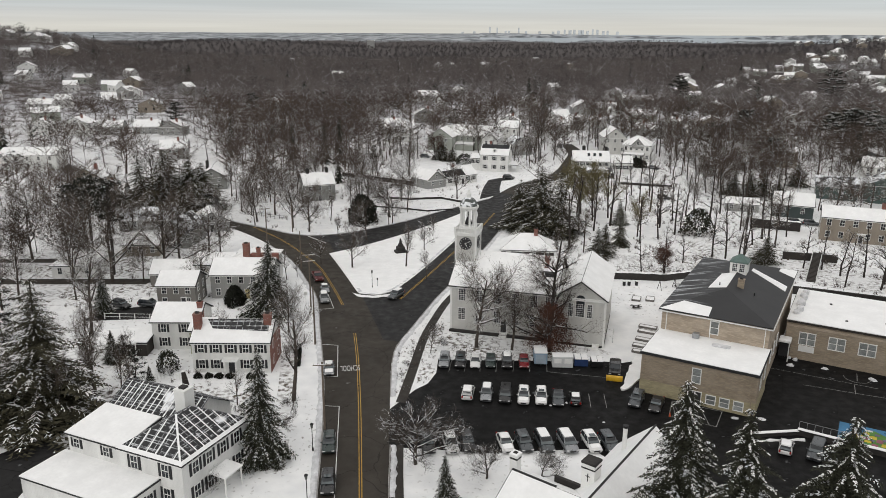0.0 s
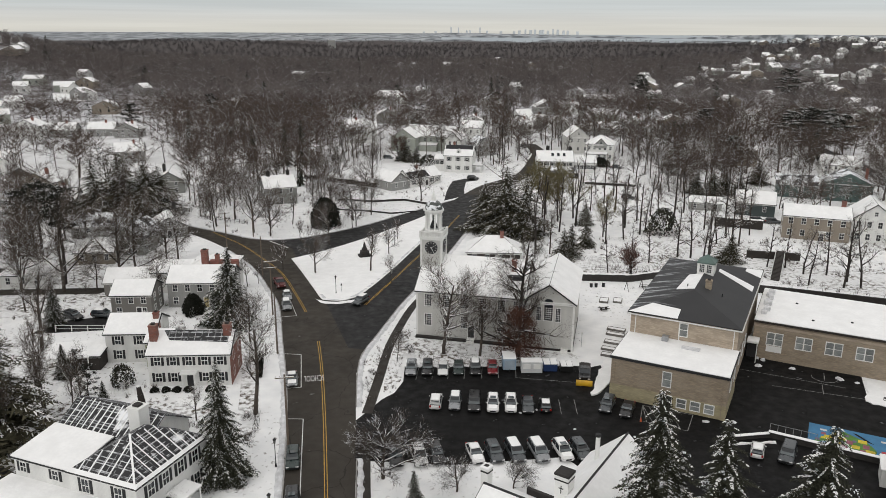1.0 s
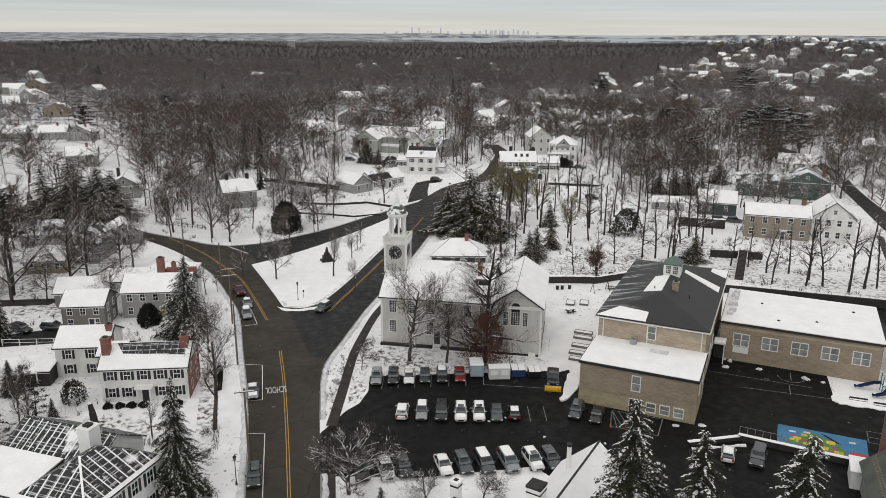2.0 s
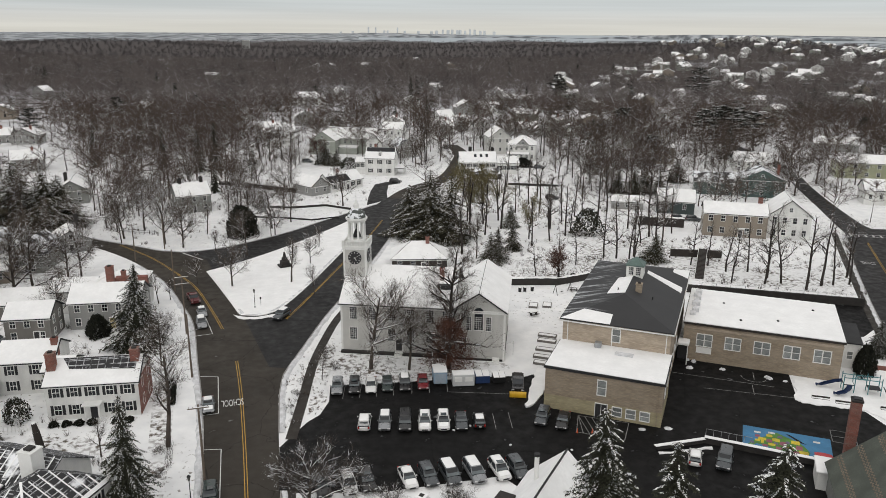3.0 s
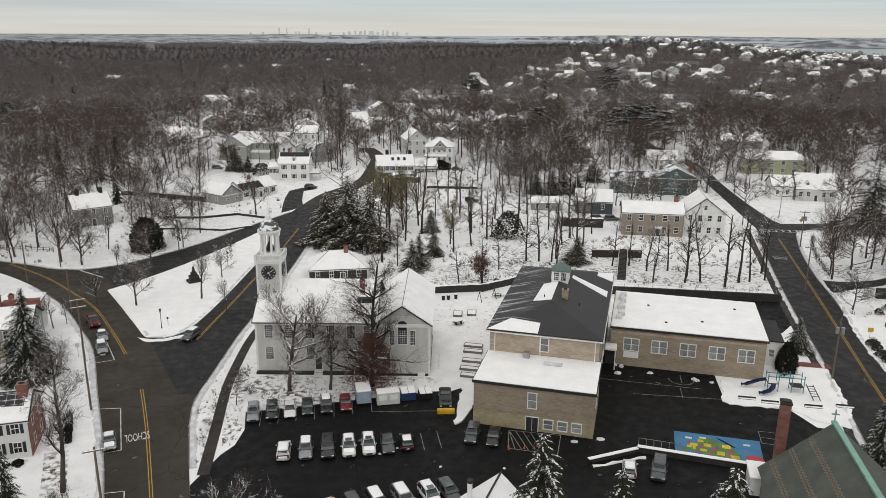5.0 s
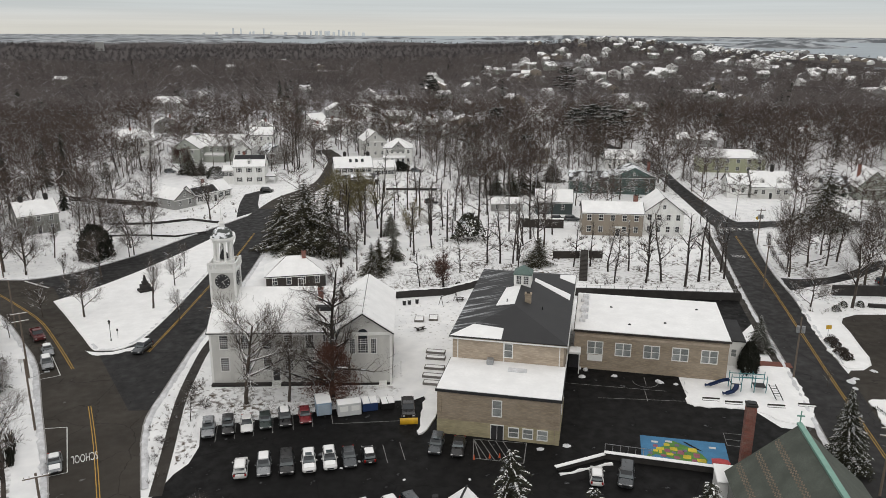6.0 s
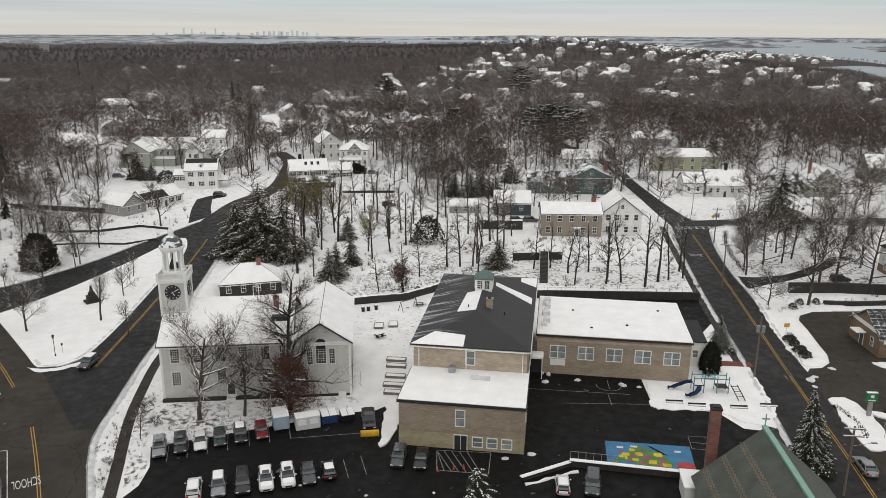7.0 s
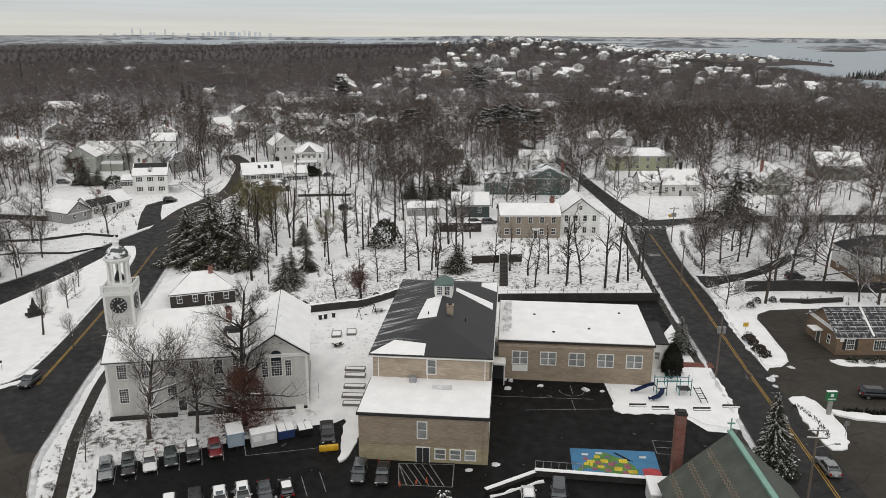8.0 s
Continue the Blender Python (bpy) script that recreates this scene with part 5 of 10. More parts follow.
def add_window(parent, x, y, z, turn=0.0, w=0.9, h=1.5, cols=2, rows=2, shutters=False):
    fm, pm = window_meshes(w, h, cols, rows, 0.13 if parent.get("category") == "school" else 0.085)
    if parent.get("category") == "school":
        pm = kept(("blind", w, h), lambda: mesh_from("pane", boxed(-w / 2, w / 2, -0.03, 0.0, -h / 2, h / 2), BLIND_GLASS))
    ob = part_mesh("window", fm, parent, (x, y, z), turn)
    part_mesh("pane", pm, ob)
    if shutters:
        sm = shutter_mesh(w * 0.42, h + 0.1)
        for s in (-1, 1):
            part_mesh("shutter", sm, ob, (s * (w / 2 + 0.13 + w * 0.21), 0, 0))
    return ob


def add_door(parent, x, y, turn=0.0, w=1.0, h=2.1, material=None, z=0.0):
    bm = boxed(-w / 2 - 0.14, -w / 2, -0.10, 0.01, 0, h + 0.14)
    box(bm, w / 2, w / 2 + 0.14, -0.10, 0.01, 0, h + 0.14)
    box(bm, -w / 2, w / 2, -0.10, 0.01, h, h + 0.18)
    ob = part("door", bm, TRIM, parent, "white-framed front door")
    ob.matrix_basis = pose(x, y, z, 0, 0, turn)
    leaf = boxed(-w / 2, w / 2, -0.05, 0.0, 0, h)
    for px in (-w / 4, w / 4):
        for pz in (0.28, 0.68):
            box(leaf, px - w * 0.17, px + w * 0.17, -0.07, -0.05, h * pz - h * 0.15, h * pz + h * 0.15)
    part("door_leaf", leaf, material or DOOR_DARK, ob)
    return ob


def chimney(parent, x, y, z0, z1, material=None, s=0.9):
    bm = boxed(-s / 2, s / 2, -s / 2, s / 2, z0, z1 - 0.18)
    box(bm, -s / 2 - 0.07, s / 2 + 0.07, -s / 2 - 0.07, s / 2 + 0.07, z1 - 0.18, z1)
    ob = part("chimney", bm, material or RED_BRICK, parent)
    ob.matrix_basis = pose(x, y, 0)
    flue = boxed(-s / 4, s / 4, -s / 4, s / 4, z1, z1 + 0.25)
    part("flue", flue, STONE_DARK, ob)
    return ob


def roof_faces(bm, faces, t):
    """Slabs of thickness t under the given roof planes, each a list of corners."""
    for f in faces:
        top = [Vector(p) for p in f]
        n = (top[1] - top[0]).cross(top[2] - top[0]).normalized()
        if n.z < 0:
            n = -n
            top = top[::-1]
        lo = [p - n * t for p in top]
        a, b = [bm.verts.new(p) for p in top], [bm.verts.new(p) for p in lo]
        bm.faces.new(a)
        bm.faces.new(b[::-1])
        for i in range(len(a)):
            j = (i + 1) % len(a)
            bm.faces.new((a[i], b[i], b[j], a[j]))
    return bm


def inset_lift(face, inset, lift):
    pts = [Vector(p) for p in face]
    c = sum(pts, Vector()) / len(pts)
    n = (pts[1] - pts[0]).cross(pts[2] - pts[0]).normalized()
    if n.z < 0:
        n = -n
    return [p + (c - p).normalized() * min(inset, (c - p).length * 0.4) + n * lift for p in pts]


def gable_planes(x0, x1, y0, y1, h, rise, o):
    """Ridge along x."""
    ym, k = (y0 + y1) / 2, rise / ((y1 - y0) / 2)
    return [[(x0 - o, y0 - o, h - k * o), (x1 + o, y0 - o, h - k * o), (x1 + o, ym, h + rise), (x0 - o, ym, h + rise)],
            [(x1 + o, y1 + o, h - k * o), (x0 - o, y1 + o, h - k * o), (x0 - o, ym, h + rise), (x1 + o, ym, h + rise)]]


def hip_planes(x0, x1, y0, y1, h, rise, o):
    """Ridge along the longer side."""
    w, d = x1 - x0, y1 - y0
    s = min(w, d) / 2
    k = rise / s
    if w >= d:
        r0, r1 = (x0 + s, (y0 + y1) / 2, h + rise), (x1 - s, (y0 + y1) / 2, h + rise)
    else:
        r0, r1 = ((x0 + x1) / 2, y0 + s, h + rise), ((x0 + x1) / 2, y1 - s, h + rise)
    z = h - k * o
    a, b, c, e = (x0 - o, y0 - o, z), (x1 + o, y0 - o, z), (x1 + o, y1 + o, z), (x0 - o, y1 + o, z)
    if w >= d:
        return [[a, b, r1, r0], [b, c, r1], [c, e, r0, r1], [e, a, r0]]
    return [[a, b, r0], [b, c, r1, r0], [c, e, r1], [e, a, r0, r1]]


def turned(planes, x0, y0, x1, y1):
    """Swap the axes of roof planes made for a block lying the other way."""
    return [[(y, x, z) for x, y, z in f] for f in planes]


def block(parent, x0, x1, y0, y1, h, rise=2.5, roof="gable", wall=None, cover="snow", over=0.35, z0=0.0, name="wall"):
    """One wing of a house: walls with gables, a roof of real thickness, and the snow on it."""
    bm = bmesh.new()
    if roof == "gable":
        planes = gable_planes(x0, x1, y0, y1, h, rise, over)
        prof = [(y0, z0), (y1, z0), (y1, h - 0.1), ((y0 + y1) / 2, h + rise - 0.12), (y0, h - 0.1)]
        ends = [[bm.verts.new((x, y, z)) for y, z in prof] for x in (x0, x1)]
    elif roof == "front":
        planes = turned(gable_planes(y0, y1, x0, x1, h, rise, over), 0, 0, 0, 0)
        prof = [(x0, z0), (x1, z0), (x1, h - 0.1), ((x0 + x1) / 2, h + rise - 0.12), (x0, h - 0.1)]
        ends = [[bm.verts.new((x, y, z)) for x, z in prof] for y in (y0, y1)]
    if roof in ("gable", "front"):
        bm.faces.new(ends[0])
        bm.faces.new(ends[1][::-1])
        n = len(prof)
        for i in range(n):
            j = (i + 1) % n
            bm.faces.new((ends[0][i], ends[1][i], ends[1][j], ends[0][j]))
    else:
        box(bm, x0, x1, y0, y1, z0, h - 0.06)
        if roof == "hip":
            planes = hip_planes(x0, x1, y0, y1, h, rise, over)
        elif roof == "shed":
            planes = [[(x0 - over, y0 - over, h), (x1 + over, y0 - over, h), (x1 + over, y1 + over, h + rise), (x0 - over, y1 + over, h + rise)]]
        else:
            planes = [[(x0 - over, y0 - over, h + 0.1), (x1 + over, y0 - over, h + 0.1), (x1 + over, y1 + over, h + 0.1), (x0 - over, y1 + over, h + 0.1)]]
    part(name, bm, wall or WHITE_WALL, parent)
    if cover == "snow":
        part("roof", roof_faces(bmesh.new(), planes, 0.16), ROOF_DARK, parent)
        part("roof_snow", roof_faces(bmesh.new(), [inset_lift(f, 0.16, 0.13) for f in planes], 0.125), SNOW, parent, "even white snow blanket")
    else:
        part("roof", roof_faces(bmesh.new(), planes, 0.16), cover, parent)
    if roof != "flat":
        trim = bmesh.new()
        zt = planes[0][0][2]
        box(trim, x0 - over * 0.6, x1 + over * 0.6, y0 - over * 0.55, y0 + 0.02, zt - 0.32, zt - 0.14)
        part("eave_board", trim, TRIM, parent)
    return planes


def window_row(parent, x0, x1, y, z, n, turn=0.0, skip=(), **kw):
    for i in range(n):
        if i in skip:
            continue
        x = x0 + (x1 - x0) * (i + 0.5) / n
        add_window(parent, x, y, z, turn, **kw)


def side_windows(parent, x, y0, y1, zs, n, right=True, **kw):
    for z in zs:
        for i in range(n):
            add_window(parent, x, y0 + (y1 - y0) * (i + 0.5) / n, z, 90 if right else -90, **kw)


def dormer(parent, x, y, z, w=1.6, h=1.3, depth=2.2, wall=None, snow=True):
    bm = bmesh.new()
    prof = [(-w / 2, 0), (w / 2, 0), (w / 2, h), (0, h + w * 0.35), (-w / 2, h)]
    ends = [[bm.verts.new((a, b, c)) for a, c in prof] for b in (0, depth)]
    bm.faces.new(ends[0])
    bm.faces.new(ends[1][::-1])
    for i in range(5):
        j = (i + 1) % 5
        bm.faces.new((ends[0][i], ends[1][i], ends[1][j], ends[0][j]))
    ob = part("dormer", bm, wall or WHITE_WALL, parent)
    ob.matrix_basis = pose(x, y, z)
    planes = [[(y2, x2, z2) for x2, y2, z2 in f] for f in gable_planes(0, depth, -w / 2, w / 2, h, w * 0.35, 0.15)]
    part("dormer_roof", roof_faces(bmesh.new(), planes, 0.12), SNOW if snow else ROOF_DARK, ob)
    fm, pm = window_meshes(w * 0.45, h * 0.75, 2, 2)
    part_mesh("dormer_window", fm, ob, (0, 0, h * 0.52))
    part_mesh("dormer_pane", pm, ob, (0, -0.004, h * 0.52))
    return ob


def house(label, x, y, turn, w, d, h, rise=2.6, roof="gable", wall=None, cover="snow", cols=4, floors=2, shutters=False, door=None, chimneys=(), dormers=(), name="house", sides=2, win=(0.9, 1.45), door_mat=None, z=0.0):
    """A house whose front wall's middle stands at x, y; turn is the way its front runs."""
    ob = thing(name, label, "house", "", "", (x, y, z), turn)
    planes = block(ob, -w / 2, w / 2, 0, d, h, rise, roof, wall, cover)
    fh = h / floors
    for k in range(floors):
        zc = fh * k + fh * 0.56
        skip = (cols // 2,) if (door is not None and k == 0 and cols % 2) else ()
        window_row(ob, -w / 2 + 0.3, w / 2 - 0.3, 0, zc, cols, skip=skip, w=win[0], h=win[1], cols=2, rows=2, shutters=shutters)
        if sides:
            side_windows(ob, -w / 2, 0.5, d - 0.5, (zc,), sides, False, w=win[0], h=win[1])
            side_windows(ob, w / 2, 0.5, d - 0.5, (zc,), sides, True, w=win[0], h=win[1])
    if door is not None:
        add_door(ob, door, 0, material=door_mat)
    if roof == "front" and rise > 1.8:
        add_window(ob, 0, 0, h + rise * 0.35, 0, 0.8, 1.1)
    for cx, cy, top, s in chimneys:
        chimney(ob, cx, cy, h - 0.4, top, RED_BRICK if s > 0 else STONE_DARK, abs(s))
    k = rise / (d / 2)
    for dx in dormers:
        dormer(ob, dx, d * 0.10, h + k * d * 0.10 - 0.15, wall=wall)
    return ob


# ---- the big houses near the street ----
federal = house("white two-storey federal house with black shutters and snowy roof", -38.6, 116.0, 0, 12.9, 8.2, 5.6, 2.3, "gable", WHITE_WALL, "snow", 5, 2, True, 0.0, ((-5.9, 2.6, 9.6, 1.2), (5.6, 3.4, 9.3, 1.2)), win=(0.95, 1.45))
k = 2.3 / 4.1
part("bare_shingle", roof_faces(bmesh.new(), [[(-3.4, 2.2, 5.82 + k * 2.2), (5.9, 1.7, 5.82 + k * 1.7), (5.9, 3.95, 5.82 + k * 3.95), (-4.6, 3.95, 5.82 + k * 3.95)]], 0.05), ROOF_STRIPED, federal, "dark shingle where the snow has slid")
part("brick_end_wall", boxed(6.47, 6.53, 0.05, 8.15, 0, 5.5), RED_BRICK, federal)
bm = bmesh.new()
for s in (-1, 1):
    tube(bm, (s * 0.95, -1.1, 0), (s * 0.95, -1.1, 2.5), 0.12)
box(bm, -1.3, 1.3, -1.4, 0, 2.5, 2.75)
part("portico", bm, TRIM, federal)
block(federal, -16.5, -8.2, 9.5, 17.5, 5.4, 2.1, "gable", WHITE_WALL, "snow")
window_row(federal, -16.2, -9.0, 9.5, 4.1, 2, shutters=True)
window_row(federal, -16.2, -9.0, 9.5, 1.5, 2, shutters=True)
block(federal, -9.2, -5.0, 7.4, 13, 4.6, 1.2, "gable", YELLOW_WALL, "snow")
# Solid block; its dark walls stand in for the shaded opening of a carport
block(federal, -21.0, -16.6, 6.5, 12, 2.6, 0.5, "shed", WOOD_DARK, "snow")
chimney(federal, -8.6, 12.5, 5.0, 8.0)

grey = house("grey two-storey house with pale yellow door and snowy roof", -46.0, 152.3, 0, 13.0, 8.4, 5.4, 2.4, "gable", GREY_WALL, "snow", 5, 2, False, 1.2, ((-0.5, 7.8, 10.0, 1.3), (2.8, 5, 9.8, 0.8)), win=(0.9, 1.4), door_mat=DOOR_YELLOW)
block(grey, -4.0, 5.5, 8.4, 16.0, 6.2, 1.6, "hip", WHITE_WALL, "snow")
part("brick_gable", boxed(0.2, 6.2, 8.2, 9.6, 4.5, 7.4), RED_BRICK, grey)
block(grey, -12.5, -4.2, 9.0, 16, 4.8, 1.7, "gable", WHITE_WALL, "snow")
window_row(grey, -12.0, -5.0, 9.0, 3.9, 3)
house("taupe two-storey house with a snowy gable roof", -58.0, 146.8, 0, 7.8, 7.5, 4.8, 2.0, "gable", TAUPE_WALL, "snow", 3, 2, False, 1.5)

# the white inn at the corner: hipped front block, gabled rear, low flat wing
inn = thing("inn_house", "rambling white inn with black roofs half bared of snow", "house", "", "", (-34.1, 77.8, 0), -24)
block(inn, -9.6, 0, 0, 12, 6.5, 3.0, "hip", WHITE_WALL, ROOF_STRIPED)
block(inn, -18.2, -5.0, 6.2, 15.0, 6.6, 2.6, "gable", WHITE_WALL, ROOF_STRIPED)
block(inn, -18.4, -9.4, 0.1, 6.4, 6.3, 0.9, "shed", WHITE_WALL, "snow")
block(inn, -19.2, -3.6, -6.4, 0.0, 3.5, 0.2, "flat", WHITE_WALL, "snow", 0.2)
chimney(inn, -6.5, 8.2, 6.5, 11.2, TRIM, 1.7)
for x in (-7.4, -2.6):
    for z in (1.7, 4.9):
        add_window(inn, x, 0, z, 0, 1.0, 1.7, 2, 2, True)
for y in (2.2, 4.6, 7.2, 9.8):
    add_window(inn, 0, y, 4.9, 90, 1.0, 1.6, 2, 2, True)
    add_window(inn, 0, y, 1.7, 90, 1.0, 1.7, 2, 2, True)
for x in (-17, -12):
    add_window(inn, x, 0.1, 5.1, 0, 0.9, 1.2, 2, 2, True)
for x in (-6.4, -4.8):
    add_window(inn, -3.6, x + 3.0, 1.8, 90, 0.9, 1.6, 2, 2, True)
bm = bmesh.new()
block_planes = [[(0.1, 4.2, 3.0), (2.6, 4.2, 2.8), (2.6, 7.6, 2.8), (0.1, 7.6, 3.0)]]
part("porch_roof", roof_faces(bm, block_planes, 0.2), SNOW, inn)
bm = bmesh.new()
for y in (4.4, 7.4):
    tube(bm, (2.4, y, 0), (2.4, y, 2.7), 0.11)
part("porch_post", bm, TRIM, inn)
# snow lying along the rafters of the two half-bared roofs
rr = random.Random(3)


def snow_bar(plane, t=0.055):
    part("snow_bar", roof_faces(bmesh.new(), [plane], t), SNOW, inn)



for i in range(14):
    x = -17.6 + i * 0.92
    top, low = rr.uniform(0.0, 0.8), rr.uniform(3.0, 4.2)
    k = 2.6 / 4.4
    a, b = 4.4 - top, 4.4 - low
    snow_bar([(x, 6.2 + b, 6.6 + k * b + 0.06), (x + rr.uniform(0.08, 0.2), 6.2 + b, 6.6 + k * b + 0.06), (x + 0.16, 6.2 + a, 6.6 + k * a + 0.06), (x, 6.2 + a, 6.6 + k * a + 0.06)])
k = 3.0 / 4.8
for i in range(8):
    y = 1.6 + i * 1.25
    run = min(4.4, y, 12 - y) if y < 4.8 or y > 7.2 else 4.4
    snow_bar([(0, y, 6.5 + 0.06), (0, y + rr.uniform(0.08, 0.2), 6.56), (-run, y + 0.15, 6.56 + k * run), (-run, y, 6.56 + k * run)])
for i in range(6):
    x = -8.4 + i * 1.4
    run = min(4.4, -x, 9.6 + x)
    snow_bar([(x, 0, 6.56), (x + rr.uniform(0.08, 0.2), 0, 6.56), (x + 0.15, run, 6.56 + k * run), (x, run, 6.56 + k * run)])
snow_bar([(0.3, -0.3, 6.4), (0.05, -0.35, 6.4), (-4.9, 4.7, 9.56), (-4.7, 4.85, 9.56)], 0.07)
snow_bar([(-9.9, -0.3, 6.42), (0.3, -0.3, 6.42), (0.2, 0.2, 6.7), (-9.8, 0.2, 6.7)])
snow_bar([(0.3, -0.3, 6.42), (0.3, 12.2, 6.42), (-0.1, 12.0, 6.7), (-0.1, 0.1, 6.7)])
house("white weatherboard cottage behind the inn", -26.5, 50, -12, 10, 8, 4.5)

# ---- the meeting house with its clock tower ----
church = thing("church", "white weatherboard church with clock tower and snow-covered roof", "church", "", "", (-2.0, 135.1, 0), -16)
block(church, 0, 19.8, 0, 16, 9.3, 4.6, "gable", CHURCH_WALL, "snow", 0.45)
block(church, 19.8, 28.8, -0.7, 19.0, 9.3, 3.1, "front", CHURCH_WALL, "snow", 0.45)
for i, x in enumerate((2.2, 5.6, 9.0, 12.4, 15.8, 18.6)):
    add_window(church, x, 0, 7.4, 0, 1.25, 2.2, 4, 6)
    add_window(church, x, 0, 3.6, 0, 1.25, 2.2, 4, 6)
add_window(church, 24.3, -0.7, 7.2, 0, 1.5, 3.1, 4, 8)
add_window(church, 22.6, -0.7, 6.8, 0, 0.8, 2.5, 3, 6)
add_window(church, 26.0, -0.7, 6.8, 0, 0.8, 2.5, 3, 6)
add_window(church, 21.6, -0.7, 3.0, 0, 1.25, 2.2, 4, 6)
bm = bmesh.new()
bmesh.ops.create_cone(bm, cap_ends=True, segments=20, radius1=0.86, radius2=0.86, depth=0.1, matrix=Matrix.Translation((24.3, -0.74, 8.85)) @ Matrix.Rotation(radians(90), 4, "X"))
part("fanlight", bm, GLASS, church)
bm = bmesh.new()
for x in (0.0, 19.7, 28.6):
    box(bm, x - 0.05, x + 0.28, -0.78 if x > 19 else -0.08, 0.1, 0, 9.1)
box(bm, 0, 19.6, -0.10, 0.0, 8.6, 9.1)
box(bm, 19.8, 28.8, -0.80, -0.7, 8.9, 9.15)
part("corner_board", bm, TRIM, church)
part("foundation", boxed(-0.06, 28.86, -0.76, 16, 0, 0.4), STONE_DARK, church)
bm = bmesh.new()
for i in range(4):
    part("step", boxed(9.6, 11.0, -0.35 * (4 - i), 0.0, 0.18 * i, 0.18 * (i + 1)), TRIM, church)
    part("step", boxed(26.8, 28.0, -0.8 - 0.35 * (4 - i), -0.7, 0.18 * i, 0.18 * (i + 1)), TRIM, church)
add_door(church, 10.3, 0, 0, 1.1, 2.2, DOOR_DARK, 0.72)
chimney(church, 17.2, 5.5, 11, 14.6, RED_BRICK, 0.8)
bm = bmesh.new()
box(bm, 16.6, 19.2, 3.2, 5.2, 10.8, 12.0)
part("roof_hatch", bm, ROOF_DARK, church)

tower = part("tower", boxed(-2.05, 2.05, -2.05, 2.05, 0, 17.6), CHURCH_WALL, church, "square clock tower shaft")
tower.matrix_basis = pose(1.5, 7.2, 0)
for z, r, t in ((17.4, 2.18, 0.35), (17.75, 2.28, 0.2), (12.6, 2.12, 0.12)):
    part("cornice", boxed(-r, r, -r, r, z, z + t), TRIM, tower)
for sx in (-1, 1):
    for sy in (-1, 1):
        part("corner_board", boxed(sx * 1.95 - 0.16, sx * 1.95 + 0.16, sy * 1.95 - 0.16, sy * 1.95 + 0.16, 12, 17.4), TRIM, tower)
bm = bmesh.new()
for s in (-1, 1):
    for a in (0, 1):
        for i in range(15):
            t = -2.0 + 4.0 * i / 14
            px, py = (t, s * 2.08) if a else (s * 2.08, t)
            box(bm, px - 0.05, px + 0.05, py - 0.05, py + 0.05, 17.95, 18.8)
        if a:
            box(bm, -2.1, 2.1, s * 2.08 - 0.09, s * 2.08 + 0.09, 18.8, 18.95)
        else:
            box(bm, s * 2.08 - 0.09, s * 2.08 + 0.09, -2.1, 2.1, 18.8, 18.95)
    for q in (-1, 1):
        box(bm, s * 2.08 - 0.2, s * 2.08 + 0.2, q * 2.08 - 0.2, q * 2.08 + 0.2, 17.95, 19.05)
part("balustrade", bm, TRIM, tower, "white turned balustrade")
bm = bmesh.new()
tube(bm, (0, 0, 17.9), (0, 0, 19.1), 1.75, 1.75, 16)
tube(bm, (0, 0, 22.3), (0, 0, 22.6), 1.7, 1.8, 16)
tube(bm, (0, 0, 22.6), (0, 0, 22.9), 1.95, 1.95, 24)
part("belfry", bm, TRIM, tower)
for i in range(8):
    a = radians(22.5 + 45 * i)
    bm = tube(bmesh.new(), (1.42 * math.cos(a), 1.42 * math.sin(a), 19.1), (1.42 * math.cos(a), 1.42 * math.sin(a), 22.3), 0.2, 0.17, 10)
    box(bm, 1.42 * math.cos(a) - 0.26, 1.42 * math.cos(a) + 0.26, 1.42 * math.sin(a) - 0.26, 1.42 * math.sin(a) + 0.26, 22.1, 22.3)
    part("column", bm, TRIM, tower)
bm = tube(bmesh.new(), (0, 0, 19.3), (0, 0, 20.0), 0.75, 0.55, 14)
tube(bm, (0, 0, 20.0), (0, 0, 20.7), 0.55, 0.25, 14)
tube(bm, (0, 0, 20.7), (0, 0, 22.3), 0.1, 0.1, 8)
part("bell", bm, IRON, tower, "dark bronze bell")
bm = bmesh.new()
bmesh.ops.create_uvsphere(bm, u_segments=24, v_segments=12, radius=1.68, matrix=Matrix.Translation((0, 0, 22.95)) @ Matrix.Diagonal((1, 1, 0.98, 1)))
bmesh.ops.delete(bm, geom=[v for v in bm.verts if v.co.z < 22.9], context="VERTS")
part("dome", bm, snow_roof("copper_dome_with_snow", (0.075, 0.085, 0.078), 0.5, 1.0, (1.0, 1.0, 1.6)), tower, "green copper dome half under snow")
bm = tube(bmesh.new(), (0, 0, 24.4), (0, 0, 25.1), 0.5, 0.42, 12)
tube(bm, (0, 0, 25.1), (0, 0, 25.3), 0.55, 0.5, 12)
tube(bm, (0, 0, 25.3), (0, 0, 26.0), 0.36, 0.12, 10)
tube(bm, (0, 0, 26.0), (0, 0, 27.9), 0.07, 0.02, 6)
part("finial", bm, TRIM, tower)
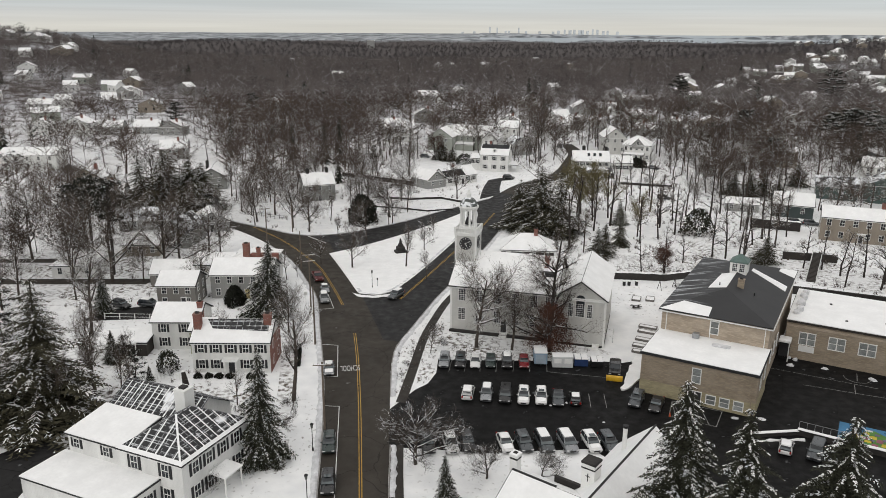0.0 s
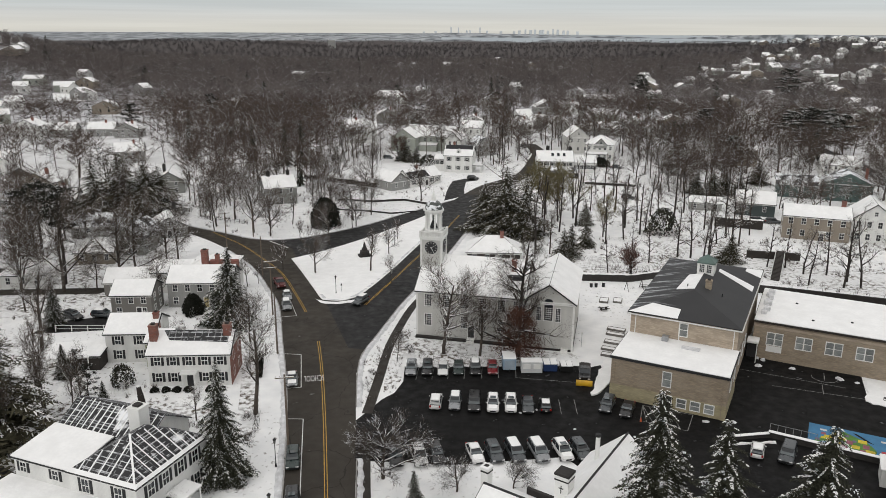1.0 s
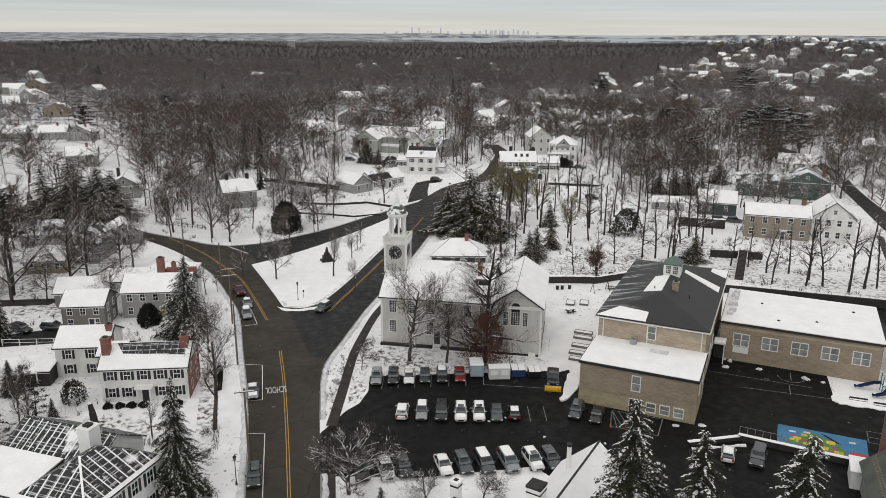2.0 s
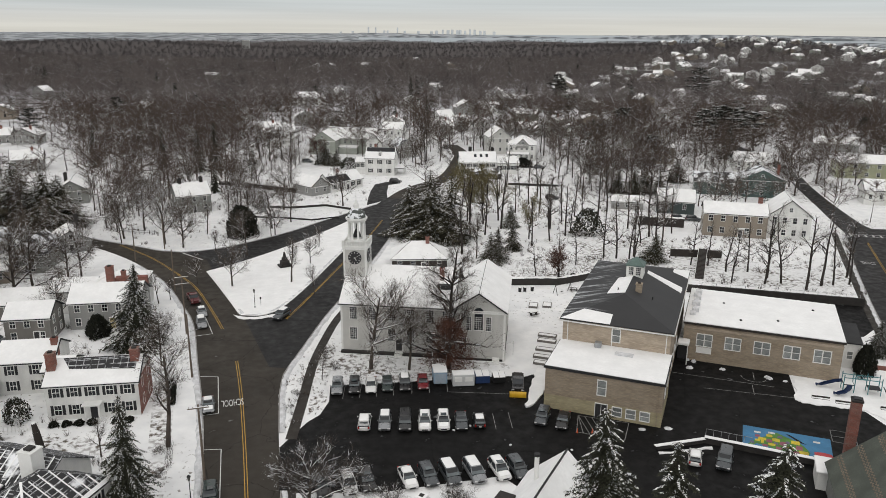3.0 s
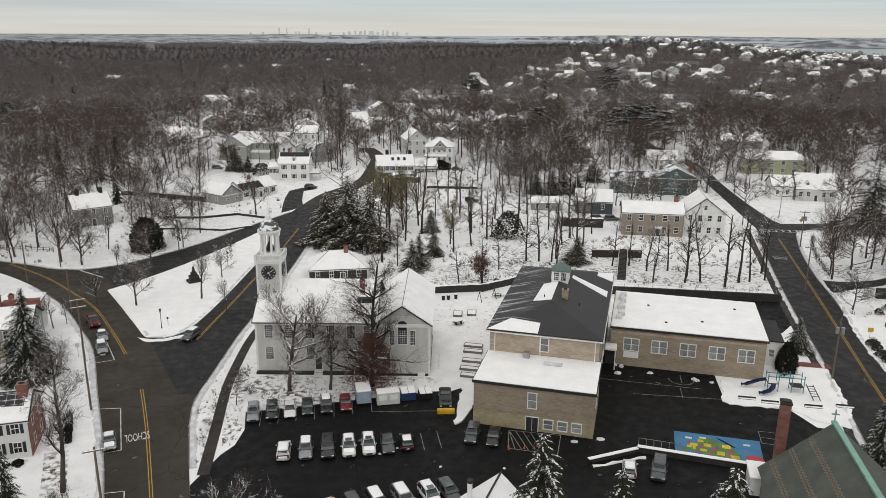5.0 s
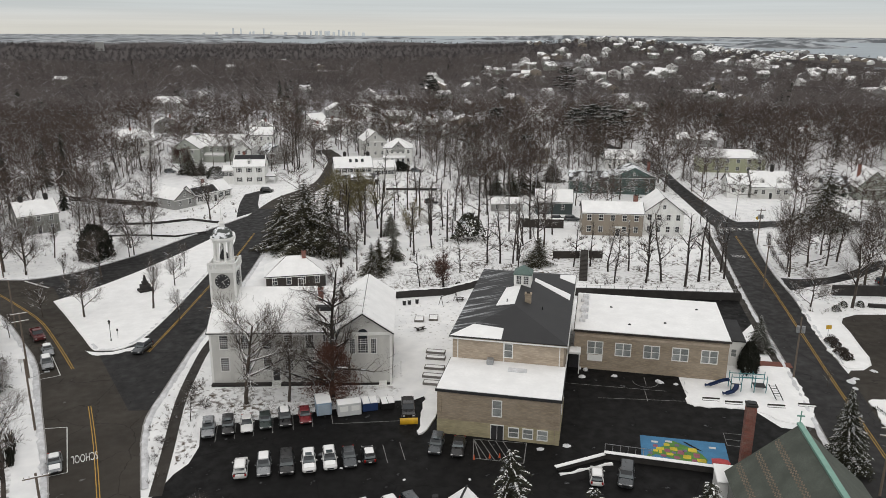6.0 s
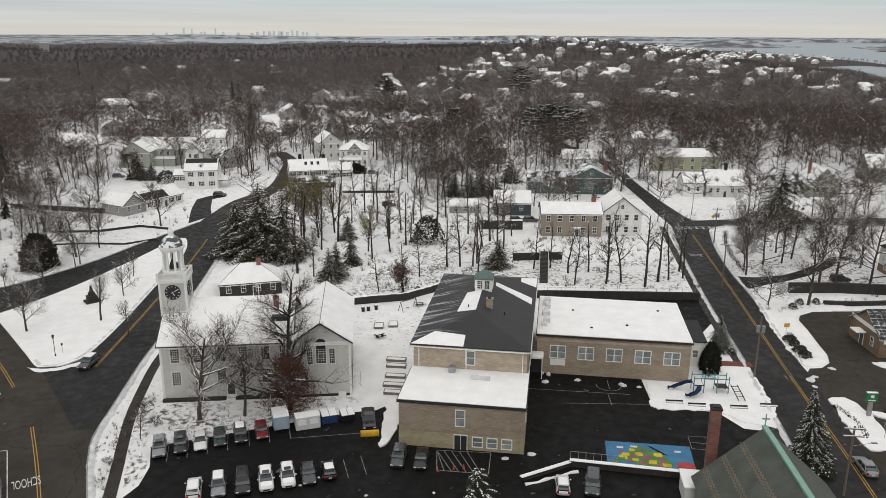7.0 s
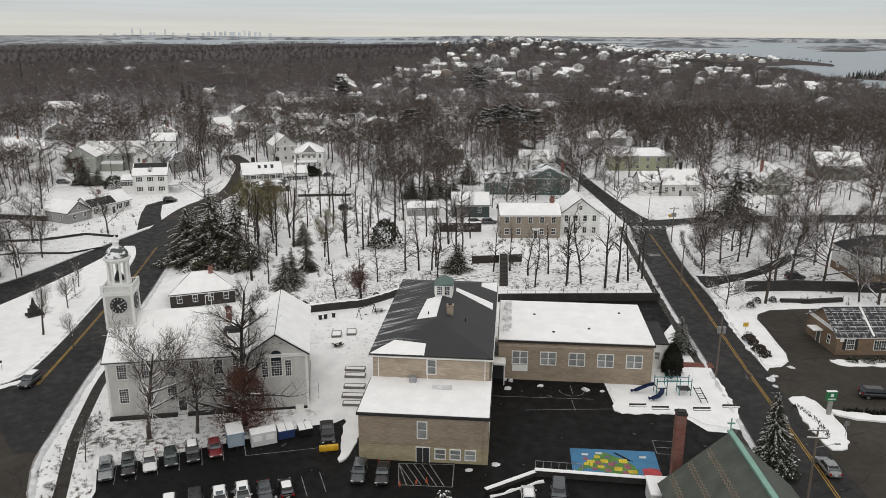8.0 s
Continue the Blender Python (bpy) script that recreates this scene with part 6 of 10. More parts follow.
for turn in (0, -90, 90):
    bm = bmesh.new()
    bmesh.ops.create_cone(bm, cap_ends=True, segments=32, radius1=1.22, radius2=1.22, depth=0.12, matrix=Matrix.Rotation(radians(90), 4, "X"))
    dial = part("clock_dial", bm, SHUTTER, tower, "black clock dial with pale numerals")
    dial.matrix_basis = pose(0, 0, 0, 0, 0, turn) @ pose(0, -2.1, 15.9)
    bm = bmesh.new()
    for i in range(12):
        a = radians(30 * i)
        box(bm, -0.04, 0.04, -0.09, -0.06, 0.84, 1.1, m=Matrix.Rotation(a, 4, "Y"))
    part("numeral_marks", bm, TRIM, dial)
    bm = box(bmesh.new(), -0.05, 0.05, -0.12, -0.09, -0.15, 0.6, m=Matrix.Rotation(radians(150), 4, "Y"))
    box(bm, -0.035, 0.035, -0.14, -0.12, -0.2, 0.95, m=Matrix.Rotation(radians(60), 4, "Y"))
    part("clock_pointer", bm, TRIM, dial)

# ---- the school: brick front block, tall hipped block, long wing ----
school = thing("school_building", "buff brick school with a black hipped roof and snowy flat roofs", "school", "", "", (27.7, 109.6, 0), -30.3)
part("front_wall", boxed(0, 17.2, 0, 10.7, 2.3, 6.6), BUFF_BRICK, school)
part("base_wall", boxed(-0.03, 17.23, -0.03, 10.7, 0, 2.3), BUFF_BASE, school)
bm = bmesh.new()
box(bm, -0.25, 17.45, -0.25, 10.7, 6.6, 6.95)
part("flat_roof", bm, ROOF_DARK, school)
part("roof_snow", boxed(-0.12, 17.32, -0.12, 10.66, 6.955, 7.1, 0.05), SNOW, school, "smooth snow on the flat roof")
part("upper_wall", boxed(0.1, 16.9, 10.7, 44.2, 0, 10.8), BUFF_LIGHT, school)
planes = hip_planes(0.1, 16.9, 10.7, 44.2, 10.9, 2.3, 0.5)
part("hip_roof", roof_faces(bmesh.new(), planes, 0.2), ROOF_SCHOOL, school, "black shingle hip roof with thin streaks of frost")
bm = bmesh.new()
for a, b in (((-0.45, 10.15), (17.45, 10.3)), ((-0.52, 10.15), (-0.38, 44.8)), ((17.38, 10.15), (17.52, 44.8))):
    box(bm, a[0], b[0], a[1], b[1], 10.32, 10.49)
for x in (0.9, 8.0, 16.3):
    box(bm, x - 0.06, x + 0.06, 10.58, 10.7, 7.1, 10.4)
part("gutter", bm, TRIM, school)
k = 2.3 / 8.4
def on_roof(x, y):
    """Height of the front or side slope of the hip roof."""
    return 10.9 + k * min(y - 10.7, x - 0.1, 16.9 - x)
part("roof_snow_patch", roof_faces(bmesh.new(), [inset_lift([(-0.3, 10.3, 10.75), (7.6, 10.3, 10.75), (7.6, 12.9, on_roof(7.6, 12.9)), (2.9, 13.5, on_roof(2.9, 13.4))], 0.02, 0.08)], 0.075), SNOW, school, "snow left on the black roof")
part("roof_snow_patch", roof_faces(bmesh.new(), [[(5.3, 20.4, on_roof(5.3, 20.4) + 0.08), (8.4, 19.6, on_roof(8.4, 20.4) + 0.08), (8.4, 29.2, on_roof(8.4, 29) + 0.08), (5.9, 29.2, on_roof(5.9, 29) + 0.08)]], 0.075), SNOW, school, "snow left on the black roof")
part("roof_snow_patch", roof_faces(bmesh.new(), [[(16.8, 29.5, on_roof(16.8, 30) + 0.09), (16.8, 32.5, on_roof(16.8, 31) + 0.09), (10.4, 35.0, on_roof(10.4, 35) + 0.09), (10.4, 33.4, on_roof(10.4, 35) + 0.09)]], 0.08), SNOW, school, "snow left on the black roof")
part("roof_snow_patch", roof_faces(bmesh.new(), [[(17.3, 39.0, 10.8), (17.3, 44.4, 10.8), (14.5, 41.5, on_roof(14.5, 40) + 0.09), (14.5, 39.6, on_roof(14.5, 40) + 0.09)]], 0.08), SNOW, school, "snow left on the black roof")
cup = part("cupola", boxed(-1.42, 1.42, -1.42, 1.42, 12.2, 15.0), TRIM, school, "white roof cupola with a green cap")
cup.matrix_basis = pose(8.6, 30.8, 0)
bm = boxed(-1.62, 1.62, -1.62, 1.62, 14.95, 15.1)
bmesh.ops.create_cone(bm, cap_ends=True, segments=4, radius1=2.28, radius2=0.2, depth=1.2, matrix=Matrix.Translation((0, 0, 15.7)) @ Matrix.Rotation(radians(45), 4, "Z"))
part("cupola_cap", bm, surface("dull_green_copper", (0.10, 0.15, 0.135), 0.7, 0.2, 1, 6, 0.1), cup)
for turn in (0, 90, -90):
    for x in (-0.62, 0.62):
        fm, pm = window_meshes(0.8, 1.4, 3, 4)
        part_mesh("cupola_window", fm, cup, pose(0, 0, 0, 0, 0, turn) @ Vector((x, -1.42, 14.05)), turn)
        part_mesh("cupola_pane", pm, cup, pose(0, 0, 0, 0, 0, turn) @ Vector((x, -1.424, 14.05)), turn)
chimney(school, 10.3, 22.4, 12, 14.2, BUFF_BRICK, 1.0)
bm = tube(bmesh.new(), (12.8, 21.0, 11.4), (12.8, 21.0, 12.6), 0.09)
tube(bm, (7.0, 21.4, 12.3), (7.0, 21.4, 13.3), 0.09)
part("vent_pipe", bm, IRON, school)
add_window(school, 8.5, 0, 4.75, 0, 1.15, 2.3, 1, 2)
add_window(school, 8.6, 10.7, 8.9, 0, 1.2, 2.1, 1, 2)
for x in (10.9, 12.9, 14.9):
    add_window(school, x, -0.03, 1.35, 0, 1.25, 1.35, 1, 2)
bm = boxed(-0.95, 0.95, -0.12, 0.01, 0, 2.3)
dd = part("double_door", bm, TRIM, school)
dd.matrix_basis = pose(8.6, -0.03, 0)
for x in (-0.44, 0.44):
    part("door_leaf", boxed(x - 0.4, x + 0.4, -0.16, -0.11, 0.05, 2.2), DOOR_DARK, dd)
for y in (3.2, 7.4, 14, 18, 22):
    add_window(school, 17.2 if y < 10 else 17.1, y, 4.6, 90, 1.15, 2.0, 1, 2)
bm = boxed(-0.5, 0.5, -0.5, 0.5, 7.1, 7.95, 0.06)
vent = part("roof_vent", bm, STEEL, school)
vent.matrix_basis = pose(6.1, 9.4, 0)
bm = boxed(9.0, 11.8, 7.2, 8.4, 7.1, 7.28, 0.06)
part("roof_duct", bm, SNOW_DIRTY, school)
bm = boxed(0.5, 0.62, -0.1, 0, 2.6, 5.9)
box(bm, 16.5, 16.62, -0.1, 0, 0.2, 6.4)
part("downpipe", bm, BUFF_BRICK, school)
# the wing
part("wing_wall", boxed(18.0, 42.8, 26.4, 44.8, 0, 6.7), BUFF_BRICK, school)
part("wing_band", boxed(18.0, 42.86, 26.34, 26.4, 5.9, 6.3), BUFF_LIGHT, school)
part("wing_roof", boxed(17.8, 43.1, 26.1, 45.1, 6.7, 7.0), WOOD_DARK, school)
part("wing_snow", boxed(17.9, 43.0, 26.22, 45.0, 7.0, 7.2, 0.06), SNOW, school, "smooth snow on the wing's flat roof")
for i, x in enumerate((21.5, 26.1, 30.7, 35.3, 39.9)):
    for s in (-0.62, 0.62):
        add_window(school, x + s, 26.4, 4.0, 0, 1.15, 2.1, 1, 2)
part("notice_panel", boxed(20.3, 22.8, 26.32, 26.4, 1.6, 2.7), TRIM, school, "white panel below the window")
bm = boxed(17.25, 19.2, 23.8, 26.3, 3.6, 3.85)
for x in (19.0,):
    tube(bm, (x, 24.0, 0), (x, 24.0, 3.6), 0.08)
part("entrance_canopy", bm, TRIM, school)
part("canopy_snow", boxed(17.3, 19.15, 23.9, 26.2, 3.85, 4.0, 0.04), SNOW, school)
part("entrance_door", boxed(17.25, 19.0, 26.28, 26.36, 0.1, 3.0), DOOR_DARK, school)
part("end_wall", boxed(42.86, 46.4, 33.0, 43.0, 0, 4.5), WHITE_WALL, school, "low white end block")
part("end_roof", boxed(42.86, 46.6, 32.8, 43.2, 4.5, 4.7), ROOF_DARK, school)
add_window(school, 44.8, 33.0, 2.4, 0, 0.8, 1.3, 1, 2)
for i in range(8):
    y = 29.5 + 1.7 * i
    part("roof_unit", boxed(18.6 + (i % 3) * 0.25, 19.6 + (i % 2) * 0.4, y, y + 1.0, 7.2, 7.75 + 0.2 * (i % 2), 0.08), SNOW_DIRTY, school, "snow-capped roof ventilator")
for x, y in ((24, 38), (33, 32), (39, 40), (27, 30)):
    part("roof_drain", tube(bmesh.new(), (x, y, 7.2), (x, y, 7.35), 0.25, 0.2), IRON, school)

# ---- buildings at the edge of the lot ----
annex = thing("parish_hall", "white parish hall with steep snow-covered roofs", "hall", "", "", (22.6, 84.0, 0), 54)
block(annex, -20, 0, -4.2, 4.2, 4.2, 3.8, "gable", WHITE_WALL, "snow", 0.4)
part("ridge_cap", boxed(-20.3, 0.4, -0.1, 0.1, 8.05, 8.2), IRON, annex)
bm = tube(bmesh.new(), (-4.5, 2.0, 6), (-4.5, 2.0, 9.3), 0.28, 0.28, 10)
part("vent_pipe", bm, TRIM, annex)
part("pipe_cap", tube(bmesh.new(), (-4.5, 2.0, 9.3), (-4.5, 2.0, 9.6), 0.34, 0.34, 10), IRON, annex)
hall = thing("church_hall", "low white hall with snow roof and two square chimneys", "hall", "", "", (4.8, 76.2, 0), -38)
block(hall, 0, 9.5, -5.0, 4.0, 4.2, 2.8, "gable", WHITE_WALL, "snow", 0.4)
block(hall, 6.0, 14.0, -7.5, -1.0, 4.0, 2.2, "gable", WHITE_WALL, "snow", 0.4)
part("ridge_cap", boxed(-0.3, 5.4, -0.62, -0.38, 7.05, 7.2), IRON, hall)
chimney(hall, -0.6, 0.6, 3.5, 8.4, TRIM, 0.95)
part("chimney_cap", boxed(-1.15, -0.05, 0.05, 1.15, 8.4, 8.6, 0.04), SNOW, hall)
part("soot_band", boxed(-1.1, -0.1, 0.1, 1.1, 7.9, 8.1), IRON, hall)
tall = chimney(hall, 7.2, 4.2, 0, 8.6, TRIM, 1.6)
part("chimney_cap", boxed(6.3, 8.1, 3.3, 5.1, 8.6, 8.9, 0.05), STONE_DARK, hall)
part("soot_band", boxed(6.35, 8.05, 3.35, 5.05, 8.0, 8.15), IRON, hall)
bm = boxed(-0.05, 0.05, -0.83, -0.80, 6.5, 7.5)
box(bm, -0.28, 0.28, -0.83, -0.80, 7.1, 7.2)
part("cross", bm, IRON, tall)
part("parapet", boxed(2.6, 6.2, 4.2, 4.6, 0, 5.0), STONE_DARK, hall, "dark low parapet wall")

green_roof = thing("stone_church", "church with steep patterned green slate roof and copper ridge", "church", "", "", (63.1, 80.0, 0), 63.5)
block(green_roof, -28, 0.0, -7.4, 7.4, 4.0, 6.6, "gable", STONE_WALL, SLATE_GREEN, 0.5)
part("ridge_copper", boxed(-28.6, 0.7, -0.3, 0.3, 10.45, 10.75), COPPER, green_roof, "pale green copper ridge")
k = 6.6 / 7.4
bm = roof_faces(bmesh.new(), [[(-28.5, -0.05, 10.68), (0.6, -0.05, 10.68), (0.6, -1.0, 10.72 - k), (-28.5, -1.0, 10.72 - k)]], 0.05)
part("ridge_flashing", bm, COPPER, green_roof)
bm = bmesh.new()
for v in (2.2, 4.2, 6.2):
    for i in range(84):
        x = -28.3 + i * 0.34
        for dv in (0.0, 0.30):
            c = v + dv + (0.0 if i % 2 else 0.10)
            z = 10.6 - k * c
            roof_faces(bm, [[(x, c, z + 0.035), (x + 0.22, c, z + 0.035), (x + 0.22, c + 0.16, z + 0.035 - 0.16 * k), (x, c + 0.16, z + 0.035 - 0.16 * k)]], 0.03)
band = part("roof_band", bm, surface("russet_slate", (0.20, 0.155, 0.115), 0.8, 0.3, 0.8, 6, 0.3), green_roof, "russet diamond slate bands")
tagged(band, "russet diamond slate bands", "", "", "stuff")
bm = boxed(0.45, 0.57, -0.06, 0.06, 10.7, 12.3)
box(bm, 0.45, 0.57, -0.45, 0.45, 11.6, 11.75)
part("cross", bm, COPPER, green_roof)
stack = thing("brick_chimney", "tall red brick boiler chimney beside the school yard", "chimney", "", "", (62.1, 87.2, 0), 60)
bm = boxed(-0.6, 0.6, -0.6, 0.6, 0, 9.9)
part("shaft", bm, RED_BRICK, stack)
part("cap", boxed(-0.7, 0.7, -0.7, 0.7, 9.9, 10.2, 0.05), STONE_DARK, stack)
part("flue", boxed(-0.45, 0.45, -0.45, 0.45, 10.2, 10.35), IRON, stack)

# ---- other houses, from the common outwards ----
house("low dark-walled cottage with hipped snowy roof behind the church", 17.6, 179.6, -6, 13, 9, 3.2, 3.0, "hip", WOOD_DARK, "snow", 4, 1, False, 1.0, ((2, 4, 7.4, 0.9),))
house("grey shingle saltbox cottage with two chimneys", -44.0, 248.5, 22, 10.5, 9, 5.6, 3.2, "gable", STONE_WALL, "snow", 3, 2, False, 0.0, ((-3, 4.5, 10.2, -1.0), (3.5, 4.5, 10.2, -1.0)))
low = house("white low house with a half-bare snowy roof", 4.1, 277.8, 39, 15, 8, 3.3, 2.8, "gable", WHITE_WALL, "snow", 5, 1, True, 0.5, ((-1, 4, 7.2, 0.8),))
part("bare_shingle", roof_faces(bmesh.new(), [[(-7.6, -0.2, 3.42), (1.8, -0.2, 3.42), (1.8, 2.5, 5.31), (-7.6, 2.5, 5.31)]], 0.05), ROOF_DARK, low, "dark shingle where the snow has slid")
house("grey gabled cottage joined to the low house", -5.2, 270.2, 39, 8, 10, 3.4, 2.8, "front", GREY_WALL, "snow", 2, 1)
hip = house("white two-storey house with black shutters and a columned side porch", 17.8, 304.0, -14, 11.5, 9.5, 6.9, 3.4, "gable", WHITE_WALL, "snow", 3, 2, True, None, ((-2.5, 6, 11.4, 0.9),), (0.0,))
part("bare_shingle", roof_faces(bmesh.new(), [[(-5.6, 2.7, 9.02), (5.6, 2.7, 9.02), (5.6, 4.6, 10.38), (-5.6, 4.6, 10.38)]], 0.06), ROOF_DARK, hip, "dark shingle where the snow has slid")
block(hip, 5.8, 9.4, 0.6, 8.4, 2.9, 0.6, "flat", TRIM, "snow", 0.25, 2.55, "porch_beam")
for y in (0.9, 3.2, 5.7, 8.1):
    part("porch_column", tube(bmesh.new(), (9.1, y, 0), (9.1, y, 2.6), 0.13, 0.11, 10), TRIM, hip)
block(hip, -10.0, -5.8, 2.0, 8.0, 5.0, 1.4, "gable", WHITE_WALL, "snow")
for x in (-9.0, -6.9):
    add_window(hip, x, 2.0, 3.6, 0, 0.9, 1.4, 2, 2, True)
add_window(hip, 5.75, 4.7, 8.2, 90, 0.9, 1.3)
sage = house("sage gable-fronted house with a long snowy wing behind", -4.0, 359.0, -20, 12, 11, 6.6, 4.0, "front", SAGE_WALL, "snow", 2, 2)
block(sage, 1.0, 23.0, 7.0, 18.0, 7.0, 4.2, "gable", SAGE_WALL, "snow")
window_row(sage, 7.0, 22.0, 7.0, 5.2, 5)
block(sage, 6.3, 15.0, 4.0, 7.0, 3.0, 0.8, "shed", SAGE_WALL, "snow", 0.3)
block(sage, 20.5, 27.5, 1.0, 13.0, 6.6, 3.6, "front", WHITE_WALL, "snow")
window_row(sage, 21.0, 27.0, 1.0, 4.9, 2)
window_row(sage, 21.0, 27.0, 1.0, 1.8, 2)
block(sage, -0.5, 3.0, 10.0, 12.0, 11.2, 0.2, "flat", TRIM, "snow", 0.1, 9.0, "roof_stack")
house("white house behind the sage one with a tiered porch", 30.0, 384, -20, 11, 10, 8.0, 3.0, "gable", WHITE_WALL, "snow", 3, 2)
house("white gabled house half hidden by trees", -24.5, 386, 4, 15, 10, 7.0, 3.6, "gable", WHITE_WALL, "snow", 4, 2)
house("small grey barn with a dark roof", 33.5, 346, 20, 10, 9, 5.4, 3.0, "front", GREY_WALL, ROOF_PATCHY, 2, 1)
tav = house("long white tavern with snow roof, skylights and brick chimneys", 56.5, 301, -6, 14.5, 10, 5.0, 3.4, "gable", WHITE_WALL, "snow", 6, 2, True, None, ((-2.6, 7.5, 9.8, -1.2), (6.2, 6, 9.8, -1.2)))
for x in (-1.4, 0.9, 3.2):
    bm = roof_faces(bmesh.new(), [[(x, 2.0, 6.75), (x + 1.0, 2.0, 6.75), (x + 1.0, 3.4, 7.7), (x, 3.4, 7.7)]], 0.12)
    part("skylight", bm, GLASS, tav)
house("lower white wing of the tavern with snow roof", 68.6, 301.0, -6, 9, 8, 4.4, 2.2, "gable", WHITE_WALL, "snow", 5, 1, True)
# Closed lean-to form in place of the open deck before the tavern
house("dark timber lean-to in place of the tavern's deck", 58.0, 290.5, -6, 11, 5, 2.4, 1.0, "shed", WOOD_DARK, ROOF_PATCHY, 3, 1, sides=0)
porch_house = house("white hip-roofed house with a gabled dormer and pillared porch", 82.0, 330.8, -19, 12.0, 11, 7.2, 3.4, "hip", WHITE_WALL, "snow", 5, 2, sides=2)
block(porch_house, -2.2, 3.0, -0.25, 5.0, 7.3, 2.6, "front", GREY_WALL, "snow", 0.3, 5.6, "dormer")
add_window(porch_house, 0.4, -0.25, 8.0, 0, 1.0, 1.2)
block(porch_house, -6.2, 3.4, -2.6, -0.02, 3.3, 0.5, "shed", TRIM, "snow", 0.25, 3.05, "porch_roof")
for x in (-6.0, -3.7, -1.4, 0.9, 3.2):
    part("porch_post", boxed(x - 0.12, x + 0.12, -2.5, -2.26, 0, 3.05), TRIM, porch_house)
house("white gable-fronted house with a snowy roof behind trees", 77.2, 351.4, 0, 10.2, 12, 7.8, 4.0, "front", CHURCH_WALL, "snow", 3, 2)
house("long low outbuilding with a snowy roof", 101, 416, -12, 17, 8, 3.0, 2.2, "gable", GREY_WALL, "snow", 4, 1, sides=0)
house("narrow tan house with a flat snowy roof", 141.5, 315.5, -18, 8.0, 9, 7.0, 1.2, "gable", TAN_WALL, "snow", 2, 2, sides=0)
house("brown weathered house half hidden by trees", 103, 294, -18, 7.0, 8, 5.4, 2.2, "hip", TAUPE_WALL, ROOF_PATCHY, 2, 2, sides=0)
pergola = thing("pergola", "brown timber pergola beside the tavern", "pergola", "", "", (54.5, 285.6, 0), -12)
for x in (-4.5, -1.5, 1.5, 4.5):
    for y in (-1.6, 1.6):
        part("pergola_post", boxed(x - 0.12, x + 0.12, y - 0.12, y + 0.12, 0, 2.6), WOOD_DARK, pergola)
for y in (-1.6, 1.6):
    part("pergola_beam", boxed(-5.0, 5.0, y - 0.08, y + 0.08, 2.6, 2.85), WOOD_DARK, pergola)
for k in range(12):
    part("rafter", boxed(-4.9 + 0.87 * k, -4.75 + 0.87 * k, -2.0, 2.0, 2.85, 3.05), WOOD_DARK, pergola)
house("white mansion with columns on a wooded rise", -14, 586, 0, 27, 13, 6.5, 4.0, "hip", WHITE_WALL, "snow", 7, 2)
house("pale house among far trees", 93, 515, 5, 15, 11, 5.6, 4.2, "front", GREY_WALL, "snow", 3, 2)
house("grey low house with patchy snow", -87.5, 208.5, 6, 14, 8, 3.4, 2.6, "gable", GREY_WALL, ROOF_PATCHY, 5, 1, False, None, ((-2, 4, 7.2, -0.9),))
house("grey gable-fronted house among leafless trees", -73.3, 190.5, -8, 7.5, 11, 4.6, 3.2, "front", STONE_WALL, ROOF_PATCHY, 2, 2)
house("grey cottage at the bend of the street", -68, 207, 20, 9.5, 9, 3.2, 2.6, "front", GREY_WALL, "snow", 2, 1, False, 0.0, ((2, 6, 8.5, -1.0),))
house("low white garage with a hipped snowy roof", -87.8, 165.5, 4, 9.5, 9, 3.2, 2.6, "hip", WHITE_WALL, "snow", 3, 1)
house("low grey outbuilding with a long snowy roof", -63.6, 160.6, 2, 9.6, 7, 2.9, 2.2, "gable", TAUPE_WALL, "snow", 3, 1)
house("low house with long snowy roof between trees", -79, 183, 5, 9, 8, 3.2, 2.0, "gable", TAN_WALL, "snow", 3, 1)
house("dark gabled house with a stout chimney", -85, 266, 10, 10, 9, 4.6, 3.0, "front", STONE_WALL, "snow", 2, 2, False, None, ((-2, 7, 9.2, -1.0),))
house("broad white house with a wide snowy roof", -170, 304, 6, 22, 12, 5.8, 2.4, "gable", WHITE_WALL, "snow", 5, 2)
for x, y, w, h, t, wl_, rf in ((-273, 517, 18, 6, -4, WHITE_WALL, "gable"), (-214, 401, 13, 6, 8, WHITE_WALL, "front"), (-196, 402, 14, 7, -8, WHITE_WALL, "front"), (-181, 408, 14, 4.4, 4, GREY_WALL, "gable"), (-163, 414, 14, 4, 6, GREY_WALL, "gable"), (-148, 408, 13, 4.6, -6, GREY_WALL, "front"), (-32, 420, 12, 4.6, -10, WHITE_WALL, "gable"), (-13, 470, 13, 5.5, 5, GREY_WALL, "front"), (110, 520, 16, 5, 0, WHITE_WALL, "gable"), (-120, 330, 12, 5, 15, GREY_WALL, "gable"), (35, 430, 13, 6, -5, WHITE_WALL, "front"), (60, 410, 12, 6, 4, WHITE_WALL, "gable"), (72, 440, 13, 5, -12, GREY_WALL, "gable"), (-110, 235, 12, 5, 12, GREY_WALL, "gable"), (-128, 262, 12, 5, -8, TAN_WALL, "front"), (149, 595, 24, 4, -4, GREY_WALL, "gable"), (126, 425, 12, 5.5, -10, WHITE_WALL, "front"), (104.7, 413, 17, 4, -6, GREY_WALL, "gable"), (84, 430, 11, 5.5, -8, WHITE_WALL, "front"), (130, 404, 11, 4.5, -20, WHITE_WALL, "front"), (300, 332, 14, 5, -24, WHITE_WALL, "gable")):
    house("small snow-roofed house among leafless trees", x, y, t, w, 9, h, 3.2, rf, wl_, "snow", 4, 2, False, None, ((2, 4, h + 4.2, 0.9),))
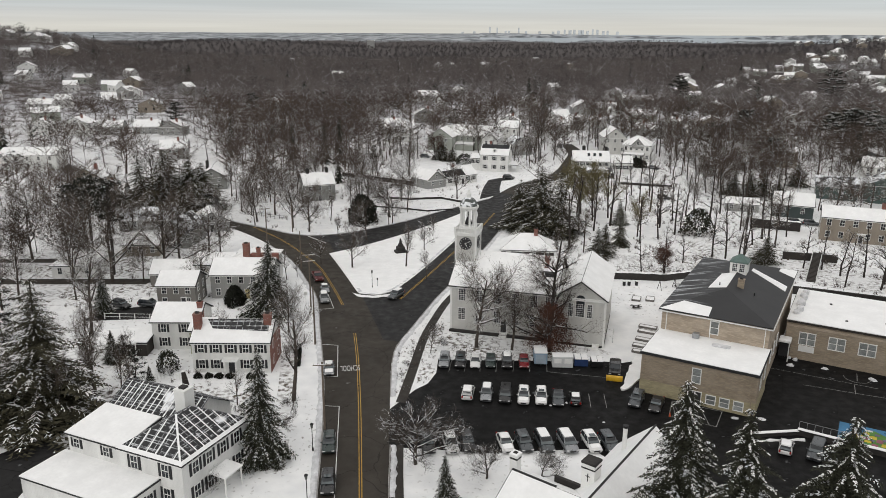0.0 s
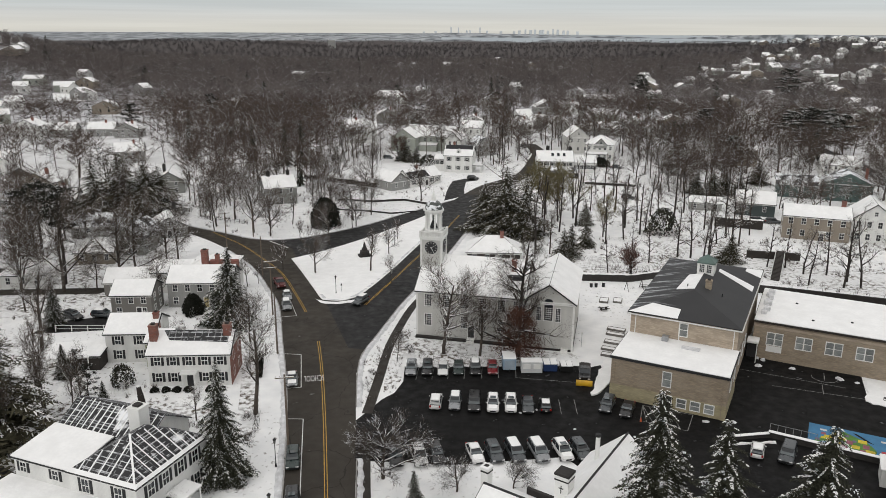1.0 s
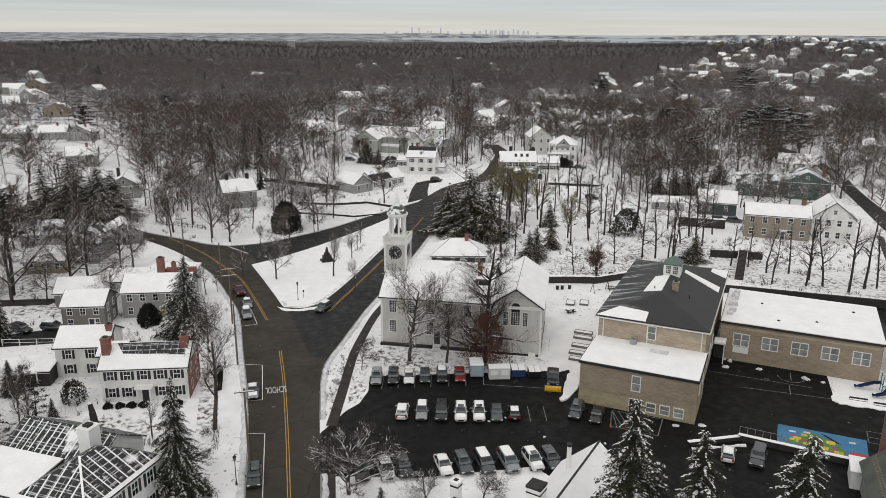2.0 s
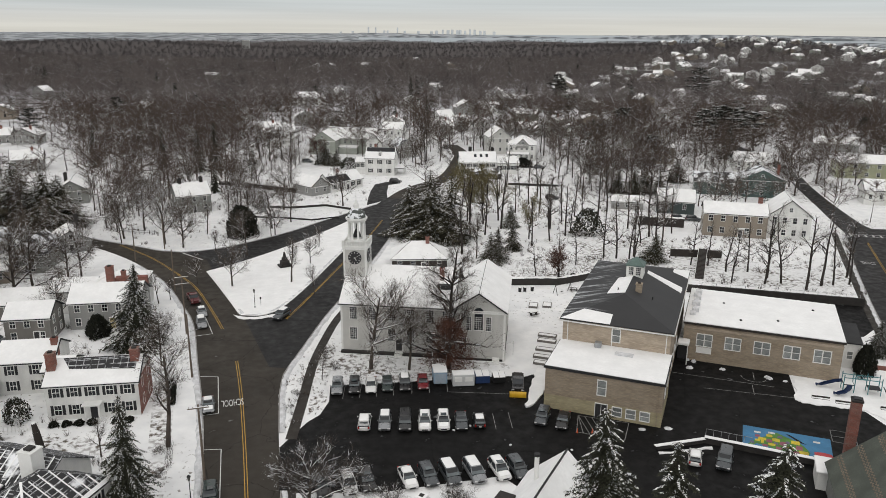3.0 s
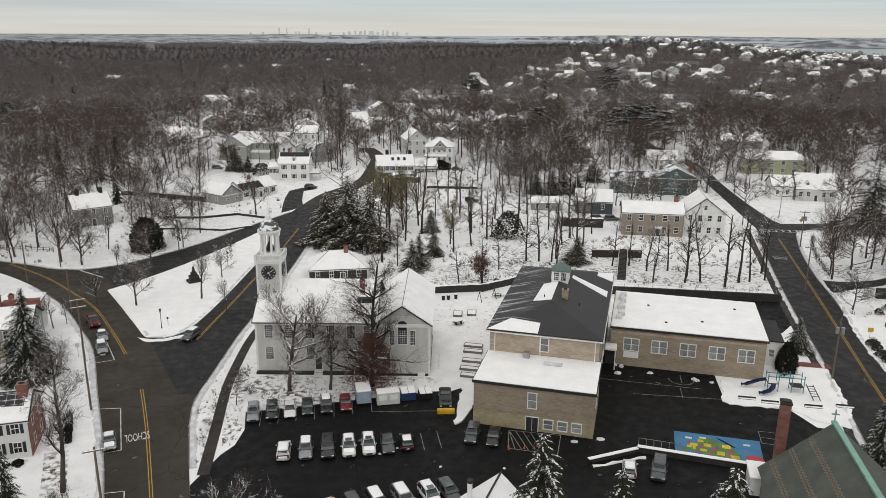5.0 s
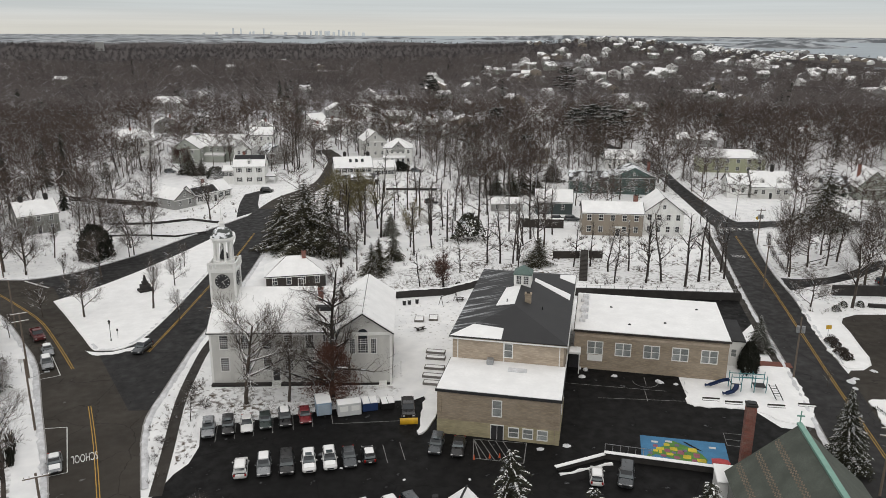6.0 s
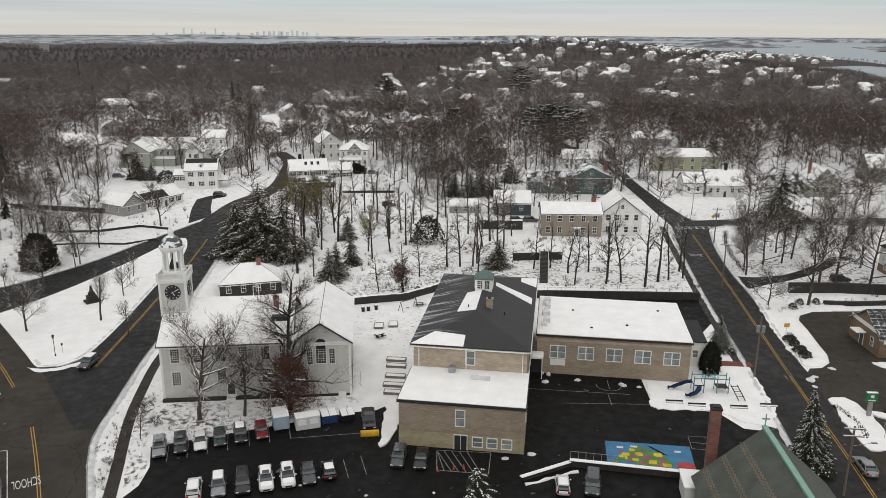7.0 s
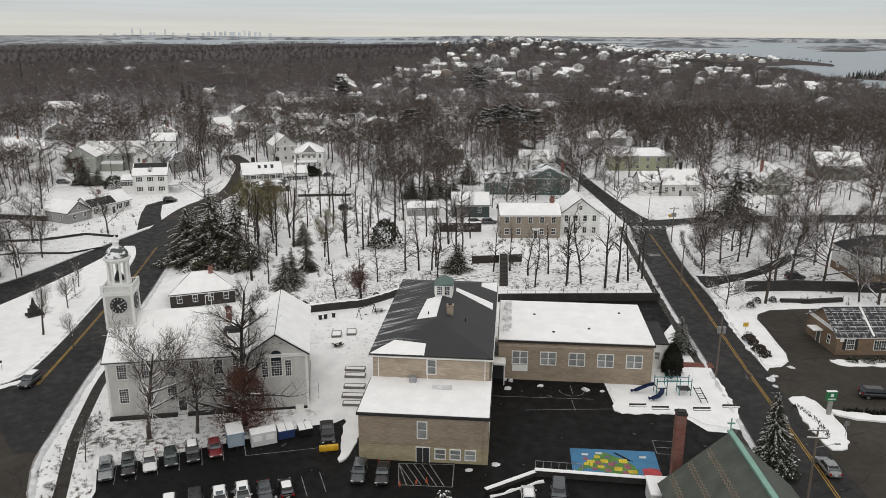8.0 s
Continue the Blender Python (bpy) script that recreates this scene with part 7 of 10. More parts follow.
# east side
innb = house("buff two-storey inn with a snowy roof and small-paned windows", 108.4, 198.4, -24, 16.8, 9, 6.6, 2.3, "gable", TAN_WALL, "snow", 5, 2, False, 1.6, ((6.6, 5, 10.6, 1.1),), win=(1.1, 1.6))
part("porch_hood", boxed(0.6, 2.6, -0.8, 0, 2.5, 2.75), SNOW, innb)
house("white gable-fronted wing joined to the inn", 122.0, 194.0, -24, 11, 13, 6.8, 4.2, "front", WHITE_WALL, "snow", 4, 2, win=(1.0, 1.6))
house("slate-green house with paired gables", 145, 246, -24, 15, 11, 6.2, 3.6, "front", TEAL_WALL, ROOF_PATCHY, 3, 2, False, None, ((6, 8, 10.5, 0.9),))
house("slate-green lower wing with half-bare roof", 131, 253, -24, 13, 9, 4.8, 2.6, "gable", TEAL_WALL, ROOF_PATCHY, 4, 2)
house("dark green garage with a snowy roof", 104.5, 227, -24, 11.5, 9, 4.1, 3.0, "gable", DARK_WALL, "snow", 2, 1)
house("long grey shed with a snowy roof", 92, 235, -20, 10, 6, 2.6, 1.4, "gable", GREY_WALL, "snow", 3, 1)
house("white twin-gabled house behind the inn", 169, 292, -24, 15, 10, 4.4, 3.2, "gable", WHITE_WALL, "snow", 4, 2, False, None, (), (-3.5, 3.5))
house("grey long house among trees", 239, 338, -24, 20, 9, 4.0, 2.8, "gable", GREY_WALL, "snow", 6, 1)
house("pale green two-storey house with hipped roof", 207.7, 272, -24, 26, 11, 6.2, 2.6, "hip", YELLOW_WALL, "snow", 6, 2, win=(1.3, 1.4))
house("white cape house with dormers and black chimney", 186.5, 225.5, -24, 13.0, 10, 4.3, 4.6, "gable", CHURCH_WALL, "snow", 5, 1, False, 0.0, ((1, 5, 11.0, -0.9),), (-2.8, 2.8), win=(1.1, 1.5))
house("white ell joined to the cape house", 176.5, 230.0, -24, 7, 9, 5.0, 3.0, "gable", WHITE_WALL, "snow", 2, 1)
house("sage gambrel house with a wide front gable", 219, 213, -28, 11, 14, 4.4, 5.6, "front", SAGE_WALL, "snow", 3, 1, False, None, ((-3, 8, 11, 0.9),))
house("white side wing with patchy snow", 208, 219, -28, 9, 10, 4.0, 3.4, "gable", WHITE_WALL, ROOF_PATCHY, 3, 1)
j2 = house("grey barn-like house with a snowy roof and cupola", 265, 224, -30, 17, 11, 5.8, 4.4, "gable", STONE_WALL, "snow", 4, 2)
part("cupola", boxed(-1, 1, 4.5, 6.5, 9.5, 12.0), TRIM, j2)
part("cupola_roof", boxed(-1.3, 1.3, 4.2, 6.8, 12.0, 12.35, 0.08), SNOW, j2)
house("white house with dark hipped roof and skylights", 163.6, 130.4, -24, 15, 12, 6.4, 3.4, "hip", WHITE_WALL, ROOF_DARK, 3, 2, win=(0.9, 1.4), name="house")
hip_house = bpy.data.objects[[ob.name for ob in scene.collection.objects if ob.get("label", "").startswith("white house with dark hipped")][0]]
part("brick_base", boxed(-7.53, 7.53, -0.03, 12.03, 0, 1.9), ORANGE_BRICK, hip_house, "dark brick basement wall")
brick = house("one-storey brown brick bank with half-melted snow on its roof", 122.7, 103.6, -24, 15, 11, 3.8, 3.4, "gable", ORANGE_BRICK, ROOF_STRIPED, 0, 1, True, None, (), win=(1.4, 1.7), sides=0)
add_window(brick, -5.0, 0, 2.1, 0, 1.3, 1.9, 4, 4, True)
add_window(brick, 1.0, 0, 1.9, 0, 3.4, 1.7, 8, 3)
add_window(brick, 5.6, 0, 2.1, 0, 1.3, 1.9, 4, 4, True)
add_window(brick, -7.5, 2.6, 2.1, -90, 0.9, 1.5)
add_door(brick, -7.5, 6.2, -90, 1.2, 2.2, SLATE_GREEN)
part("gable_board", boxed(-7.62, -7.52, 0.5, 10.5, 4.0, 4.7), TRIM, brick)
part("door_hood", boxed(-9.3, -7.5, 4.8, 7.4, 2.7, 2.95, 0.05), SNOW, brick)
part("valley_board", roof_faces(bmesh.new(), [[(-1.3, -0.3, 3.78), (-0.9, -0.3, 3.78), (-0.9, 5.4, 7.3), (-1.3, 5.4, 7.3)]], 0.08), TRIM, brick, "white board down the roof")
part("wall_sign", boxed(-6.9, -6.2, -0.06, 0.0, 2.6, 3.2), TRIM, brick, "pale square sign")

# houses scattered over the middle distance and the hills
far_rng = random.Random(41)
FAR_SPOTS = [(290, 607), (364, 777), (72, 470), (150, 430), (120, 470), (60, 560), (10, 640), (180, 520), (215, 470), (260, 430), (300, 480), (602, 547), (642, 553), (575, 540), (330, 560), (240, 560), (200, 620), (140, 640), (100, 700), (250, 690), (420, 560), (480, 640), (390, 690), (-330, 560), (-300, 620), (-250, 600), (-360, 660), (-200, 520), (-240, 460), (-290, 440), (-320, 500), (-220, 650), (-120, 540)]
def far_house_meshes(seed):
    g = random.Random(seed)
    w, d, h, r = g.uniform(10, 16), g.uniform(8, 11), g.uniform(4.5, 6.5), g.uniform(2.5, 3.8)
    return w, d, h, r
FAR_KINDS = []
for i in range(6):
    w, d, h, r = far_house_meshes(100 + i)
    FAR_KINDS.append(house("distant snow-roofed house among bare trees", 0, -60 - 30 * i, 0, w, d, h, r, "front" if i % 2 else "gable", (WHITE_WALL, GREY_WALL, WHITE_WALL, TAN_WALL, SAGE_WALL, WHITE_WALL)[i], "snow", 0, 2, sides=0, name="distant_house"))
for ob in FAR_KINDS:
    tagged(ob, group="distant houses")
    for ch in [c for c in ob.children if c.name.startswith("eave_board")]:
        bpy.data.objects.remove(ch)
    for wx, wz in ((-2.6, 2.9), (2.6, 2.9)):
        part_mesh("window", kept("far_pane", lambda: mesh_from("window", boxed(-0.55, 0.55, -0.06, 0.02, -0.85, 0.85), GLASS)), ob, (wx, 0, wz))
spots = list(FAR_SPOTS)
def scatter(n, r0, r1, a0, a1):
    for _ in range(n):
        r, a = math.sqrt(far_rng.uniform(r0 * r0, r1 * r1)), radians(far_rng.uniform(a0, a1))
        spots.append((r * math.sin(a), r * math.cos(a)))
scatter(80, 1250, 1950, 24, 42)
scatter(22, 900, 1150, -36, -24)
scatter(44, 650, 1150, 14, 52)
scatter(40, 900, 1300, 22, 46)
scatter(16, 500, 900, -40, -20)
scatter(10, 800, 1500, -12, 16)
scatter(26, 1050, 1260, 40, 60)
used = 0
for x, y in spots:
    src = FAR_KINDS[used % 6]
    m = pose(x, y, land_at(x, y) - 0.3, 0, 0, far_rng.uniform(-40, 30))
    if used < 6:
        src.matrix_basis = m
    else:
        copy_thing(src, m)
    used += 1
used = 0
while used < 70:
    a, r = far_rng.uniform(36, 51), far_rng.uniform(2030, 2700)
    if neck(true_range(r), a) < 0.4:
        continue
    copy_thing(FAR_KINDS[used % 6], pose(r * math.sin(radians(a)), r * math.cos(radians(a)), land(r, a) - 0.3, 0, 0, far_rng.uniform(-60, 10)))
    used += 1
HOUSES = [(ob.matrix_basis.translation.x, ob.matrix_basis.translation.y) for ob in scene.collection.objects if ob.parent is None and ob.get("category") in ("house", "church", "school", "hall")]

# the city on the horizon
city = thing("city_skyline", "pale grey city towers on the far shore, haze put into their colour", "skyline", "", "")
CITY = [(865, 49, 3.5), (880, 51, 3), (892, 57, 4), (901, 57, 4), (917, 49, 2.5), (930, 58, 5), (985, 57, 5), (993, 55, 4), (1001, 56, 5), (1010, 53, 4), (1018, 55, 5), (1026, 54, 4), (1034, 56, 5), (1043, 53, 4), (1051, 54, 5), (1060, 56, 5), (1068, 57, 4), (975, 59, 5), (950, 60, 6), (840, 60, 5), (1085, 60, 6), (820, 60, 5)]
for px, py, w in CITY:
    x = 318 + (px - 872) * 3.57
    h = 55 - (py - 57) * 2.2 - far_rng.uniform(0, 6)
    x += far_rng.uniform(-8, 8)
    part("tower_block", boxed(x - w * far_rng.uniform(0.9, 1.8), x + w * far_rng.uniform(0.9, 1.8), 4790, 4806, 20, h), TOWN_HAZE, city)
flats = thing("tower_block", "grey slab apartment block above far woods", "building", "", "", (-185, 2050, land_at(-185, 2050)), 0)
part("wall", boxed(-9, 9, 0, 14, 0, 20), GREY_WALL, flats)
part("roof", boxed(-9.3, 9.3, -0.3, 14.3, 20, 20.6), SNOW, flats)

# ---- vehicles ----
def loft(bm, rows):
    """Faces between rows of equal length, closed at both ends."""
    vs = [[bm.verts.new(p) for p in row] for row in rows]
    for a, b in zip(vs, vs[1:]):
        for i in range(len(a)):
            j = (i + 1) % len(a)
            bm.faces.new((a[i], a[j], b[j], b[i]))
    bm.faces.new(vs[0][::-1])
    bm.faces.new(vs[-1])
    return bm


# side outlines: distance from the nose, belt height, body half width
SHAPES = {
    "suv": dict(length=4.6, belt=1.02, roof=1.68, half=0.92, cabin=(1.25, 2.0, 4.1, 4.5), nose=0.86),
    "sedan": dict(length=4.7, belt=0.95, roof=1.43, half=0.90, cabin=(1.35, 2.15, 3.55, 4.25), nose=0.74),
    "hatch": dict(length=4.2, belt=0.97, roof=1.50, half=0.88, cabin=(1.15, 1.9, 3.6, 4.1), nose=0.78),
    "van": dict(length=5.0, belt=1.1, roof=1.75, half=0.98, cabin=(0.95, 1.9, 4.55, 4.9), nose=0.92),
}


def car_meshes(kind):
    s = SHAPES[kind]
    L, belt, top, hw, nose = s["length"], s["belt"], s["roof"], s["half"], s["nose"]
    a, b, c, d = s["cabin"]

    def section(y, z0, z1, w, n=18):
        """A rounded cross-section; the flanks lean in a little towards the top."""
        pts = []
        for i in range(n):
            t = 2 * math.pi * i / n
            cx, cz = math.cos(t), math.sin(t)
            zn = math.copysign(abs(cz) ** 0.55, cz)
            pts.append((w * math.copysign(abs(cx) ** 0.4, cx) * (1 - 0.07 * max(0.0, zn)), y, (z0 + z1) / 2 + (z1 - z0) / 2 * zn))
        return pts
    rows = [section(-L / 2 + y, z0, z1, hw * w) for y, z0, z1, w in ((0.0, 0.40, nose - 0.22, 0.70), (0.05, 0.32, nose - 0.12, 0.80), (0.18, 0.25, nose - 0.04, 0.91), (0.42, 0.22, nose + 0.01, 0.98), (a * 0.6, 0.22, (nose + belt) / 2 + 0.03, 1.0), (a, 0.22, belt, 1.0), (L * 0.5, 0.22, belt + 0.03, 1.0), (L * 0.75, 0.22, belt + 0.04, 1.0), (L - 0.45, 0.23, belt + 0.03, 0.98), (L - 0.16, 0.28, belt - 0.02, 0.92), (L - 0.04, 0.36, belt - 0.10, 0.84), (L, 0.42, belt - 0.22, 0.76))]
    body = loft(bmesh.new(), rows)

    def plan(ya, yb, w, z, r):
        pts = []
        for cx, cy, t0 in ((w - r, yb - r, 0), (-w + r, yb - r, 90), (-w + r, ya + r, 180), (w - r, ya + r, 270)):
            for k in range(4):
                t = radians(t0 + 30 * k)
                pts.append((cx + r * math.cos(t), cy + r * math.sin(t), z))
        return pts
    y1, y2, y3, y4 = -L / 2 + a, -L / 2 + b, -L / 2 + c, -L / 2 + d
    lo = [(-hw * 0.92, y1, belt), (hw * 0.92, y1, belt), (hw * 0.9, y4, belt), (-hw * 0.9, y4, belt)]
    hi = [(-hw * 0.74, y2, top - 0.05), (hw * 0.74, y2, top - 0.05), (hw * 0.74, y3, top - 0.05), (-hw * 0.74, y3, top - 0.05)]
    g = loft(bmesh.new(), [plan(y1 + (y2 - y1) * k, y4 + (y3 - y4) * k, hw * (0.93 - 0.17 * k ** 1.3), belt - 0.03 + (top - belt) * k, 0.22) for k in (0.0, 0.35, 0.7, 0.95)])
    rf = loft(bmesh.new(), [plan(y2 - 0.04 + o, y3 + 0.06 - o, hw * 0.775 - o, top - 0.07 + z, 0.24) for o, z in ((0.0, 0.0), (0.01, 0.045), (0.10, 0.085), (0.35, 0.105))])
    pillars = []
    for sx in (-1, 1):
        for p, q in ((lo[0 if sx < 0 else 1], hi[0 if sx < 0 else 1]), (lo[3 if sx < 0 else 2], hi[3 if sx < 0 else 2])):
            pillars.append(tube(bmesh.new(), (p[0] * 1.005, p[1], p[2]), (q[0] * 1.01, q[1], q[2]), 0.05, 0.045, 4))
        ym = (y2 + y3) / 2
        pillars.append(tube(bmesh.new(), (sx * hw * 0.925, ym, belt), (sx * hw * 0.735, ym, top - 0.04), 0.045, 0.045, 4))
    snow = loft(bmesh.new(), [plan(y2 + 0.06 + o, y3 - 0.1 - o, hw * 0.68 - o, top - 0.01 + z, 0.2) for o, z in ((0.0, 0.0), (0.03, 0.07), (0.12, 0.11), (0.4, 0.13))])
    screen = roof_faces(bmesh.new(), [[(-hw * 0.86, y1 + 0.06, belt + 0.05), (hw * 0.86, y1 + 0.06, belt + 0.05), (hw * 0.72, y2 - 0.03, top - 0.10), (-hw * 0.72, y2 - 0.03, top - 0.10)]], 0.05)
    back = roof_faces(bmesh.new(), [[(hw * 0.80, y4 - 0.05, belt + 0.08), (-hw * 0.80, y4 - 0.05, belt + 0.08), (-hw * 0.70, y3 + 0.04, top - 0.12), (hw * 0.70, y3 + 0.04, top - 0.12)]], 0.05)
    hood = bmesh.new()
    roof_faces(hood, [[(-hw * 0.7, -L / 2 + 0.35, nose + 0.05), (hw * 0.7, -L / 2 + 0.35, nose + 0.05), (hw * 0.72, y1 - 0.1, belt + 0.04), (-hw * 0.72, y1 - 0.1, belt + 0.04)]], 0.06)
    return dict(body=body, glass=g, screen=screen, back=back, roof=rf, snow=snow, hood=hood, pillars=pillars, L=L, hw=hw, belt=belt, nose=nose)


def rounded_mesh(name, bm, material):
    for f in bm.faces:
        f.smooth = True
    return mesh_from(name, bm, material)


WHEEL = tube(bmesh.new(), (-0.11, 0, 0.33), (0.11, 0, 0.33), 0.33, 0.33, 16)
WHEEL_ME = mesh_from("wheel", WHEEL, TYRE)
HUB_ME = mesh_from("rim", tube(bmesh.new(), (-0.125, 0, 0.33), (0.125, 0, 0.33), 0.2, 0.2, 10), RIM)
PAINTS = {n: paint_car(n + "_car_paint", c, m) for n, c, m in (("white", (0.68, 0.68, 0.67), 0), ("silver", (0.24, 0.25, 0.26), 0.3), ("grey", (0.065, 0.072, 0.078), 0.3), ("black", (0.008, 0.008, 0.009), 0.0), ("green", (0.022, 0.036, 0.033), 0.2), ("red", (0.15, 0.008, 0.012), 0.0), ("maroon", (0.11, 0.02, 0.02), 0.1), ("blue", (0.05, 0.08, 0.12), 0.4))}


def vehicle(kind, colour, x, y, turn, snow="", label="", z=0.045):
    """turn 0: the nose points to -y."""
    name = {"suv": "suv", "sedan": "sedan_car", "hatch": "hatchback_car", "van": "minivan"}[kind]
    where = label or "parked on wet asphalt"
    extra = {"roof": " with snow on its roof", "all": " under a layer of snow", "hood": " with snow on roof and bonnet"}.get(snow, "")
    ob = thing(name, "%s %s%s, %s" % (colour, kind if kind != "hatch" else "hatchback car", extra, where), "car", "parked cars", "", (x, y, z), turn)
    key = (kind, colour)
    if key not in MESHES:
        m = car_meshes(kind)
        MESHES[key] = dict(body=rounded_mesh("body", m["body"], PAINTS[colour]), glass=rounded_mesh("glasshouse", m["glass"], GLASS), screen=mesh_from("windscreen", m["screen"], CAR_GLASS_SKY_TONE), back=mesh_from("rear_window", m["back"], CAR_GLASS_SKY_TONE), roof=rounded_mesh("roof", m["roof"], PAINTS[colour]), snow=rounded_mesh("roof_snow", m["snow"], SNOW), hood=mesh_from("bonnet_snow", m["hood"], SNOW), L=m["L"], hw=m["hw"], belt=m["belt"], nose=m["nose"])
        MESHES[key]["pillars"] = [mesh_from("pillar", q, PAINTS[colour]) for q in m["pillars"]]
    m = MESHES[key]
    part_mesh("body", m["body"], ob)
    part_mesh("glasshouse", m["glass"], ob)
    part_mesh("roof", m["roof"], ob)
    part_mesh("windscreen", m["screen"], ob)
    part_mesh("rear_window", m["back"], ob)
    if kind == "suv" and snow != "roof":
        part_mesh("sunroof", kept("sunroof", lambda: mesh_from("sunroof", boxed(-0.42, 0.42, -0.35, 0.35, -0.02, 0.02), CAR_GLASS_SKY_TONE)), ob, (0, -0.1, SHAPES[kind]["roof"] + (0.13 if snow else 0.045)))
    for q in m["pillars"]:
        part_mesh("pillar", q, ob)
    L, hw = m["L"], m["hw"]
    for sx in (-1, 1):
        for sy in (-L / 2 + 0.85, L / 2 - 0.85):
            wh = part_mesh("wheel", WHEEL_ME, ob, (sx * (hw - 0.1), sy, 0))
            part_mesh("rim", HUB_ME, wh)
        part_mesh("headlight", kept(("hl", kind), lambda: mesh_from("headlight", boxed(-0.2, 0.2, -0.05, 0.1, -0.07, 0.07, 0.02), LAMP_CLEAR)), ob, (sx * hw * 0.66, -L / 2 + 0.06, m["nose"] - 0.2))
        part_mesh("tail_light", kept(("tl", kind), lambda: mesh_from("tail_light", boxed(-0.12, 0.12, -0.08, 0.05, -0.16, 0.16, 0.02), LAMP_RED)), ob, (sx * hw * 0.76, L / 2 - 0.03, m["belt"] - 0.2))
        part_mesh("mirror", kept(("mir", colour), lambda: mesh_from("mirror", boxed(-0.1, 0.1, -0.06, 0.06, -0.07, 0.07, 0.02), PAINTS[colour])), ob, (sx * (hw + 0.08), -L / 2 + SHAPES[kind]["cabin"][0] + 0.45, m["belt"] + 0.06))
    part_mesh("grille", kept(("gr", kind), lambda: mesh_from("grille", boxed(-0.42, 0.42, -0.02, 0.1, -0.1, 0.1), IRON)), ob, (0, -L / 2 - 0.01, m["nose"] - 0.32))
    part_mesh("number_plate", kept("plate", lambda: mesh_from("number_plate", boxed(-0.2, 0.2, -0.02, 0.02, -0.06, 0.06), TRIM)), ob, (0, L / 2 + 0.02, 0.62))
    if snow:
        part_mesh("roof_snow", m["snow"], ob)
    if snow in ("all", "hood"):
        part_mesh("bonnet_snow", m["hood"], ob)
    return ob


ROW1 = [(-3.2, "suv", "silver", ""), (-0.5, "suv", "black", ""), (2.1, "sedan", "white", ""), (4.7, "hatch", "green", ""), (7.5, "suv", "black", "roof"), (10.4, "hatch", "red", "")]
for x, kd, col, sn in ROW1:
    vehicle(kd, col, x, 119.6 - 0.03 * x, -4, sn, "by the church")
ROW2 = [(0.4, 107.9, "suv", "white", "roof", 180), (3.3, 107.5, "suv", "silver", "roof", 0), (6.2, 107.1, "van", "black", "", 0), (9.0, 106.6, "suv", "white", "hood", 0), (11.7, 106.4, "suv", "white", "hood", 0), (14.3, 106.2, "sedan", "grey", "", 0), (16.9, 106.0, "hatch", "black", "roof", 180)]
for x, y, kd, col, sn, tn in ROW2:
    vehicle(kd, col, x, y, tn - 7, sn, "in the lot")
ROW3 = [(-5.7, "suv", "black", ""), (-2.5, "suv", "white", "roof"), (-0.2, "suv", "black", ""), (5.0, "sedan", "white", "hood"), (7.6, "suv", "grey", ""), (10.4, "van", "grey", "roof"), (13.6, "van", "silver", "roof"), (16.9, "suv", "white", "hood"), (19.3, "suv", "grey", "")]
for x, kd, col, sn in ROW3:
    vehicle(kd, col, x, 92.9 - 0.4 * (x < -1), 9, sn, "in the lot")
vehicle("suv", "grey", 26.3, 105.6, -26, "", "beside the school wall")
vehicle("sedan", "black", 29.0, 104.2, -26, "", "beside the school wall")
vehicle("hatch", "white", 43.4, 92.0, 152, "roof", "below a snowy ramp")
vehicle("van", "grey", 47.0, 90.8, -34, "", "below a snowy ramp")
vehicle("sedan", "silver", -29.2, 157.2, 14, "roof", "at the kerb")
vehicle("suv", "silver", -28.4, 151.0, 13, "roof", "at the kerb")
vehicle("sedan", "silver", -22.6, 116.6, 8, "hood", "at the kerb")
vehicle("suv", "green", -19.2, 92.5, 6, "", "at the kerb")
vehicle("suv", "black", -18.0, 83.0, 6, "", "at the kerb")
vehicle("suv", "grey", -13.4, 153.2, -28, "roof", "at the junction")
vehicle("suv", "black", -69.4, 146.6, 60, "", "in a yard")
vehicle("suv", "grey", -63.8, 147.2, 80, "roof", "in a yard")
vehicle("sedan", "silver", 82.6, 81.2, 152, "", "on the east street")
vehicle("van", "black", 54.5, 369, 8, "", "far up the side street")
vehicle("van", "black", 107.5, 92.5, 60, "", "on a forecourt")
for x, y, c in ((102, 219, "black"), (106, 217.5, "grey"), (145.6, 141.0, "black"), (22.5, 288.5, "black"), (-10.5, 338, "grey"), (-5.0, 334, "black"), (84.5, 311, "grey"), (72.3, 252.6, "black")):
    vehicle("suv", c, x, y, 70, "", "beside a house")


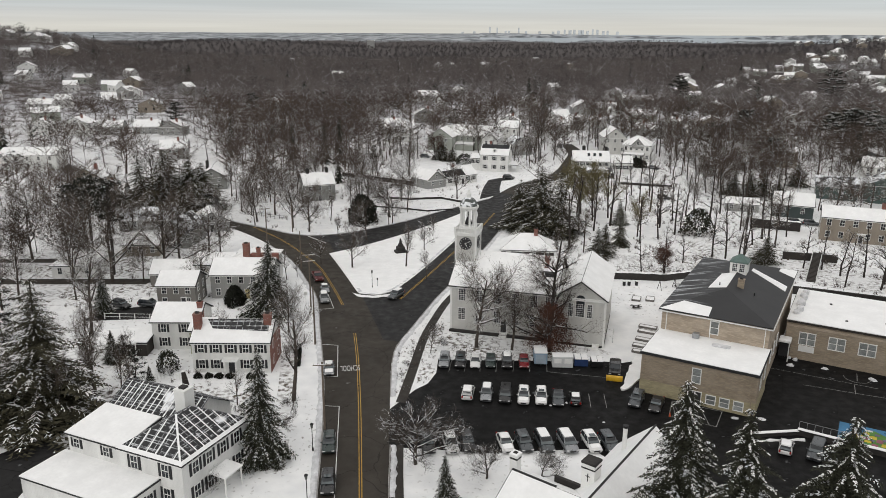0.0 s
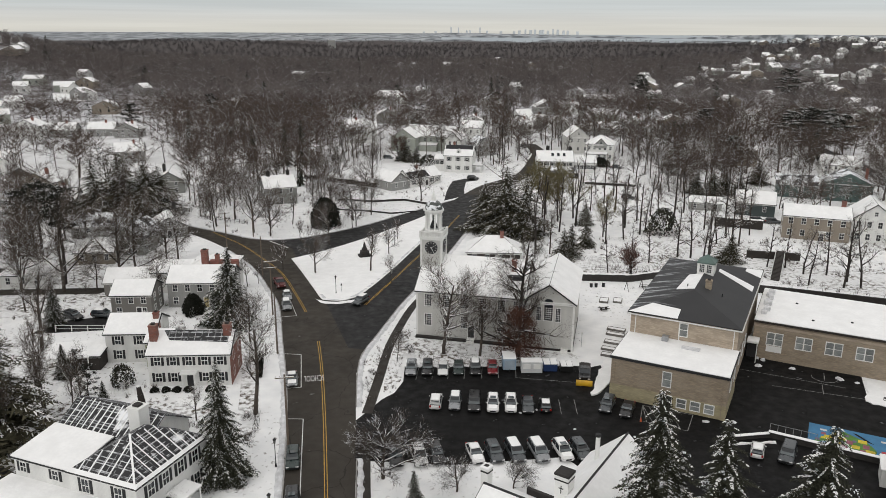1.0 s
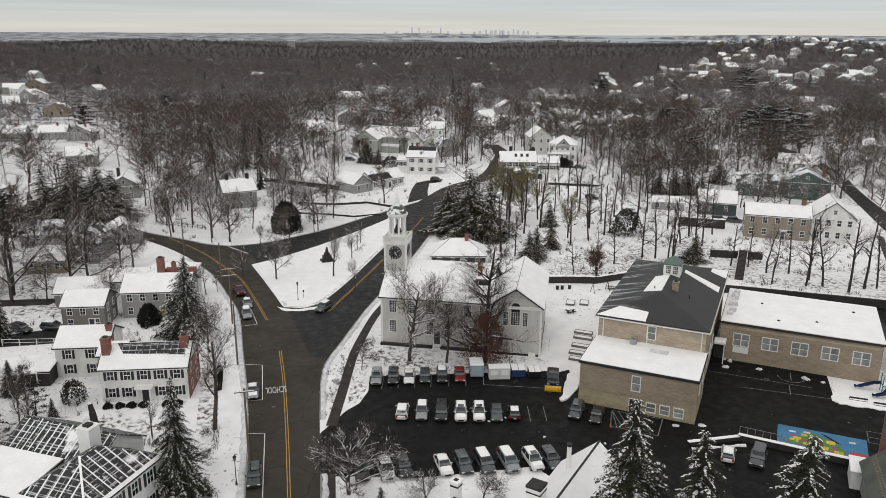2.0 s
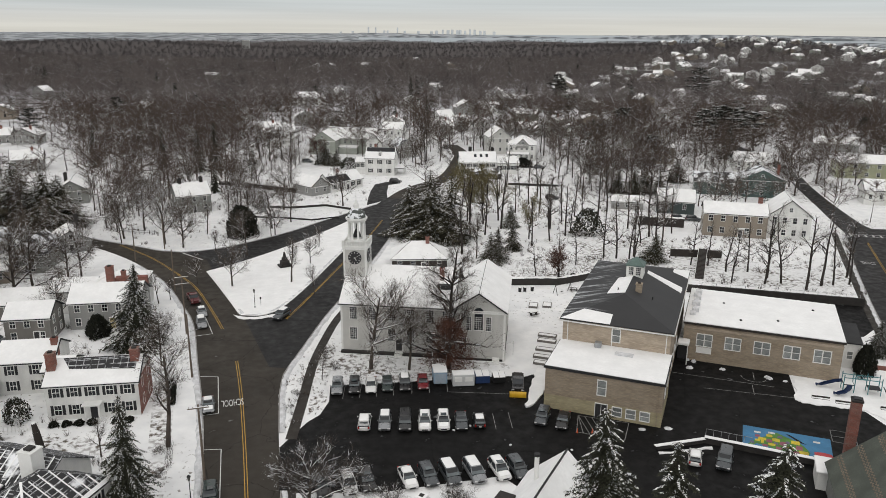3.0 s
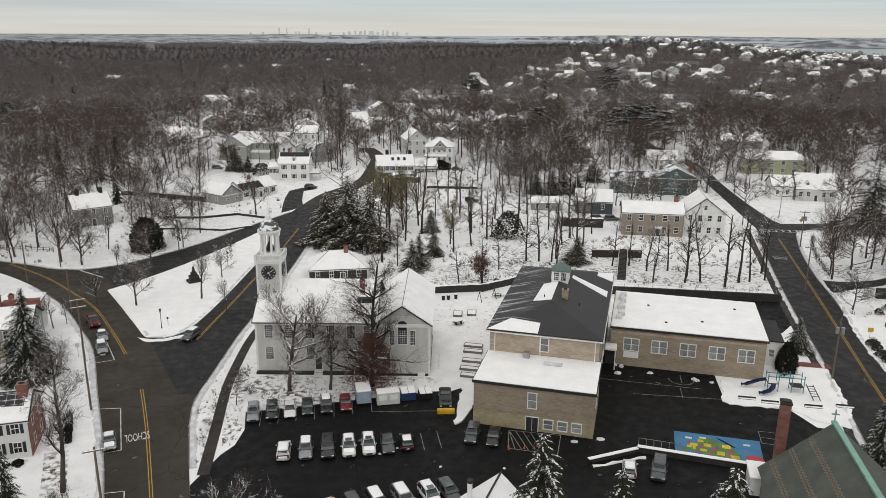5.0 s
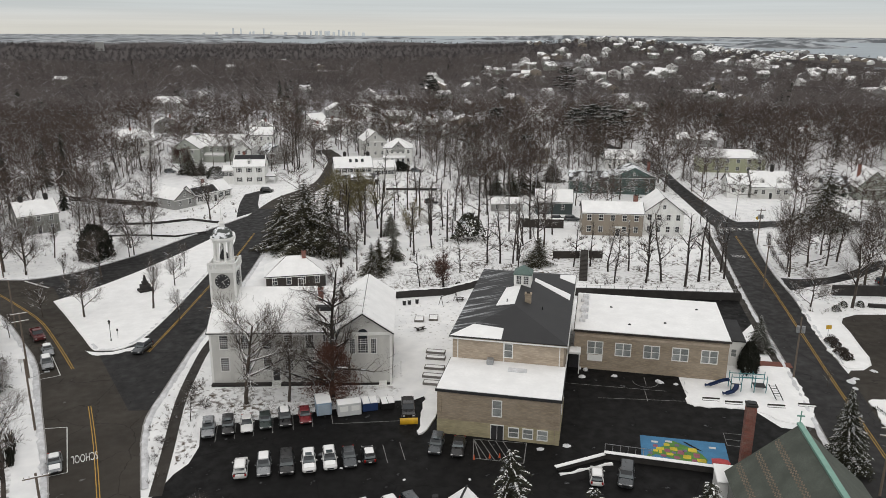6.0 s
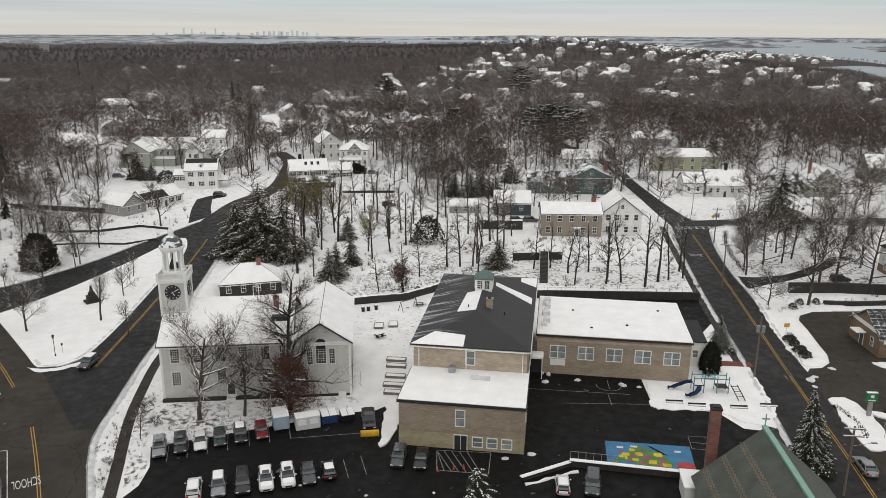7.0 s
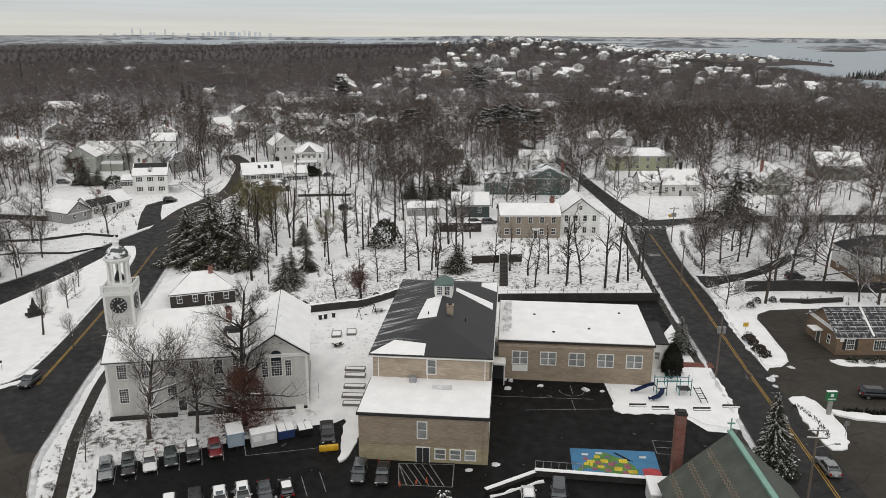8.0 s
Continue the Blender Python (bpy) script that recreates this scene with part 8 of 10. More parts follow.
def pickup(x, y, turn, paint, label, plough=False):
    ob = thing("pickup_truck", label, "truck", "", "", (x, y, 0.045), turn)
    bm = boxed(-0.95, 0.95, -2.8, -1.2, 0.5, 1.15, 0.08)
    box(bm, -0.95, 0.95, -1.25, 0.4, 0.5, 1.2, 0.05)
    part("body", bm, paint, ob)
    g = bmesh.new()
    loft(g, [[(-0.85, -1.25, 1.18), (0.85, -1.25, 1.18), (0.85, 0.4, 1.18), (-0.85, 0.4, 1.18)], [(-0.74, -0.75, 1.78), (0.74, -0.75, 1.78), (0.74, 0.25, 1.78), (-0.74, 0.25, 1.78)]])
    part("glasshouse", g, GLASS, ob)
    part("cab_roof", boxed(-0.76, 0.76, -0.8, 0.3, 1.78, 1.88, 0.04), paint, ob)
    bm = boxed(-0.95, -0.85, 0.4, 2.8, 0.55, 1.2)
    box(bm, 0.85, 0.95, 0.4, 2.8, 0.55, 1.2)
    box(bm, -0.85, 0.85, 2.7, 2.8, 0.55, 1.2)
    box(bm, -0.85, 0.85, 0.4, 2.7, 0.55, 0.65)
    part("cargo_bed", bm, paint, ob)
    for sx in (-1, 1):
        for sy in (-1.9, 1.9):
            wh = part_mesh("wheel", WHEEL_ME, ob, (sx * 0.86, sy, 0))
            wh.scale = (1.15, 1.15, 1.15)
            part_mesh("rim", HUB_ME, wh)
        part("headlight", boxed(sx * 0.7 - 0.16, sx * 0.7 + 0.16, -2.84, -2.78, 0.82, 1.0), LAMP_CLEAR, ob)
        part("tail_light", boxed(sx * 0.86 - 0.08, sx * 0.86 + 0.08, 2.79, 2.84, 0.8, 1.1), LAMP_RED, ob)
    if plough:
        bm = bmesh.new()
        for i in range(7):
            a, b = radians(-35 + 12 * i), radians(-35 + 12 * (i + 1))
            y0, z0, y1, z1 = -3.9 + 0.55 * (1 - math.cos(a)), 0.5 + 0.75 * math.sin(a), -3.9 + 0.55 * (1 - math.cos(b)), 0.5 + 0.75 * math.sin(b)
            v = [bm.verts.new(p) for p in ((-1.3, y0, z0), (1.3, y0, z0), (1.3, y1, z1), (-1.3, y1, z1))]
            bm.faces.new(v)
        bmesh.ops.remove_doubles(bm, verts=bm.verts[:], dist=0.001)
        bmesh.ops.solidify(bm, geom=bm.faces[:], thickness=0.06)
        part("plough_blade", bm, surface("plough_yellow", (0.62, 0.36, 0.02), 0.5, 0.2, 1, 8, 0.1), ob, "yellow snow plough blade")
        bm = tube(bmesh.new(), (-0.5, -2.8, 0.6), (-0.5, -3.7, 0.5), 0.07)
        tube(bm, (0.5, -2.8, 0.6), (0.5, -3.7, 0.5), 0.07)
        tube(bm, (-0.5, -2.95, 0.6), (-0.5, -2.95, 1.3), 0.05)
        tube(bm, (0.5, -2.95, 0.6), (0.5, -2.95, 1.3), 0.05)
        part("plough_mount", bm, IRON, ob)
        part("bed_load", boxed(-0.8, 0.8, 0.6, 2.6, 0.66, 1.45, 0.15), STONE_DARK, ob, "salt spreader in the bed")
    return ob


pickup(25.4, 116.6, -14, PAINTS["black"], "black pickup truck with a yellow snow plough", True)
pickup(-32.0, 165.2, 19, PAINTS["maroon"], "maroon pickup truck on the street")

# ---- things in the lot ----
ob = thing("portable_toilet_trailer", "pale blue box trailer with snow on its roof", "trailer", "", "", (13.3, 120.4, 0.045), -3)
PALE_BLUE = surface("pale_blue_panel", (0.24, 0.33, 0.42), 0.6, 0.12, 1.0, 7, 0.1)
part("box_body", boxed(-1.1, 1.1, -1.6, 1.6, 0.35, 2.3, 0.05), PALE_BLUE, ob)
part("roof_snow", boxed(-1.12, 1.12, -1.62, 1.62, 2.3, 2.48, 0.05), SNOW, ob)
part("rear_door", boxed(-0.85, 0.85, -1.66, -1.6, 0.45, 2.1), surface("grey_blue_panel", (0.30, 0.36, 0.42), 0.6, 0.1, 1, 7, 0.1), ob)
for sx in (-1, 1):
    part_mesh("wheel", WHEEL_ME, ob, (sx * 1.05, 0.2, 0))
part("tow_bar", boxed(-0.06, 0.06, -2.4, -1.6, 0.4, 0.5), IRON, ob)


def dumpster(x, y, turn, w, d, h, paint, lid, label):
    ob = thing("dumpster", label, "dumpster", "dumpsters", "", (x, y, 0.045), turn)
    bm = loft(bmesh.new(), [[(-w / 2, -d / 2 + 0.15, 0.15), (w / 2, -d / 2 + 0.15, 0.15), (w / 2, d / 2, 0.15), (-w / 2, d / 2, 0.15)], [(-w / 2, -d / 2, h), (w / 2, -d / 2, h), (w / 2, d / 2, h + 0.2), (-w / 2, d / 2, h + 0.2)]])
    part("bin_body", bm, paint, ob)
    for s in (-1, 1):
        part("bin_lid", roof_faces(bmesh.new(), [[(s * w / 4 - w / 4 + 0.04, -d / 2 - 0.05, h + 0.06), (s * w / 4 + w / 4 - 0.04, -d / 2 - 0.05, h + 0.06), (s * w / 4 + w / 4 - 0.04, d / 2 + 0.05, h + 0.28), (s * w / 4 - w / 4 + 0.04, d / 2 + 0.05, h + 0.28)]], 0.08), lid, ob)
        part("lifting_sleeve", boxed(s * w / 2 - 0.06, s * w / 2 + 0.06, -d / 4, d / 4, h * 0.5, h * 0.62), IRON, ob)
    return ob


shed = thing("storage_container", "two pale grey storage boxes with panel doors", "container", "", "", (16.9, 118.9, 0.045), -3)
part("box_body", boxed(-1.75, 1.75, -0.9, 0.9, 0.1, 2.0, 0.04), surface("pale_grey_steel", (0.55, 0.56, 0.56), 0.6, 0.1, 0.8, 7, 0.1), shed)
for s in (-0.85, 0.85):
    part("panel_door", boxed(s - 0.6, s + 0.6, -0.96, -0.9, 0.9, 1.7), TRIM, shed)
part("roof_snow", boxed(-1.75, 1.75, -0.9, 0.9, 2.0, 2.12, 0.04), SNOW, shed)
dumpster(20.1, 119.2, -3, 2.3, 1.8, 1.5, BLUE_PLASTIC, SNOW, "dark blue dumpster under snow")
dumpster(22.8, 118.9, -3, 2.0, 1.7, 1.2, IRON, SNOW, "black dumpster under snow")

# ---- the painted map in the school yard ----
mural = thing("painted_map", "brightly painted ground map with blue sea and coloured states", "mural", "", "structure")
flat = lambda pts, z: slab(pts, 0.044, z)
o, ux, uy = Vector((51.4, 94.0)), Vector((0.874, -0.486)), Vector((0.505, 0.863))
P = lambda a, b: tuple(o + ux * a + uy * b)
part("blue_field", flat([P(0, 0), P(11.4, 0), P(11.5, 6.85), P(0, 6.95)], 0.050), surface("blue_ground_paint", (0.04, 0.17, 0.32), 0.7, 0.2, 0.5, 4, 0, space="world"), mural)
COLS = {n: surface(n + "_ground_paint", c, 0.7, 0.3, 0.6, 4, 0, space="world") for n, c in (("green", (0.075, 0.20, 0.03)), ("yellow", (0.55, 0.43, 0.03)), ("red", (0.42, 0.045, 0.05)), ("pink", (0.27, 0.085, 0.12)), ("violet", (0.15, 0.12, 0.20)))}
mr = random.Random(8)
M = lambda u, v: P(u * 11.4, 6.9 * (1 - v))
COAST = [(0.034, 0.918), (0.068, 0.751), (0.17, 0.491), (0.261, 0.354), (0.302, 0.186), (0.401, 0.108), (0.485, 0.213), (0.57, 0.298), (0.654, 0.403), (0.709, 0.534), (0.759, 0.726), (0.729, 0.912), (0.545, 0.905), (0.405, 0.83), (0.293, 0.75), (0.165, 0.693)]
part("land_patch", flat([M(u, v) for u, v in COAST], 0.054), COLS["green"], mural)
part("bare_strip", flat([M(0.50, 0.10), M(0.54, 0.10), M(0.73, 0.42), M(0.66, 0.38)], 0.056), LOT, mural)
for u, v, w, h, c in [(0.307, 0.286, 0.066, 0.102, 'yellow'), (0.225, 0.461, 0.093, 0.102, 'yellow'), (0.171, 0.551, 0.053, 0.082, 'yellow'), (0.387, 0.432, 0.086, 0.122, 'yellow'), (0.228, 0.581, 0.033, 0.122, 'yellow'), (0.335, 0.642, 0.079, 0.102, 'yellow'), (0.53, 0.687, 0.093, 0.143, 'yellow'), (0.607, 0.412, 0.086, 0.163, 'yellow'), (0.688, 0.779, 0.099, 0.122, 'yellow'), (0.173, 0.37, 0.053, 0.102, 'pink'), (0.307, 0.507, 0.06, 0.122, 'pink'), (0.464, 0.538, 0.073, 0.143, 'pink'), (0.643, 0.606, 0.066, 0.163, 'pink'), (0.412, 0.749, 0.066, 0.102, 'pink'), (0.605, 0.814, 0.06, 0.122, 'pink'), (0.256, 0.717, 0.06, 0.082, 'pink'), (0.433, 0.283, 0.053, 0.082, 'violet'), (0.516, 0.469, 0.04, 0.102, 'violet'), (0.381, 0.573, 0.046, 0.082, 'violet'), (0.108, 0.663, 0.046, 0.082, 'violet'), (0.9, 0.78, 0.179, 0.286, 'red')]:
    ring = [(-0.5, -0.5), (0.0, -0.55), (0.5, -0.45), (0.55, 0.0), (0.45, 0.5), (-0.1, 0.5), (-0.55, 0.4)]
    part("state_patch", flat([M(u + w * p * mr.uniform(0.85, 1.15), v + h * q * mr.uniform(0.85, 1.15)) for p, q in ring][::-1], 0.058), COLS[c], mural)
for a, b in ((1.5, 5.2), (3.4, 5.6), (9.2, 5.0)):
    part("label_patch", flat([P(a, b), P(a + 0.9, b), P(a + 0.9, b + 0.5), P(a, b + 0.5)], 0.058), WHITE_LINE, mural)
def traffic_cone(x, y):
    ob = thing("traffic_cone", "small orange traffic cone on wet asphalt", "cone", "traffic cones", "", (x, y, 0.045))
    part("base_plate", boxed(-0.2, 0.2, -0.2, 0.2, 0, 0.04), IRON, ob)
    part("cone_body", tube(bmesh.new(), (0, 0, 0.04), (0, 0, 0.72), 0.15, 0.03, 12), CONE_ORANGE, ob)


CONE_ORANGE = surface("orange_cone_plastic", (0.55, 0.10, 0.03), 0.5, 0.15, 3, 9, 0.05)
for x, y in ((30.2, 101.3), (32.3, 100.9), (33.6, 100.6)):
    traffic_cone(x, y)
# the ramp wall in front of it
ramp = thing("ramp_wall", "low concrete ramp wall topped with snow and a rail", "wall", "", "", (47.0, 96.2, 0), -32.5)
part("wall", boxed(0, 15.5, -0.25, 0.25, 0, 0.9), STONE_DARK, ramp)
part("wall_snow", boxed(-0.1, 15.6, -0.34, 0.34, 0.9, 1.02, 0.05), SNOW, ramp)
bm = boxed(0, 6, 0.42, 0.46, 1.9, 1.96)
for i in range(7):
    box(bm, i - 0.03, i + 0.03, 0.41, 0.47, 0.0, 1.95)
part("hand_rail", bm, STEEL, ramp)
arm = thing("ramp_wall", "short low wall banked with ploughed snow", "wall", "", "", (47.0, 96.2, 0), 186)
part("wall", boxed(0, 7.4, -0.2, 0.2, 0, 0.6), STONE_DARK, arm)
part("wall_snow", boxed(0, 7.8, -0.3, 0.3, 0.6, 0.75, 0.05), SNOW, arm)
part("snow_bank", bank(bmesh.new(), [(0, 1.6), (7.8, 1.0)], 0, 0.5, 0.3, random.Random(2)), SNOW, arm)
# White trailer-like box at the ramp's end, drawn as a plain walled block
annexe = thing("bike_shelter", "plain white flat-topped box under snow", "shelter", "", "", (58.3, 85.6, 0), -30)
part("wall", boxed(-1.6, 2.6, -3.2, 0.6, 0, 2.4), WHITE_WALL, annexe)
part("roof_snow", boxed(-1.8, 2.8, -3.4, 0.8, 2.4, 2.65, 0.08), SNOW, annexe)

# ---- street furniture and small things ----
def lamp_post(x, y, h=4.2):
    ob = thing("street_lamp", "black iron lantern post standing in snow", "lamp", "street lamps", "", (x, y, 0))
    bm = tube(bmesh.new(), (0, 0, 0), (0, 0, 0.5), 0.16, 0.1, 10)
    tube(bm, (0, 0, 0.5), (0, 0, h - 0.8), 0.06, 0.05, 8)
    part("post", bm, IRON, ob)
    bm = tube(bmesh.new(), (0, 0, h - 0.8), (0, 0, h - 0.25), 0.13, 0.22, 6)
    part("lantern", bm, surface("frosted_lantern_glass", (0.10, 0.10, 0.09), 0.3, 0.1, 2, 8, 0), ob)
    bm = tube(bmesh.new(), (0, 0, h - 0.25), (0, 0, h), 0.28, 0.03, 6)
    part("lantern_cap", bm, IRON, ob)


for x, y in ((-21.3, 91.7), (-19.0, 159.4), (-6.7, 196.8), (-20.0, 79.5), (3.0, 213)):
    lamp_post(x, y)


def utility_pole(x, y, h, arms, turn=0.0, lamp=0.0, tank=False):
    ob = thing("utility_pole", "weathered wooden utility pole with cross-arms", "pole", "utility poles", "", (x, y, 0), turn)
    part("shaft", tube(bmesh.new(), (0, 0, -0.3), (0, 0, h), 0.17, 0.12, 8), POLE_WOOD, ob)
    for z in arms:
        bm = boxed(-1.25, 1.25, -0.17, -0.05, z - 0.07, z + 0.07)
        for i in (-1.1, -0.6, 0.6, 1.1):
            tube(bm, (i, -0.11, z + 0.07), (i, -0.11, z + 0.25), 0.05, 0.03, 6)
        part("cross_arm", bm, POLE_WOOD, ob)
        part("arm_snow", boxed(-1.22, 1.22, -0.18, -0.06, z + 0.075, z + 0.13), SNOW, ob)
    if lamp:
        bm = tube(bmesh.new(), (0, 0, h * 0.72), (2.4, 0, h * 0.72 + 0.6), 0.04, 0.03, 6)
        part("lamp_arm", bm, STEEL, ob)
        part("lamp_head", boxed(2.2, 2.9, -0.14, 0.14, h * 0.72 + 0.5, h * 0.72 + 0.68, 0.04), STEEL, ob)
    if tank:
        part("transformer", tube(bmesh.new(), (0.4, -0.3, h - 2.6), (0.4, -0.3, h - 1.5), 0.3, 0.3, 10), STEEL, ob)
        part("transformer", tube(bmesh.new(), (-0.4, -0.3, h - 2.6), (-0.4, -0.3, h - 1.5), 0.3, 0.3, 10), STEEL, ob)


utility_pole(-20.1, 95.0, 11.6, (11.2,), 8)
utility_pole(-26.7, 128.0, 11.0, (), 10, 1)
utility_pole(-30.6, 147.2, 11.5, (11.2, 9.9), 16)
utility_pole(-37.0, 172.5, 9.5, ())
utility_pole(-50.5, 197.0, 9.5, (9.2,), 30)
utility_pole(89.6, 108.4, 10.8, (), -28, 0, True)
utility_pole(75.1, 78.0, 9.6, (9.3, 8.3), -28, 1)
utility_pole(117.0, 147.5, 10.5, (10.0,), -28, 1)
utility_pole(141.0, 178.0, 10, (9.6,), -28, 0, True)
utility_pole(-45.6, 207.5, 9, (), 0)

mon = thing("monument", "dark stone monument with a bronze figure on the green", "monument", "", "", (-14.1, 187.2, 0.2), 20)
bm = boxed(-1.5, 1.5, -1.1, 1.1, 0, 0.5, 0.05)
box(bm, -1.0, 1.0, -0.8, 0.8, 0.5, 1.5, 0.08)
box(bm, -0.6, 0.6, -0.5, 0.5, 1.5, 2.2, 0.05)
tube(bm, (0, 0, 2.2), (0, 0, 3.2), 0.42, 0.26, 10)
bmesh.ops.create_icosphere(bm, subdivisions=2, radius=0.24, matrix=Matrix.Translation((0, 0, 3.4)))
me = mesh_from("monument_body", bm, STONE_DARK)
part_mesh("monument_body", me, mon)


def sign_post(x, y, z, panel, w, h, label, turn=0.0, name="road_sign", diamond=False, zb=0.0):
    ob = thing(name, label, "sign", "", "", (x, y, zb), turn)
    part("post", tube(bmesh.new(), (0, 0, 0), (0, 0, z), 0.035, 0.035, 6), STEEL, ob)
    m = Matrix.Translation((0, 0, z)) @ Matrix.Rotation(radians(45 if diamond else 0), 4, "Y")
    part("panel", box(bmesh.new(), -w / 2, w / 2, -0.06, -0.03, -h / 2, h / 2, m=m), panel, ob)


YELLOW_SIGN = surface("yellow_sign", (0.55, 0.33, 0.02), 0.5, 0.1, 2, 8, 0)
GREEN_SIGN = surface("green_sign", (0.02, 0.16, 0.06), 0.5, 0.1, 2, 8, 0)
sign_post(155.6, 195.5, 2.4, YELLOW_SIGN, 0.9, 0.9, "yellow diamond warning sign at the junction", -24, diamond=True)
sign_post(108.8, 120.7, 2.0, YELLOW_SIGN, 1.0, 0.8, "yellow sign beside the driveway", -24)
sign_post(-32.0, 149.5, 2.2, TRIM, 0.7, 0.7, "white sign beside the pavement", 10)
sign_post(92.0, 86.0, 2.3, STEEL, 0.75, 0.75, "grey back of a stop sign", -24)
sign_post(-40.0, 204.8, 2.2, TRIM, 0.5, 0.7, "small white street sign", 0)
sign_post(27.7, 128.9, 2.6, TRIM, 0.25, 0.4, "thin white post in the snow", 0, "garden_post")
sign_post(-17.9, 160.4, 1.6, IRON, 0.3, 0.45, "small dark notice post on the green", 10, "notice_post", zb=0.2)
gs = thing("business_sign", "green sign board on a pale stone post", "sign", "", "", (95.6, 91.6, 0), -24)
part("post", boxed(-0.3, 0.3, -0.18, 0.18, 0, 2.5), KERB, gs)
part("board", boxed(-0.78, 0.78, -0.24, 0.24, 2.5, 3.95, 0.05), GREEN_SIGN, gs)
part("board_snow", boxed(-0.78, 0.78, -0.24, 0.24, 3.95, 4.05, 0.03), SNOW, gs)
bm = boxed(-0.24, 0.24, -0.27, -0.24, 3.2, 3.65)
box(bm, -0.55, 0.55, -0.27, -0.24, 2.75, 2.9)
part("board_mark", bm, TRIM, gs)

# planting island at the forecourt, play yard snow, verge pieces
def snow_patch(outline, h, label, name="snow_patch"):
    line = [tuple(p) for p in smooth_line(list(outline) + [outline[0]], 0.9)[:-1]]
    g = random.Random(len(label))
    line = [(x + g.uniform(-0.28, 0.28), y + g.uniform(-0.28, 0.28)) for x, y in line]
    tagged(new(name, mesh_from(name, slab(line, 0.0, h), SNOW)), label, "snow", "", "structure")


snow_patch([(94.6, 98.0), (97.4, 97.2), (96.5, 92.5), (94.5, 88.4), (90.6, 84.2), (87.6, 84.4), (88.8, 88.4), (91.8, 93.4)], 0.22, "snow over a planted kerb island")
snow_patch([(97, 92.5), (104, 87.0), (112, 84), (112, 82.5), (103, 85.0), (96.6, 90.5)], 0.3, "strip of snow beside a low hedge")
snow_patch([(113.0, 105.8), (112.6, 103.4), (115.2, 101.6), (121, 98.8), (128, 95.6), (129, 98), (117, 103.6)], 0.14, "snowy shrub bed before the brick bank")
snow_patch([(71.8, 113.2), (69.2, 109.0), (67.3, 105.5), (71.4, 103.0), (75.4, 101.0), (77.2, 96.8), (80.0, 94.0), (83.2, 97.0), (87.5, 104.0), (91.5, 112.5), (88.5, 114.5), (82, 109.6)], 0.16, "play yard under a sheet of snow")
snow_patch([(25.0, 109.8), (25.6, 109.5), (28.6, 113.6), (30.6, 117.2), (32.0, 122), (30.5, 122.5), (28.0, 117.4)], 0.3, "tongue of ploughed snow beside the school")
def snow_heap(x, y, r, h, label):
    """A small lumpy heap left by shovels."""
    g = random.Random(int(x * 7 + y))
    bm = bmesh.new()
    bmesh.ops.create_icosphere(bm, subdivisions=3, radius=1.0)
    for v in bm.verts:
        k = 1 + 0.45 * noise.noise(v.co * 1.9 + Vector((x, y, 0)))
        v.co = Vector((v.co.x * r * k * 1.3, v.co.y * r * k, max(-0.02, v.co.z * h * k)))
    ob = new("snow_heap", mesh_from("snow_heap", bm, SNOW_DIRTY))
    ob.matrix_basis = pose(x, y, 0.04, 0, 0, g.uniform(0, 180))
    tagged(ob, label, "snow heap", "snow heaps")


for x, y, r, h in ((61.5, 118.0, 0.7, 0.25), (67.3, 113.8, 0.9, 0.3), (56.2, 119.4, 0.8, 0.3), (58.0, 121.5, 0.5, 0.5), (57.4, 122.4, 0.4, 0.4), (69.4, 112.2, 0.5, 0.2), (-2.9, 95.0, 1.0, 0.3), (43.6, 100.6, 0.8, 0.15), (39.8, 100.9, 0.7, 0.12), (12.9, 104.6, 0.3, 0.15), (15.5, 105.5, 0.3, 0.15), (28.0, 97.0, 0.3, 0.1), (20.0, 99.5, 0.3, 0.1)):
    snow_heap(x, y, r * 0.6, h, "small lumpy heap of leftover snow on asphalt")
for x, y, r in ((97.6, 104.2, 0.7), (99.0, 104.8, 0.5), (96.2, 102.0, 0.4), (104.5, 106.2, 0.5)):
    snow_heap(x, y, r, 0.07, "thin smear of slush at the road edge")
snow_patch([(117.8, 138.3), (106.6, 120.6), (101.6, 110.5), (101.2, 108.2), (103.1, 107.5), (105.9, 108.6), (108.3, 111.4), (110.0, 114.3), (114.6, 121.9), (116.8, 126.0), (119.3, 128.1), (123.5, 128.8), (128.3, 127.3), (133.5, 125.3), (130, 132)], 0.16, "snowy verge with a kerb at the driveway corner")
for x, y, w in ((107.0, 117.9, 2.5), (106.3, 116.4, 2.0), (104.9, 113.4, 2.6), (104.0, 111.6, 2.2)):
    bush(x, y, w, 1.35, 3, "rounded grey-brown shrub in a planting bed", "leafless_shrub")
for x, y, w in ((108.6, 119.4, 1.6),):
    twig_shrub(x, y, w * 1.3, 1.2, "low grey twiggy shrub in a planting bed", k=0)

snow_patch([(-23.2, 156.4), (-21.8, 153.9), (-18.4, 153.0), (-15.6, 153.8), (-14.2, 155.6), (-18.2, 154.2), (-21.0, 155.0)], 0.08, "slush pushed off the tip of the green")


def soil_patch(outline, label, h=0.055):
    line = [tuple(p) for p in smooth_line(list(outline) + [outline[0]], 2.0)[:-1]]
    tagged(new("bare_soil", mesh_from("bare_soil", slab(line, -0.05, h), SOIL_SNOW)), label, "soil", "", "structure")


